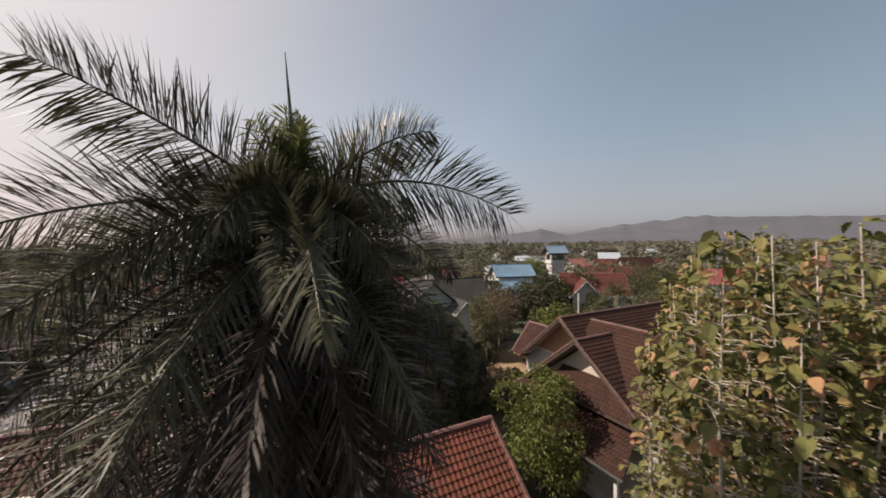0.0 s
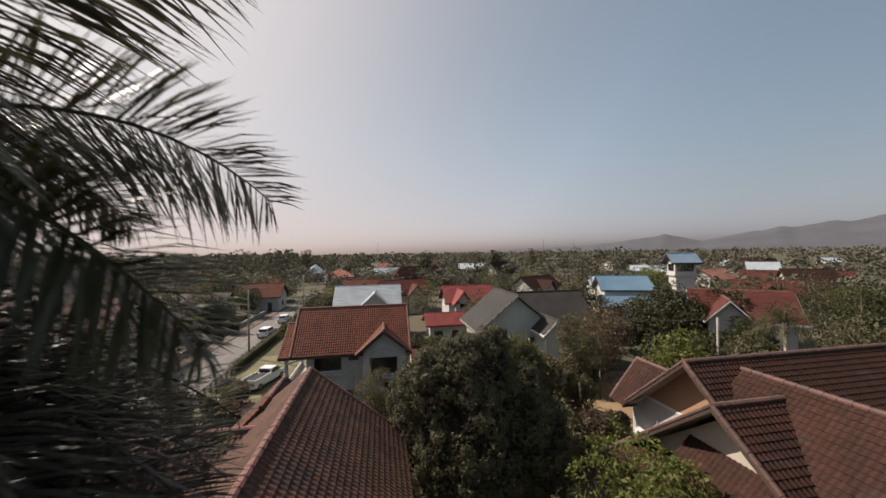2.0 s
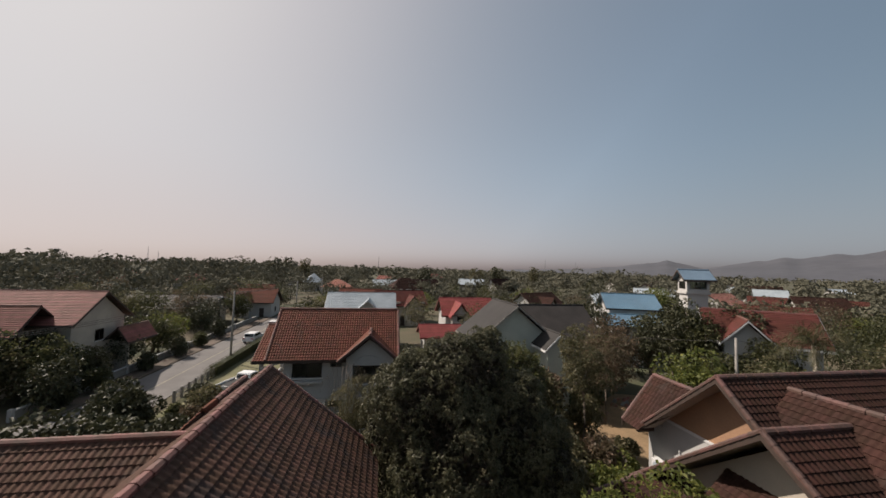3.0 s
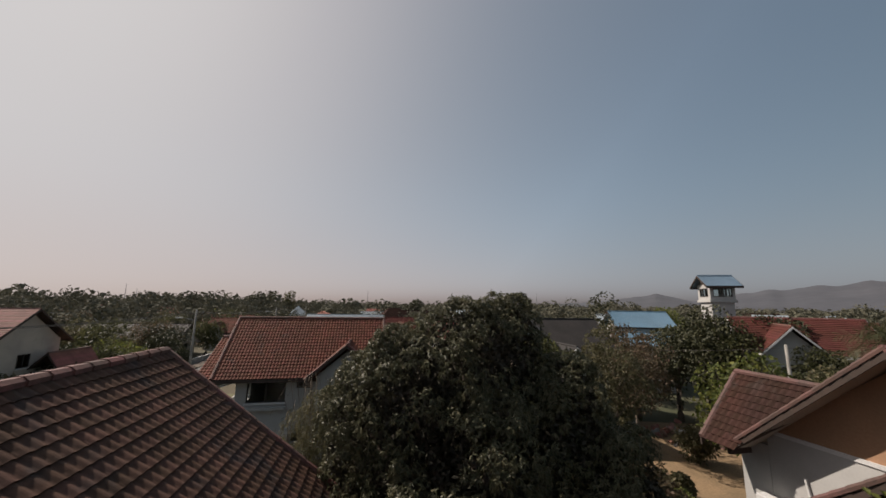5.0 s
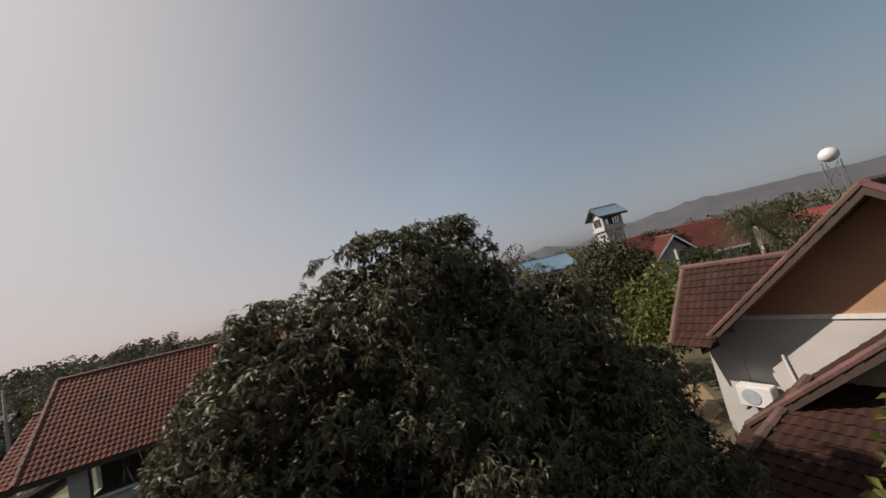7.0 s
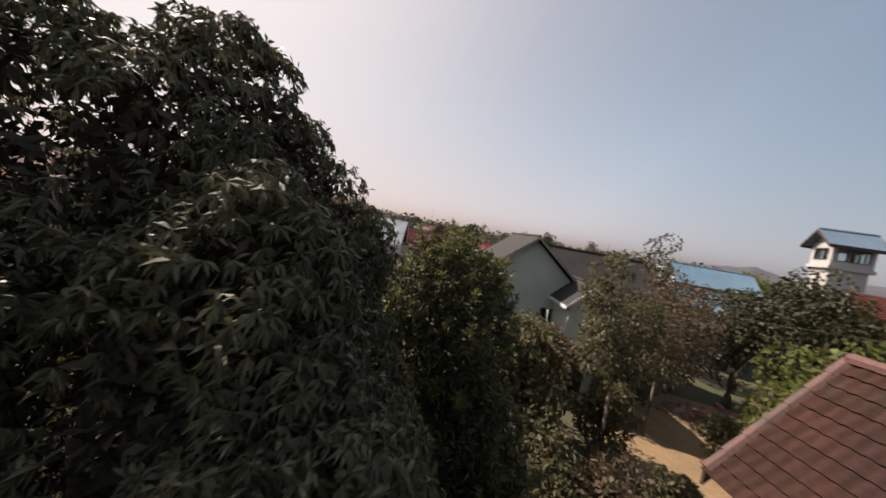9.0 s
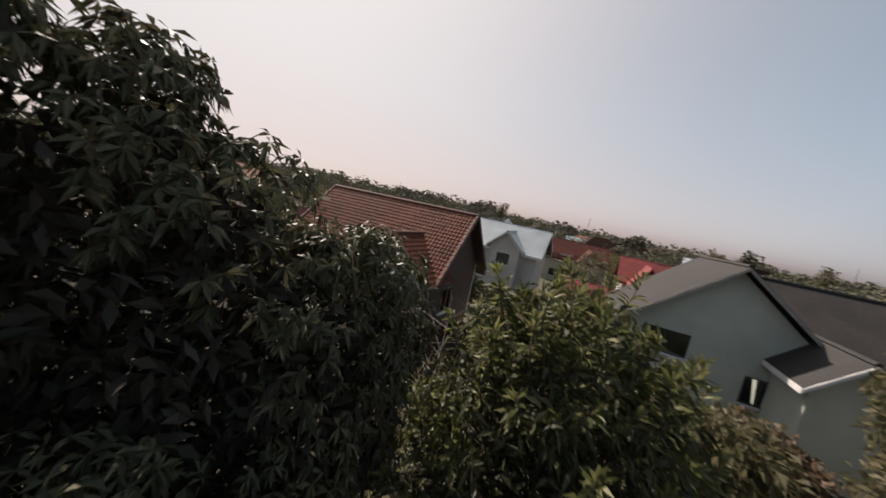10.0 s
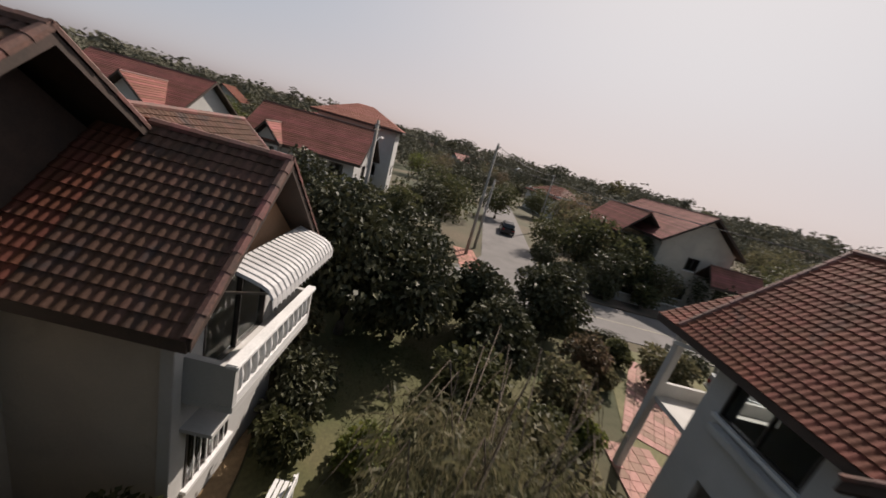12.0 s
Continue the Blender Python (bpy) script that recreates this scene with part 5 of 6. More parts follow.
# ---- watch tower with a blue roof ----
T = thing("tower", (39.1, 44.3, 0), "white square tower with a glazed top room and slate blue roof", "tower")
m = Matrix.Translation((39.1, 44.3, -0.2)) @ Matrix.Rotation(radians(-22), 4, "Z")
part("shaft", boxes((-0.95, 0.95, -0.95, 0.95, 0, 10.7)), PLASTER_WHITE, T, m=m)
part("ledge", boxes((-1.15, 1.15, -1.15, 1.15, 10.7, 10.95), bevel=0.02), PLASTER_WHITE, T, m=m)
for ax, at, out in (("x", -1.05, -1), ("x", 1.05, 1)):
    wall("cabin_wall", T, PLASTER_WHITE, ax, at, -1.05, 1.05, 10.95, 12.3, [(-0.8, 0.8, 11.25, 12.05)], out=out, m=m)
    window(T, ax, at, -0.8, 0.8, 11.25, 12.05, out=out, m=m, sill=False, panes=3)
for ax, at, out in (("y", -1.05, -1), ("y", 1.05, 1)):
    wall("cabin_wall", T, PLASTER_WHITE, ax, at, -0.88, 0.88, 10.95, 12.3, [(-0.7, 0.7, 11.25, 12.05)], out=out, m=m)
    window(T, ax, at, -0.7, 0.7, 11.25, 12.05, out=out, m=m, sill=False, panes=3)
part("cabin_roof_slab", boxes((-1.05, 1.05, -1.05, 1.05, 12.3, 12.4)), PLASTER_WHITE, T, m=m)
gable_wall(T, "y", -1.0, -1.0, 1.0, 12.4, 0, 13.15, PLASTER_BEIGE, m=m)
gable_wall(T, "y", 1.0, -1.0, 1.0, 12.4, 0, 13.15, PLASTER_BEIGE, out=1, m=m)
gable_roof(T, "x", 0, -1.5, 1.5, 13.3, -1.5, 12.25, 1.5, 12.25, SHEET_SLATE, None, style="plain", m=m)

# ---- water tank on lattice legs ----
TX, TY = 55.1, 31.8
tk = thing("water_tank", (TX, TY, 0), "white spherical water tank on a steel lattice stand", "water tank")
bm = bmesh.new()
bmesh.ops.create_uvsphere(bm, u_segments=24, v_segments=14, radius=0.72, matrix=Matrix.Translation((TX, TY, 12.5)) @ Matrix.Diagonal((1, 1, 0.95, 1)))
part("tank", bm, PAINT_WHITE, tk, smooth=True)
for sx, sy in ((-1, -1), (1, -1), (1, 1), (-1, 1)):
    bm = bmesh.new()
    tube(bm, [(TX + sx * 0.75, TY + sy * 0.75, 0), (TX + sx * 0.5, TY + sy * 0.5, 11.85)], [0.05, 0.045], 6)
    part("leg", bm, METAL_GREY, tk)
for k in range(6):
    z0, z1 = 1.9 * k + 0.2, 1.9 * k + 2.1
    r0, r1 = 0.75 - 0.25 * z0 / 11.85, 0.75 - 0.25 * z1 / 11.85
    for i in range(4):
        c = ((-1, -1), (1, -1), (1, 1), (-1, 1))
        (ax, ay), (bx, by) = c[i], c[(i + 1) % 4]
        bm = bmesh.new()
        tube(bm, [(TX + ax * r0, TY + ay * r0, z0), (TX + bx * r1, TY + by * r1, z1)], [0.03, 0.03], 4)
        part("brace", bm, METAL_GREY, tk)

# ---- poles and wires ----
def pole(x, y, h, label="grey concrete utility pole", arm=True, lamp_arm=None):
    p = thing("utility_pole", (x, y, 0), label, "pole", "utility poles")
    bm = bmesh.new()
    tube(bm, [(x, y, -0.1), (x, y, h)], [0.15, 0.09], 8)
    part("shaft", bm, CONCRETE, p, smooth=True)
    if arm:
        part("crossarm", boxes((x - 0.7, x + 0.7, y - 0.05, y + 0.05, h - 0.5, h - 0.4)), WOOD_DARK, p)
        for k in (-0.6, 0, 0.6):
            bm = bmesh.new()
            tube(bm, [(x + k, y, h - 0.4), (x + k, y, h - 0.22)], [0.05, 0.03], 6)
            part("insulator", bm, FRAME_DARK, p)
    if lamp_arm:
        bm = bmesh.new()
        tube(bm, [(x, y, h - 1.2), (x + lamp_arm * 0.6, y, h - 0.9), (x + lamp_arm, y, h - 0.85)], [0.03, 0.03, 0.03], 6)
        part("lamp_arm", bm, METAL_GREY, p)
        part("lamp_head", boxes((x + lamp_arm - 0.35, x + lamp_arm + 0.35, y - 0.1, y + 0.1, h - 0.92, h - 0.8), bevel=0.03), PAINT_WHITE, p)
    return p


POLES = [(-12.2, 59.5, 9), (-12.2, 27, 9), (-12.2, 92, 9), (-12.2, 124, 9)]
for x, y, h in POLES:
    pole(x, y, h, lamp_arm=-1.6)
pole(-22.9, 34.8, 10)
pole(-25.8, 35.8, 7, arm=False, label="slim grey street pole")
pole(-44, 46.5, 9)
pole(33.8, 35.4, 7.6, arm=False, label="slim pale concrete post")
pole(48, 30, 8)


def wire(a, b, sag, r=0.012):
    bm = bmesh.new()
    a, b = Vector(a), Vector(b)
    tube(bm, [a.lerp(b, t / 10) - Vector((0, 0, sag * 4 * (t / 10) * (1 - t / 10))) for t in range(11)], [r] * 11, 4)
    tagged(part("cable", bm, FRAME_DARK), "thin black overhead cable between poles", "cable", "overhead cables")


for k in (-0.6, 0, 0.6):
    for (x0, y0, h0), (x1, y1, h1) in (((-12.2, 27, 9), (-12.2, 59.5, 9)), ((-12.2, 59.5, 9), (-12.2, 92, 9)), ((-12.2, 92, 9), (-12.2, 124, 9)), ((-22.9, 34.8, 10), (-44, 46.5, 9))):
        wire((x0 + k, y0, h0 - 0.2), (x1 + k, y1, h1 - 0.2), 0.5)
wire((33.8, 35.4, 7.4), (48, 30, 7.6), 0.4)
wire((33.8, 35.4, 7.4), (24, 48, 6.4), 0.4)
for az, d, h in ((-26.5, 900, 45), (-31, 1100, 44), (0.5, 420, 26), (30.5, 500, 28), (29.5, 520, 24)):
    x, y = 5 - math.sin(radians(az)) * d, 11 + math.cos(radians(az)) * d
    mst = thing("radio_mast", (x, y, 0), "thin grey radio mast on the skyline", "mast", "masts")
    bm = bmesh.new()
    tube(bm, [(x, y, 0), (x, y, h * 0.7), (x, y, h)], [0.9 * d / 900, 0.5 * d / 900, 0.12], 5)
    part("lattice", bm, METAL_GREY, mst)

# ---- vehicles ----
CAR_WHITE = mat("car_white", (0.75, 0.75, 0.74), (0.68, 0.68, 0.67), 0.25, 2, 20, 0.15, 0)
CAR_DARK = mat("car_dark", (0.05, 0.045, 0.045), (0.04, 0.036, 0.036), 0.25, 2, 20, 0.15, 0)
RUBBER = mat("rubber", (0.03, 0.03, 0.03), (0.02, 0.02, 0.02), 0.9, 4, 30, 0.4, 0.1)
LAMP_RED = mat("lamp_red", (0.35, 0.02, 0.02), (0.3, 0.02, 0.02), 0.2, 4, 30, 0.1, 0)
DARK_GLASS = mat("dark_glass", (0.02, 0.022, 0.025), (0.015, 0.017, 0.02), 0.05, 4, 30, 0.1, 0)


def car(name, x, y, turn, paint, label, pickup=False):
    """A parked car, front towards its own +y."""
    m = Matrix.Translation((x, y, 0.045)) @ Matrix.Rotation(radians(turn), 4, "Z")
    c = thing(name, (x, y, 0.045), label, "car")
    L = 2.6 if pickup else 2.15
    bm = bmesh.new()
    prism(bm, [(-L, 0.45), (-L + 0.05, 0.95), (L - 1.2, 1.0), (L - 0.15, 0.85), (L, 0.65), (L, 0.4), (L - 0.3, 0.3), (-L + 0.3, 0.3)], "x", -0.88, 0.88)
    bmesh.ops.bevel(bm, geom=list(bm.edges), offset=0.06, segments=2, affect="EDGES")
    body = part("body", bm, paint, c, m=m, smooth=False)
    back = 0.1 if pickup else -L + 0.25
    bm = bmesh.new()
    prism(bm, [(back, 0.98), (back + 0.15, 1.5), (back + (1.2 if pickup else 2.2), 1.52), (back + (2.0 if pickup else 3.0), 0.98)], "x", -0.74, 0.74)
    bmesh.ops.bevel(bm, geom=list(bm.edges), offset=0.07, segments=2, affect="EDGES")
    part("cabin", bm, paint, c, m=m)
    for s in (-0.755, 0.735):
        bm = bmesh.new()
        prism(bm, [(back + 0.16, 1.05), (back + 0.26, 1.42), (back + (1.15 if pickup else 2.1), 1.43), (back + (1.7 if pickup else 2.65), 1.05)], "x", s, s + 0.02)
        part("side_window", bm, DARK_GLASS, c, m=m)
    e = back + (1.2 if pickup else 2.2)
    bm = bmesh.new()
    prism(bm, [(e + 0.06, 1.49), (e + 0.1, 1.49), (e + 0.72, 1.06), (e + 0.68, 1.06)], "x", -0.64, 0.64)
    part("windscreen", bm, DARK_GLASS, c, m=m)
    bm = bmesh.new()
    prism(bm, [(back - 0.02, 1.08), (back + 0.01, 1.08), (back + 0.11, 1.44), (back + 0.08, 1.44)], "x", -0.6, 0.6)
    part("rear_window", bm, DARK_GLASS, c, m=m)
    if pickup:
        part("cargo_bed", boxes((-0.74, 0.74, -L + 0.15, 0.05, 0.99, 1.01)), RUBBER, c, m=m)
        for s in (-0.84, 0.76):
            part("bed_side", boxes((s, s + 0.08, -L + 0.05, 0.1, 0.96, 1.18)), paint, c, m=m)
        part("tailgate", boxes((-0.76, 0.76, -L + 0.03, -L + 0.1, 0.9, 1.18)), paint, c, m=m)
    for sx in (-0.8, 0.8):
        for sy in (-L + 0.8, L - 0.85):
            bm = bmesh.new()
            bmesh.ops.create_cone(bm, cap_ends=True, segments=18, radius1=0.33, radius2=0.33, depth=0.22, matrix=Matrix.Translation((sx, sy, 0.33)) @ Matrix.Rotation(math.pi / 2, 4, "Y"))
            w = part("wheel", bm, RUBBER, c, m=m)
            bm = bmesh.new()
            bmesh.ops.create_cone(bm, cap_ends=True, segments=14, radius1=0.2, radius2=0.2, depth=0.24, matrix=Matrix.Translation((sx, sy, 0.33)) @ Matrix.Rotation(math.pi / 2, 4, "Y"))
            part("rim", bm, METAL_GREY, w, m=m)
    for s in (-0.78, 0.5):
        part("headlight", boxes((s, s + 0.28, L - 0.06, L + 0.01, 0.6, 0.75)), PAINT_WHITE, c, m=m)
        part("tail_light", boxes((s, s + 0.28, -L - 0.01, -L + 0.04, 0.7, 0.85)), LAMP_RED, c, m=m)
    part("bumper", boxes((-0.85, 0.85, -L - 0.06, -L + 0.05, 0.38, 0.55), bevel=0.03), paint, c, m=m)
    return c


car("pickup_truck", -7.3, 49.6, -18, CAR_WHITE, "white pickup truck parked in the front yard", True)
car("parked_car", -13.9, 72.5, -4, CAR_WHITE, "white car parked at the roadside", False)
car("parked_car", -14.2, 84.5, 0, CAR_WHITE, "white car parked far along the road", False)
car("parked_car", -38.0, 41.0, 84, CAR_DARK, "dark car standing on the side road", False)

# ---- garden things ----
fence = thing("fence", (-11.8, 48, 0), "dark low fence with pale posts by the gate", "fence")
for i in range(7):
    part("post", boxes((-11.9, -11.7, 46.9 + i * 1.2, 47.1 + i * 1.2, 0, 1.0), bevel=0.02), CONCRETE, fence)
for z in (0.3, 0.6, 0.85):
    part("rail", boxes((-11.84, -11.76, 47.1, 54.1, z, z + 0.07)), FRAME_DARK, fence)
hedge("hedge", -12.4, -11.4, 54.5, 86, 1.1, LEAF_GREEN, "long clipped green hedge along the road", 21, 9000)
hedge("hedge", -11.8, -11.2, 27, 43, 0.9, LEAF_DARK, "low dark hedge at the garden edge", 22, 5000)
tbl = thing("garden_table", (5.4, 36.9, 0), "white round garden table with white seats", "table")


def white_seat(x, y):
    s = thing("garden_chair", (x, y, 0), "white plastic garden chair on the terrace", "chair", "garden chairs")
    part("seat", boxes((x - 0.25, x + 0.25, y - 0.25, y + 0.25, 0.4, 0.45), bevel=0.015), PAINT_WHITE, s)
    part("backrest", boxes((x - 0.25, x + 0.25, y + 0.2, y + 0.25, 0.45, 0.85), bevel=0.015), PAINT_WHITE, s)
    for dx in (-0.22, 0.18):
        for dy in (-0.22, 0.18):
            part("leg", boxes((x + dx, x + dx + 0.04, y + dy, y + dy + 0.04, 0, 0.4)), PAINT_WHITE, s)
        part("armrest", boxes((x + dx - 0.02, x + dx + 0.06, y - 0.2, y + 0.2, 0.62, 0.66), bevel=0.01), PAINT_WHITE, s)
    return s


bm = bmesh.new()
bmesh.ops.create_cone(bm, cap_ends=True, segments=28, radius1=0.5, radius2=0.5, depth=0.05, matrix=Matrix.Translation((4.3, 37.4, 0.75)))
part("tabletop", bm, PAINT_WHITE, tbl)
bm = bmesh.new()
tube(bm, [(4.3, 37.4, 0.03), (4.3, 37.4, 0.08), (4.3, 37.4, 0.72)], [0.28, 0.06, 0.05], 12)
part("pedestal", bm, PAINT_WHITE, tbl)
tbl.location = (4.3, 37.4, 0.0)
for ch in tbl.children:
    ch.matrix_parent_inverse = tbl.matrix_basis.inverted()
white_seat(4.7, 37.0)
white_seat(5.0, 37.9)
white_seat(4.0, 38.0)
bench = thing("garden_bench", (1.6, 29.3, 0), "white slatted garden bench on the lawn", "bench")
for i in range(4):
    part("slat", boxes((1.0, 2.2, 29.1 + i * 0.12, 29.19 + i * 0.12, 0.45, 0.48)), PAINT_WHITE, bench)
for i in range(3):
    part("back_slat", boxes((1.0, 2.2, 29.58, 29.61, 0.52 + i * 0.1, 0.59 + i * 0.1)), PAINT_WHITE, bench)
for x in (1.05, 2.1):
    part("leg", boxes((x, x + 0.06, 29.1, 29.16, 0.02, 0.45), (x, x + 0.06, 29.52, 29.58, 0.02, 0.8)), PAINT_WHITE, bench)

w = thing("garden_wall", (7, 58.4, 0), "low pale garden wall with a flat coping", "wall")
m = Matrix.Translation((7.0, 58.4, 0)) @ Matrix.Rotation(radians(-24), 4, "Z")
part("wall_body", boxes((-2.9, 2.9, -0.08, 0.08, 0, 0.6)), CONCRETE, w, m=m)
part("coping", boxes((-2.95, 2.95, -0.14, 0.14, 0.6, 0.68), bevel=0.015), PLASTER_BEIGE, w, m=m)
FLOWER = leaf_mat("flower_orange", (0.6, 0.28, 0.03), (0.55, 0.12, 0.04), 0.3, 0.2, 0.5)


def banana(x, y, top, seed):
    """A clump plant with long arching blades from one stem."""
    rng = np.random.default_rng(seed)
    ob = thing("banana_plant", (x, y, 0), "banana plant with long arching green blades", "plant", "banana clump")
    bm = bmesh.new()
    tube(bm, [(x, y, -0.05), (x, y, top * 0.5)], [0.11, 0.06], 8)
    part("stem", bm, LEAF_GREEN, ob, smooth=True)
    for i in range(9):
        az, n = i * 2.4 + rng.random(), 7
        L, rise = 1.3 + 0.7 * rng.random(), 0.7 + 0.5 * rng.random()
        d, s = np.array([math.cos(az), math.sin(az), 0]), np.array([-math.sin(az), math.cos(az), 0])
        v = []
        for k in range(n):
            t = k / (n - 1)
            c = np.array([x, y, top * 0.48]) + d * L * t * math.cos(rise) + np.array([0, 0, L * (t * math.sin(rise) - 0.55 * t * t)])
            w = 0.2 * math.sin(math.pi * min(1, 0.08 + 0.92 * t)) ** 0.6 + 0.01
            v += [tuple(c - s * w + np.array([0, 0, 0.04])), tuple(c), tuple(c + s * w + np.array([0, 0, 0.04]))]
        f = [(3 * k + j, 3 * k + j + 1, 3 * k + j + 4, 3 * k + j + 3) for k in range(n - 1) for j in range(2)]
        mesh_np("blade", v, f, LEAF_LIME if i % 3 else LEAF_GREEN, ob, smooth=True)
    return ob


for i, (x, y, h) in enumerate(((10.6, 55.0, 3.6), (11.5, 54.2, 3.2), (9.8, 56.2, 3.0), (11.0, 56.6, 3.4))):
    banana(x, y, h, 60 + i)
tree("flower_bush", 9.2, 57.2, 1.9, 0.8, 0.2, 700, 0.14, 0.08, FLOWER, "low bush with orange and yellow flowers", lumps=9, trunk_r=0.03, seed=66, category="bush")
dry = thing("dry_shrub", (10.2, 33.0, 0), "leafless shrub of long pale grey twigs", "shrub")
rng = np.random.default_rng(12)
for i in range(22):
    a, r = rng.random() * 6.28, 0.3 + 1.5 * rng.random()
    p, q = Vector((10.2, 33.0, 0.0)), Vector((10.2 + r * math.cos(a), 33.0 + r * math.sin(a), 4.2 + 2.2 * rng.random()))
    k1, k2 = p.lerp(q, 0.35) + Vector((rng.normal() * 0.2, rng.normal() * 0.2, 0.3)), p.lerp(q, 0.7) + Vector((rng.normal() * 0.25, rng.normal() * 0.25, 0.3))
    bm = bmesh.new()
    tube(bm, [p, k1, k2, q], [0.026, 0.02, 0.012, 0.005], 5)
    for _ in range(3):
        e = k1.lerp(q, rng.random())
        tube(bm, [e, e + Vector((rng.normal() * 0.35, rng.normal() * 0.35, 0.5)), e + Vector((rng.normal() * 0.6, rng.normal() * 0.6, 0.9))], [0.012, 0.008, 0.003], 4)
    part("twig", bm, BARK_PALE, dry, smooth=True)
hr = hedge("hedge", 12.0, 13.2, 55.5, 62, 1.2, LEAF_DARK, "low hedge behind the banana clump", 23, 3000)

# heap of rubble in the bare yard
HX, HY = 30.5, 41.5
rng = np.random.default_rng(31)
heap = thing("rubble_heap", (HX, HY, 0), "heap of broken bricks and pale rubble", "rubble")
for i in range(90):
    d = rng.normal(size=2) * np.array([1.6, 1.1])
    s = 0.1 + 0.16 * rng.random()
    bm = boxes((-s, s, -s * 0.6, s * 0.6, -s * 0.4, s * 0.4), bevel=s * 0.15)
    z = max(0.05, 0.55 - 0.22 * float(np.hypot(*d)))
    part("rubble_piece", bm, (BRICK, CONCRETE, PAVER)[i % 3], heap, m=Matrix.Translation((HX + d[0], HY + d[1], z * rng.random() + s * 0.3)) @ Euler(tuple(rng.random(3) * 3)).to_matrix().to_4x4())
for i, (x0, y0, x1, y1) in enumerate(((20.6, 33.2, 24.5, 31.4), (20.9, 32.0, 23.5, 33.6))):
    bm = bmesh.new()
    tube(bm, [(x0, y0, 0.12), (x1, y1, 0.16)], [0.07, 0.06], 7)
    tagged(part("timber_pole", bm, BARK_PALE), "felled pale timber pole lying on the ground", "pole")

# ---- trees near the flight ----
LEAF_LONG = leaf_mat("leaf_long", (0.17, 0.175, 0.066), (0.12, 0.13, 0.05), 0.5, 0.4, 0.4)


def clumped_tree(name, x, y, heads, label, leaf, leaf_w, material, inner, trunk_r, seed, lump=0.38, tufts=24, per=8):
    """A broad dense tree: heads (x, y, top, low, radius) covered with knobs, each knob with tufts of hanging leaves
    round a shoot tip; darker leaves within, the crown's shade put into their colour.
    """
    rng = np.random.default_rng(seed)
    ob = thing(name, (x, y, 0), label, "tree")
    C = np.array([(a, b, (t + l) / 2) for a, b, t, l, r in heads])
    R = np.array([(r, r, (t - l) / 2) for a, b, t, l, r in heads])

    def buried(p, own, k):
        q = np.linalg.norm((p[:, None, :] - C[None]) / R[None], axis=2)
        q[np.arange(len(p)), own] = 9
        return q.min(1) < k

    area = 4 * math.pi * ((R[:, 0] * R[:, 1]) ** 1.6 / 3 + 2 * (R[:, 0] * R[:, 2]) ** 1.6 / 3) ** (1 / 1.6)
    own = np.repeat(np.arange(len(heads)), (area / (lump * lump * 1.9)).astype(int))
    d = unit(rng.normal(size=(len(own), 3)) + np.array([0, 0, 0.15]))
    out = unit(d / R[own])
    lr = lump * (0.65 + 0.7 * rng.random(len(own)))
    knob = C[own] + d * R[own] - out * (lr * (0.6 + 0.75 * rng.random(len(own))))[:, None]
    keep = ~buried(knob, own, 0.86) & (knob[:, 2] > 0.5)
    own, out, lr, knob = own[keep], out[keep], lr[keep], knob[keep]
    i = np.repeat(np.arange(len(knob)), tufts)
    sd = unit(out[i] * 0.75 + rng.normal(size=(len(i), 3)) * 0.62 + np.array([0, 0, 0.2]))
    tip = knob[i] + sd * (lr[i] * (0.86 + 0.24 * rng.random(len(i))))[:, None]
    keep = ~buried(tip, own[i], 0.92)
    sd, tip = sd[keep], tip[keep]
    tip, sd = np.repeat(tip, per, 0), np.repeat(sd, per, 0)
    round_ = unit(np.cross(sd, rng.normal(size=sd.shape)))
    way = unit(round_ * 0.8 + sd * (0.5 * rng.random((len(sd), 1))) + rng.normal(size=sd.shape) * 0.25 + np.array([0, 0, -0.5 * rng.random()]))
    v, f = leaves(tip, way, leaf * (0.7 + 0.6 * rng.random(len(tip))), leaf_w * (0.75 + 0.5 * rng.random(len(tip))), rng, 0.22, facing=unit(sd + np.array([0, 0, 0.5])))
    v[:, 2] = np.maximum(v[:, 2], 0.05)
    # inner leaves that block light, crown shade painted in their darker colour
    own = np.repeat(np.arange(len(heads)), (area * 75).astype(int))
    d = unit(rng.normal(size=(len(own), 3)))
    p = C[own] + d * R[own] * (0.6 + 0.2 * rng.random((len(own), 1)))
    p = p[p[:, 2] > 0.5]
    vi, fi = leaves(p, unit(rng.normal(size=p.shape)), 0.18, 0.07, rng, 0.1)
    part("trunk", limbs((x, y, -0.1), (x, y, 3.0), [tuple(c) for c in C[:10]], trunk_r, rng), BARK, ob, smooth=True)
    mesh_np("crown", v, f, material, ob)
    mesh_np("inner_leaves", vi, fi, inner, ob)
    return ob


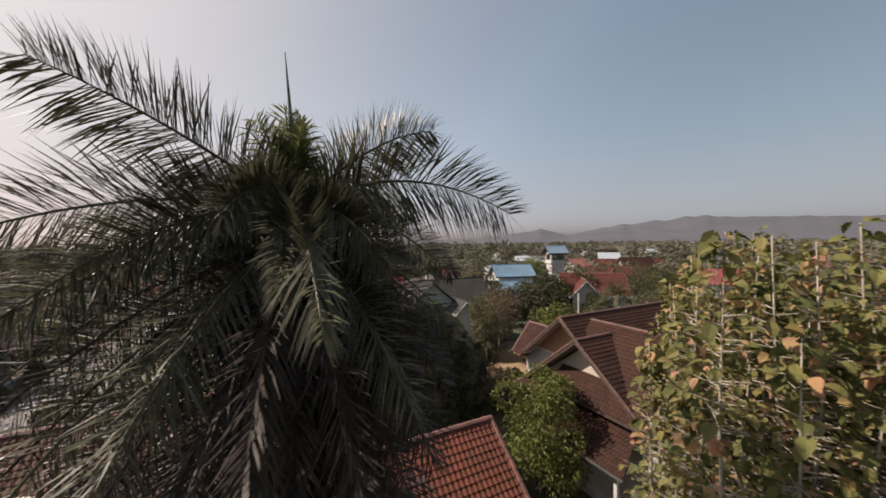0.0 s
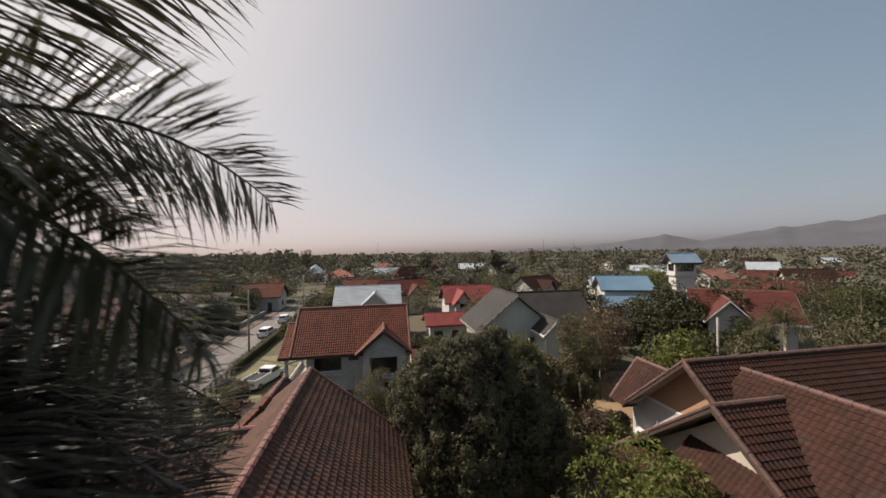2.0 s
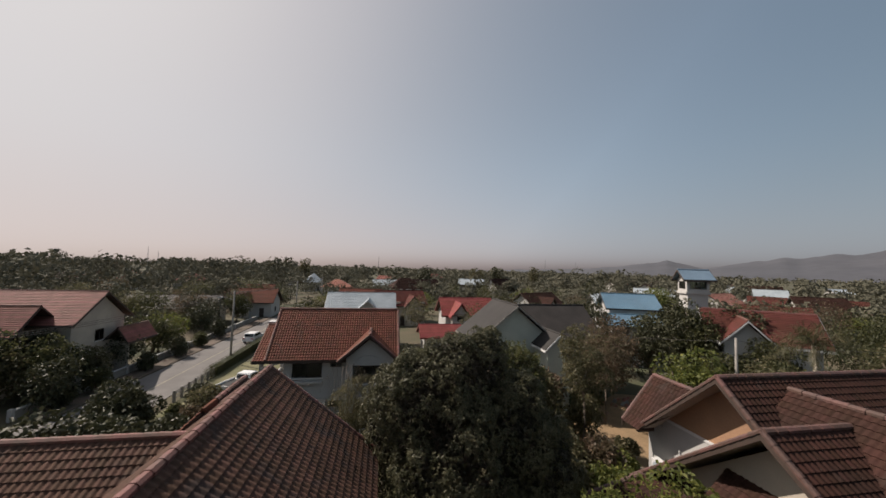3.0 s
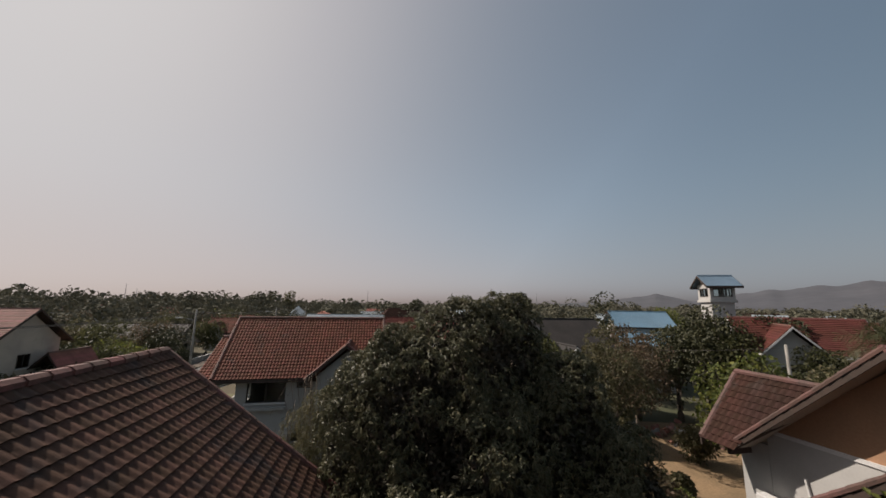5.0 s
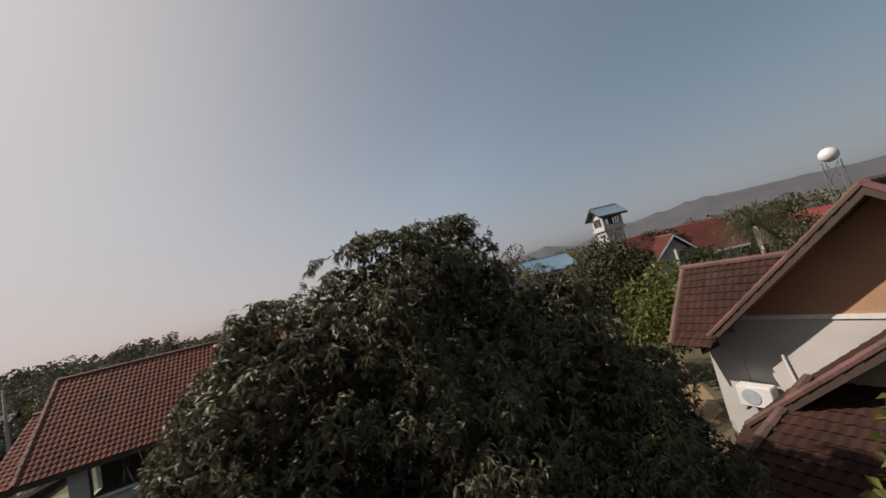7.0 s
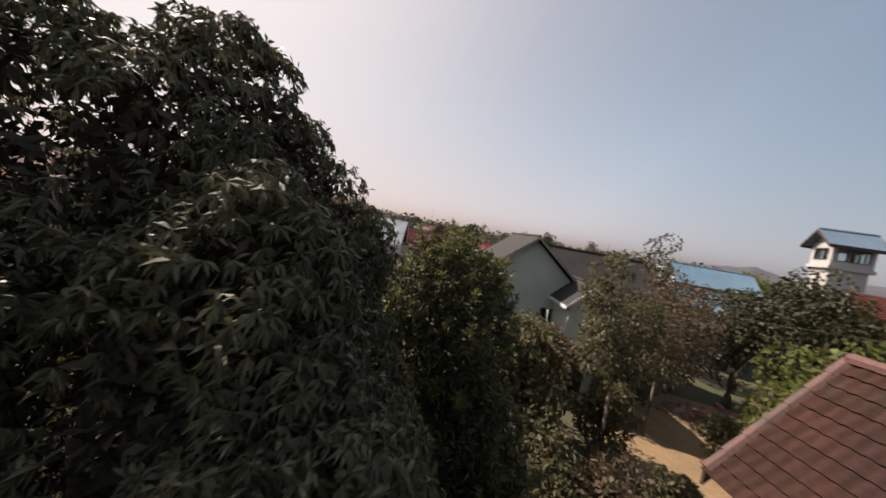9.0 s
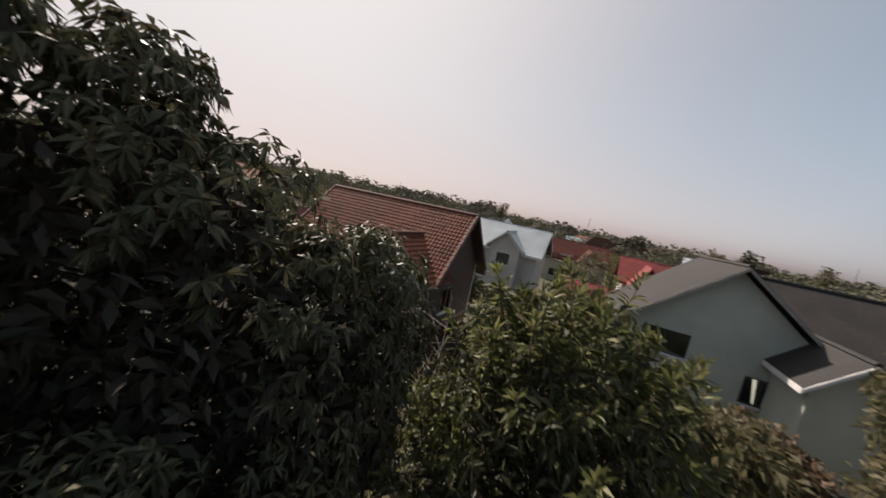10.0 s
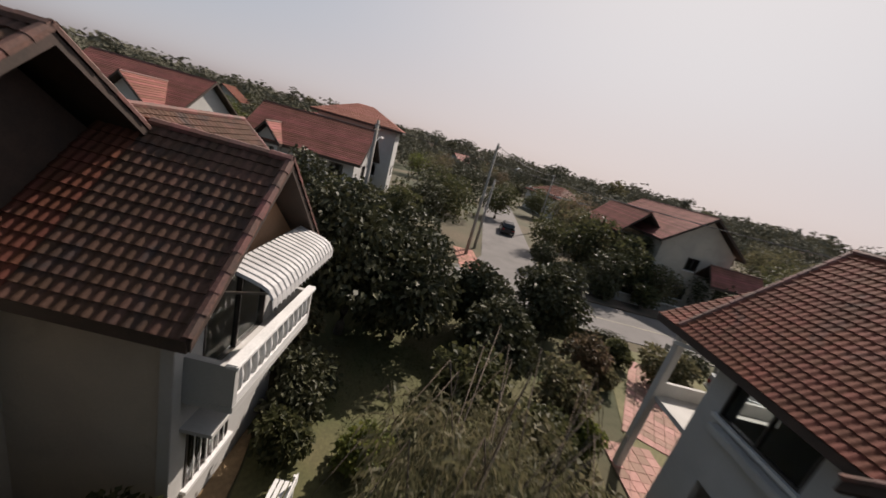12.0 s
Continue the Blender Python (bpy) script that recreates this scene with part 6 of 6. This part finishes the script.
clumped_tree("mango_tree", 9.2, 25.6, ((10.05, 25.45, 10.2, 7.0, 1.05), (8.75, 25.2, 10.05, 7.0, 1.35), (10.4, 26.7, 9.75, 6.6, 0.7), (10.35, 25.8, 10.1, 7.0, 0.8), (10.65, 27.05, 9.3, 6.4, 0.75), (11.1, 27.5, 8.75, 6.2, 0.6), (11.2, 28.3, 8.75, 5.5, 0.6), (7.45, 25.4, 9.35, 6.2, 1.35),
                                       (6.6, 25.9, 8.6, 5.0, 1.25), (11.1, 24.5, 8.9, 5.5, 1.0), (9.4, 27.1, 9.35, 6.0, 1.15), (9.5, 28.05, 8.95, 5.5, 0.95), (10.2, 28.75, 8.65, 5.0, 0.8), (7.3, 29.1, 8.3, 3.0, 0.9), (7.7, 27.5, 8.7, 5.0, 1.2), (8.6, 28.9, 7.5, 2.0, 1.2), (9.7, 29.7, 7.6, 2.0, 1.0),
                                       (11.9, 23.9, 7.4, 3.0, 1.25), (12.0, 25.2, 7.0, 2.0, 1.2), (11.8, 26.6, 7.3, 2.0, 1.0), (9.2, 25.6, 8.7, 0.4, 3.0), (7.6, 27.2, 7.6, 0.4, 2.3), (10.3, 27.2, 7.8, 0.4, 2.0)),
             "large dense dark green mango tree between the houses", 0.115, 0.031, LEAF_MANGO, LEAF_INNER_SHADE, 0.3, 3)
tree("drooping_tree", 4.8, 32.0, 7.3, 1.5, 1.2, 13000, 0.2, 0.024, LEAF_OLIVE, "thin drooping tree with dry grey-green foliage", lumps=34, lump_r=0.3, trunk_r=0.09, seed=5, hang=0.9, gaps=0.36)
tree("drooping_tree", 2.2, 33.3, 5.0, 1.7, 0.3, 9000, 0.2, 0.024, LEAF_OLIVE, "low drooping shrub tree with dry grey-green foliage", lumps=26, lump_r=0.3, trunk_r=0.06, seed=25, hang=0.9, gaps=0.36)
dt = thing("dry_shrub", (4.2, 32.5, 0), "tangle of bare grey-brown twigs in the drooping tree", "shrub")
rng = np.random.default_rng(15)
for i in range(22):
    a, r = rng.random() * 6.28, 0.3 + 1.5 * rng.random()
    p, q = Vector((4.2, 32.5, 0.0)), Vector((4.2 + r * math.cos(a), 32.5 + r * math.sin(a), 6.9 - 0.5 * r * r + 0.4 * rng.random()))
    bm = bmesh.new()
    tube(bm, [p, p.lerp(q, 0.5) + Vector((rng.normal() * 0.3, rng.normal() * 0.3, 0.9)), q, q + Vector((0.4 * math.cos(a), 0.4 * math.sin(a), -0.9))], [0.012, 0.01, 0.007, 0.003], 5)
    part("twig", bm, BARK, dt, smooth=True)


def shoot_tree(name, x, y, top, low, radius, label, material, seed, shoots=150, per=40, leaf=0.2, inner=9000):
    """A tree of upright shoots, each ringed from tip to foot with long narrow arching leaves; much darker leaves within
    paint the crown's shade.
    """
    rng = np.random.default_rng(seed)
    ob = thing(name, (x, y, 0), label, "tree")
    c, r = np.array([x, y, (top + low) / 2]), np.array([radius, radius, (top - low) / 2 - 0.15])
    d = unit(rng.normal(size=(shoots, 3)) + np.array([0, 0, 0.45]))
    tips = c + d * r * (0.7 + 0.38 * rng.random((shoots, 1)))
    lean = unit(d * np.array([0.5, 0.5, 0.15]) + np.array([0, 0, 0.8]) + rng.normal(size=d.shape) * 0.15)
    length = 0.3 + 0.3 * rng.random(shoots)
    bm = limbs((x, y, -0.1), (x, y, low + 1.0), [tuple(p) for p in tips[:7] - lean[:7] * 0.5], 0.1, rng)
    for p, l, k in zip(tips, lean, length):
        tube(bm, [tuple(p - l * k - (p - c) * 0.35), tuple(p - l * k * 0.9), tuple(p)], [0.018, 0.013, 0.005], 4, False)
    part("trunk", bm, BARK, ob, smooth=True)
    i = np.repeat(np.arange(shoots), per)
    t = rng.random(len(i)) ** 1.3
    side = unit(np.cross(lean[i], rng.normal(size=(len(i), 3))))
    pos = tips[i] - lean[i] * (t * length[i])[:, None]
    way = unit(side * (0.35 + 0.75 * np.minimum(1, t * 2.2))[:, None] + lean[i] * (0.75 - 0.5 * t)[:, None] + rng.normal(size=side.shape) * 0.1)
    v, f = leaves(pos, way, leaf * (0.65 + 0.5 * rng.random(len(i))), 0.042, rng, 0.2, facing=lean[i])
    mesh_np("crown", v, f, material, ob)
    # filling leaves in the dark leaf colour: shade within the crown, painted
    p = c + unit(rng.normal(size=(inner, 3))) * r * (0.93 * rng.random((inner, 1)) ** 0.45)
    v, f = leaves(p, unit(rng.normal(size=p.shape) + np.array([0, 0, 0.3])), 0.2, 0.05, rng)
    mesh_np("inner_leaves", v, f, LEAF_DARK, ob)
    return ob


shoot_tree("garden_tree", 13.0, 29.5, 8.85, 4.0, 1.7, "garden tree of upright shoots with long narrow green leaves", LEAF_LONG, 6, 230)
shoot_tree("garden_tree", 13.9, 28.7, 5.9, 1.2, 1.5, "low garden tree of upright shoots with long narrow leaves", LEAF_LONG, 16, 130)
tree("garden_tree", 19.8, 34.2, 9.9, 1.9, 3.0, 5400, 0.19, 0.10, LEAF_OLIVE, "sparse tree with brownish leaves and pale stems", lumps=26, lump_r=0.3, trunk_r=0.07, seed=7, gaps=0.3)
tree("garden_tree", 24.6, 38.6, 9.3, 2.4, 2.2, 5200, 0.19, 0.10, LEAF_BROWN, "sparse tree with rusty brown leaves", lumps=24, trunk_r=0.08, seed=17, gaps=0.3)
tree("citrus_tree", 13.2, 19.9, 7.9, 2.5, 0.8, 9500, 0.2, 0.095, LEAF_LIME, "rounded fruit tree with fresh yellow-green leaves", lumps=46, lump_r=0.26, trunk_r=0.1, seed=8, shell=True)

coco = thing("coconut_palm", (34.15, 30.6, 0), "small coconut palm with drooping green fronds", "palm")
rng = np.random.default_rng(41)
bm = bmesh.new()
tube(bm, [(34.15, 30.6, -0.1), (34.25, 30.55, 4.0), (34.15, 30.6, 8.1)], [0.2, 0.14, 0.13], 9)
part("trunk", bm, BARK_PALE, coco, smooth=True)
for i in range(17):
    frond(coco, "frond", (34.15, 30.6, 8.1), i * 2.4, radians(72 - 5.2 * i), 2.3 + 0.4 * rng.random(), 0.35 + 0.25 * rng.random(), 40, 0.6, LEAF_OLIVE if i % 3 else LEAF_GREEN, rng, 0.35)
PX, PY = 1.66, 12.6
palm = thing("palm_tree", (PX, PY, 0), "tall feather palm with arching green fronds and dead brown ones", "palm")
rng = np.random.default_rng(11)
bm = bmesh.new()
tube(bm, [(PX, PY, -0.1), (PX + 0.03, PY, 5), (PX - 0.02, PY, 10), (PX, PY, 13.0), (PX, PY, 13.7), (PX, PY, 14.4), (PX, PY, 14.9)], [0.3, 0.25, 0.23, 0.3, 0.24, 0.2, 0.1], 12)
part("trunk", bm, BARK, palm, smooth=True)
# direction, rise, length, sag, leaflet length of the upper fronds
for az, rise, length, sag, ll in ((98, 37, 3.45, 0.14, 0.78), (-92, 46, 3.4, 0.27, 0.7), (-126, 24, 3.65, 0.45, 0.7), (-60, 34, 3.3, 0.59, 0.7), (106, 9, 3.7, 0.34, 0.7), (75, 14, 3.0, 0.5, 0.6), (150, 30, 1.9, 0.6, 0.5), (-30, 30, 2.2, 0.65, 0.5), (40, 26, 2.2, 0.65, 0.5), (-150, 10, 2.0, 0.6, 0.5), (172, 8, 2.2, 0.6, 0.5), (-100, 4, 2.6, 0.5, 0.55), (122, 2, 3.0, 0.45, 0.6)):
    frond(palm, "frond", (PX, PY, 14.3), radians(az), radians(rise), length, sag, 220, ll, LEAF_PALM, rng, 0.5, 0.016)
for i in range(16):
    frond(palm, "young_frond", (PX, PY, 14.6), i * 2.4, radians(56 + 28 * rng.random()), 0.8 + 0.5 * rng.random(), 0.06, 40, 0.36, LEAF_HEART, rng, 0.8)
# the skirt of old fronds, mostly in the dead brown with painted under-crown shade
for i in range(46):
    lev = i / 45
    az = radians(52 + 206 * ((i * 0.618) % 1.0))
    frond(palm, "frond", (PX, PY, 14.0 - 0.95 * lev), az, -0.02 - 1.05 * lev + rng.normal() * 0.07, (3.7 if az < 2.6 else 2.9 if az < 3.7 else 2.4) + 0.4 * rng.random(), 0.36 + 0.1 * rng.random(), 110, 0.54, LEAF_PALM if lev < 0.15 or i % 6 == 0 else LEAF_PALM_DEAD_SHADE, rng)
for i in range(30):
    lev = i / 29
    frond(palm, "frond", (PX, PY, 13.7 - 0.8 * lev), radians(250 + 80 * ((i * 0.618) % 1.0)), -0.25 - 0.85 * lev, 2.3 + 0.4 * rng.random(), 0.36, 90, 0.56, LEAF_PALM_DEAD_SHADE if i % 4 else LEAF_PALM, rng)
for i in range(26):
    frond(palm, "dead_frond", (PX, PY, 13.3 - 0.07 * i), 0.9 + 4.0 * ((i * 0.618) % 1.0), -1.0 - 0.35 * rng.random(), 3.4, 0.2, 60, 0.55, LEAF_PALM_DEAD_SHADE, rng)
bm = bmesh.new()
tube(bm, [(PX, PY, 14.8), (PX - 0.02, PY, 15.7), (PX - 0.08, PY + 0.05, 16.75)], [0.05, 0.03, 0.006], 6)
part("spear_leaf", bm, LEAF_PALM, palm)

for i in range(34):
    a = np.random.default_rng(200 + i)
    sapling("teak_sapling", 7.2 + 5.6 * a.random(), 5.8 + 6.8 * a.random(), 12.3 + 1.7 * a.random(), 300, 0.25, "slim teak sapling with large yellowing leaves", 300 + i, 0.16, "teak stand", 0.3)

rng = np.random.default_rng(77)
done = 0
while done < 30:
    x, y = 9.0 + 4.2 * rng.random(), 8.0 + 6.5 * rng.random()
    if y > 9.7 + (x - 5.1) * 0.55:
        continue
    sapling("teak_sapling", x, y, 11.0 + 1.6 * rng.random(), 240, 0.25, "slim teak sapling with large yellowing leaves", 400 + done, 0.16, "teak stand", 0.35)
    done += 1

# ---- trees across the village ----
KINDS = ((LEAF_GREEN, "leafy green village tree"), (LEAF_OLIVE, "dusty olive-green village tree"), (LEAF_DARK, "dense dark green village tree"), (LEAF_BROWN, "brownish village tree with thinning leaves"), (LEAF_LIME, "bright yellow-green village tree"))


def village_tree(x, y, top, r, kind, seed, low=None, count=2600, squash=1.0):
    return tree("tree", x, y, top, r, low if low is not None else top * 0.18, count, 0.13 * r ** 0.5 + 0.08, 0.09 * r ** 0.5 + 0.05, KINDS[kind][0], KINDS[kind][1], lumps=22, trunk_r=0.05 * top ** 0.7, seed=seed, group="village trees", squash=squash)


NEAR_TREES = [(35.0, 41.5, 11.2, 2.0, 2, 1), (36.6, 42.0, 11.4, 1.9, 0, 1), (34.5, 36.5, 6.8, 2.2, 0, 0.5), (36.5, 34.6, 6.6, 2.2, 1, 0.5), (37.6, 37.2, 6.6, 1.8, 2, 0.5), (8.6, 51.6, 4.4, 1.7, 2, 0.3), (6.4, 54.6, 3.6, 1.6, 2, 0.2), (11.0, 50.4, 4.0, 1.5, 0, 0.3), (3.5, 56.5, 3.2, 1.5, 2, 0.2), (36.2, 43.2, 11.4, 1.9, 2, 1), (39.6, 42.2, 10.0, 1.7, 0, 1), (33, 53, 13.2, 2.6, 2, 1), (37, 47.5, 8.8, 2.4, 0, 1), (55, 68, 11, 4, 4, 1), (40.5, 40.8, 10.8, 2.6, 2, 2), (36, 40.5, 9.5, 2.2, 0, 2), (35.8, 42.6, 9.7, 1.6, 2, 1), (27.6, 33.7, 7.7, 2.4, 4, 1), (33, 31.5, 7.0, 2.4, 1, 1), (35.5, 33.6, 6.8, 2.0, 0, 0.6), (38, 36.0, 8.0, 2.0, 0, 1), (34.0, 44.5, 9.4, 2.2, 2, 1), (16.5, 35.0, 6.4, 2.1, 1, 0.6), (18.2, 37.6, 5.6, 1.8, 3, 0.6), (27, 43, 7.5, 2.4, 1, 0.8), (31, 46, 8.0, 2.6, 3, 0.8), (-22.6, 48.5, 6.0, 1.9, 0, 0.3), (-21.9, 52.5, 4.4, 1.5, 1, 0.3), (0.6, 34.6, 3.6, 1.5, 1, 0.2), (-2.6, 33.6, 3.0, 1.4, 0, 0.2), (-3.5, 37.2, 2.6, 1.2, 1, 0.2), (-10.4, 38.4, 5.0, 2.0, 2, 0.2), (-7.0, 39.6, 2.6, 1.0, 3, 0.2), (44, 31, 8.6, 3.0, 1, 2), (50.7, 35, 11.4, 2.3, 0, 2), (58, 39, 9.0, 3.0, 0, 2),
              (-6.6, 30.6, 5.5, 2.5, 2, 0.6), (-9.6, 26.6, 6.4, 2.6, 0, 0.8), (-26.5, 46.5, 6.4, 3.4, 0, 0.3), (-24.0, 42.0, 3.0, 1.6, 2, 0.2), (-14, 23.0, 6.5, 2.2, 2, 1), (-8.6, 34.2, 4.3, 1.7, 2, 0.3), (-5.6, 35.0, 3.6, 1.5, 2, 0.2),
              (-3.5, 26.9, 3.2, 1.3, 1, 0.2), (2.2, 33.6, 4.0, 1.5, 0, 0.3), (4.4, 29.7, 3.2, 1.3, 0, 0.2), (7.5, 33.5, 4.2, 1.6, 3, 0.3), (3.8, 27.6, 3.0, 1.0, 0, 0.2), (9.5, 40.5, 3.6, 1.4, 0, 0.3), (11, 47.5, 4.0, 1.6, 0, 0.3), (12.6, 52.5, 3.5, 1.4, 0, 0.4), (15.0, 34.6, 5.6, 1.8, 1, 0.4), (13.6, 34.4, 5.0, 1.6, 0, 0.4), (14.5, 36.5, 4.4, 2.0, 3, 0.4), (17.0, 39.5, 3.6, 1.6, 1, 0.4),
              (-2.9, 28.2, 1.3, 0.7, 0, 0.05), (-1.9, 28.6, 1.9, 0.9, 2, 0.05), (-0.9, 28.7, 1.7, 0.8, 2, 0.05), (0.1, 28.8, 1.4, 0.65, 0, 0.05), (-0.2, 30.9, 1.2, 0.8, 4, 0.05), (0.3, 34.2, 1.4, 0.9, 4, 0.05), (-19.9, 46.5, 2.0, 0.9, 2, 0.1), (-20.0, 50.0, 2.6, 1.1, 0, 0.1), (-19.9, 57.0, 2.2, 1.0, 2, 0.1), (-20.0, 63.0, 3.0, 1.2, 2, 0.1), (-20.0, 69.0, 2.4, 1.0, 0, 0.1), (-20.0, 75.0, 3.2, 1.2, 2, 0.1),
              (2.0, 35.9, 3.3, 1.2, 1, 0.2), (-1.2, 35.8, 2.4, 1.1, 0, 0.2), (-2.4, 37.9, 1.4, 0.6, 4, 0.1), (-25, 47.0, 5, 2.2, 1, 0.4), (-31, 44, 5, 2.6, 0, 0.4), (-38, 50, 6, 3, 1, 1), (-23.8, 66, 4.6, 2.6, 0, 0.3), (-26, 72, 5, 3, 4, 0.4), (-24, 78, 5.6, 3, 2, 0.5), (-27, 84, 7, 3.4, 2, 1), (-24, 92, 6.5, 3, 0, 1), (-9, 66, 3.2, 1.4, 0, 0.3), (-8.5, 75, 4.2, 2, 0, 0.4), (-9, 88, 6, 3, 2, 0.6), (-5, 82, 6.5, 3, 1, 0.6),
              (17.0, 31.4, 3.2, 1.5, 1, 0.2), (18.8, 31.0, 3.0, 1.4, 3, 0.2), (16.2, 32.8, 3.6, 1.6, 1, 0.2), (20.6, 31.4, 1.8, 0.9, 4, 0.1), (22.6, 33.6, 1.4, 0.8, 1, 0.1), (18.2, 29.2, 2.4, 1.2, 4, 0.1), (15.8, 29.8, 3.0, 1.4, 1, 0.1), (21.4, 36.6, 3.2, 1.5, 1, 0.2), (23.8, 40.2, 3.0, 1.4, 0, 0.2), (27.5, 37.0, 2.4, 1.1, 1, 0.1),
              (-6.0, 28.4, 6.6, 2.3, 2, 0.8), (-11.0, 30.2, 5.0, 2.1, 2, 0.4), (-20.6, 46.2, 4.6, 1.9, 2, 0.2), (-22.6, 57.5, 4.2, 1.8, 2, 0.2), (-6.9, 40.7, 1.1, 0.7, 1, 0.05), (-9.2, 42.5, 1.5, 0.8, 0, 0.1), (-8.0, 44.2, 2.4, 1.3, 1, 0.1), (-5.2, 44.4, 1.0, 0.6, 4, 0.05), (-9.5, 46.5, 1.8, 1.0, 2, 0.05), (-25.5, 51.2, 6.2, 2.2, 2, 0.4), (-22.8, 50.4, 4.8, 1.8, 0, 0.3), (-28.5, 47.2, 5.8, 2.5, 2, 0.4), (-30, 86, 7, 3, 2, 0.6), (-36, 85, 7.4, 3, 0, 0.6), (-41, 86, 7, 3, 1, 0.6), (-29, 32, 7, 3, 0, 0.8), (-26, 29.5, 6, 2.4, 2, 0.6), (-22.2, 27.5, 5.5, 2.2, 0, 0.5), (-47, 40.5, 6, 3, 0, 0.6), (-50, 53, 6.5, 3.4, 1, 0.8), (-40, 34, 7, 3.2, 2, 1), (-60, 50, 6, 3, 0, 0.6)]
for i, (x, y, h, r, k, low) in enumerate(NEAR_TREES):
    village_tree(x, y, h, r, k, 40 + i, low, 6500 if -12 < x < 0 and 26 < y < 40 and h > 3 else 2800 if h > 5 else 1700)


def clear(x, y, r):
    """Whether a tree of that reach would stand free of houses, roads and the flight."""
    for a, b, c, d in ((-24, 15, -8, 62), (-20.5, -10.5, -60, 140), (13, 30, 10, 53), (-38, -19, -20, 64), (-90, -20, 33, 50), (-4, 11, 60, 76), (31, 48, 32, 64), (15, 27, 66, 80), (-44, -26, 86, 97), (4, 16, 86, 98), (-5, 7, 94, 104)):
        if a - r < x < b + r and c - r < y < d + r:
            return False
    return True


rng = np.random.default_rng(99)
done = 0
while done < 165:
    d, a = 32 + 95 * rng.random(), radians(-98 + 225 * rng.random())
    x, y = 5 - math.sin(a) * d, 25 + math.cos(a) * d
    h = 4.4 + 4.2 * rng.random()
    r = h * (0.38 + 0.2 * rng.random())
    if not clear(x, y, r * 0.4):
        continue
    village_tree(x, y, h, r, int(rng.choice(5, p=[0.34, 0.28, 0.22, 0.12, 0.04])), 500 + done, 0.3, 1100)
    done += 1

spots = []
while len(spots) < 4200:
    r = 95 + 1500 * rng.random() ** 1.9
    a = radians(-104 + 265 * rng.random())
    x, y = 5 - math.sin(a) * r, 25 + math.cos(a) * r
    if -21 < x < -10 and y < 142:
        continue
    h = 3.2 + 5.6 * rng.random() ** 1.3 + min(6.5, max(0.0, (r - 100) / 18)) + (min(3.0, max(0.0, (r - 110) / 20)) if a > 0.25 else 0.0)
    spots.append((x, y, h, h * (0.42 + 0.3 * rng.random())))
near = [p for p in spots if math.hypot(p[0] - 5, p[1] - 25) < 240]
far = [p for p in spots if math.hypot(p[0] - 5, p[1] - 25) >= 240]
woods("woods", near, LEAF_FAR_HAZE, "village trees standing close among the farther houses", 9, 210, (0.1, 0.19))
woods("woods", far, LEAF_FAR_HAZE, "scattered trees of the plain reaching to the horizon", 10, 50, (0.22, 0.36))

rng = np.random.default_rng(4)
for i in range(26):
    d, a = 135 + 120 * rng.random(), radians(-45 + 165 * rng.random())
    x, y = 5 - math.sin(a) * d, 25 + math.cos(a) * d
    if -24 < x < -8:
        continue
    top = 12.5 + 4.5 * rng.random()
    tree("skyline_tree", x, y, top, 2.6 + 2.2 * rng.random(), top * 0.3, 900, 0.75, 0.5, (LEAF_FAR_HAZE, LEAF_DARK, LEAF_OLIVE)[i % 3], "tall tree standing above the far woods", lumps=16, lump_r=0.36, trunk_r=0.3, seed=700 + i, gaps=0.2, group="skyline trees")

# grass tufts on the lawn
rng = np.random.default_rng(8)
n = 16000
p = np.stack([rng.uniform(-11, 8.5, n), rng.uniform(28.5, 38.5, n), np.full(n, 0.03)], 1)
p = p[(p[:, 1] < 38.6 - 0.25 * np.maximum(p[:, 0] - 6, 0)) & ~((p[:, 0] > -1.6) & (p[:, 0] < 3.5) & (p[:, 1] < 30))]
v, f = leaves(p, unit(rng.normal(size=p.shape) * 0.5 + np.array([0, 0, 0.8])), 0.16, 0.03, rng, 0.2)
tagged(mesh_np("grass_tufts", v, f, GRASS), "short uneven lawn grass", "grass", kind="stuff")
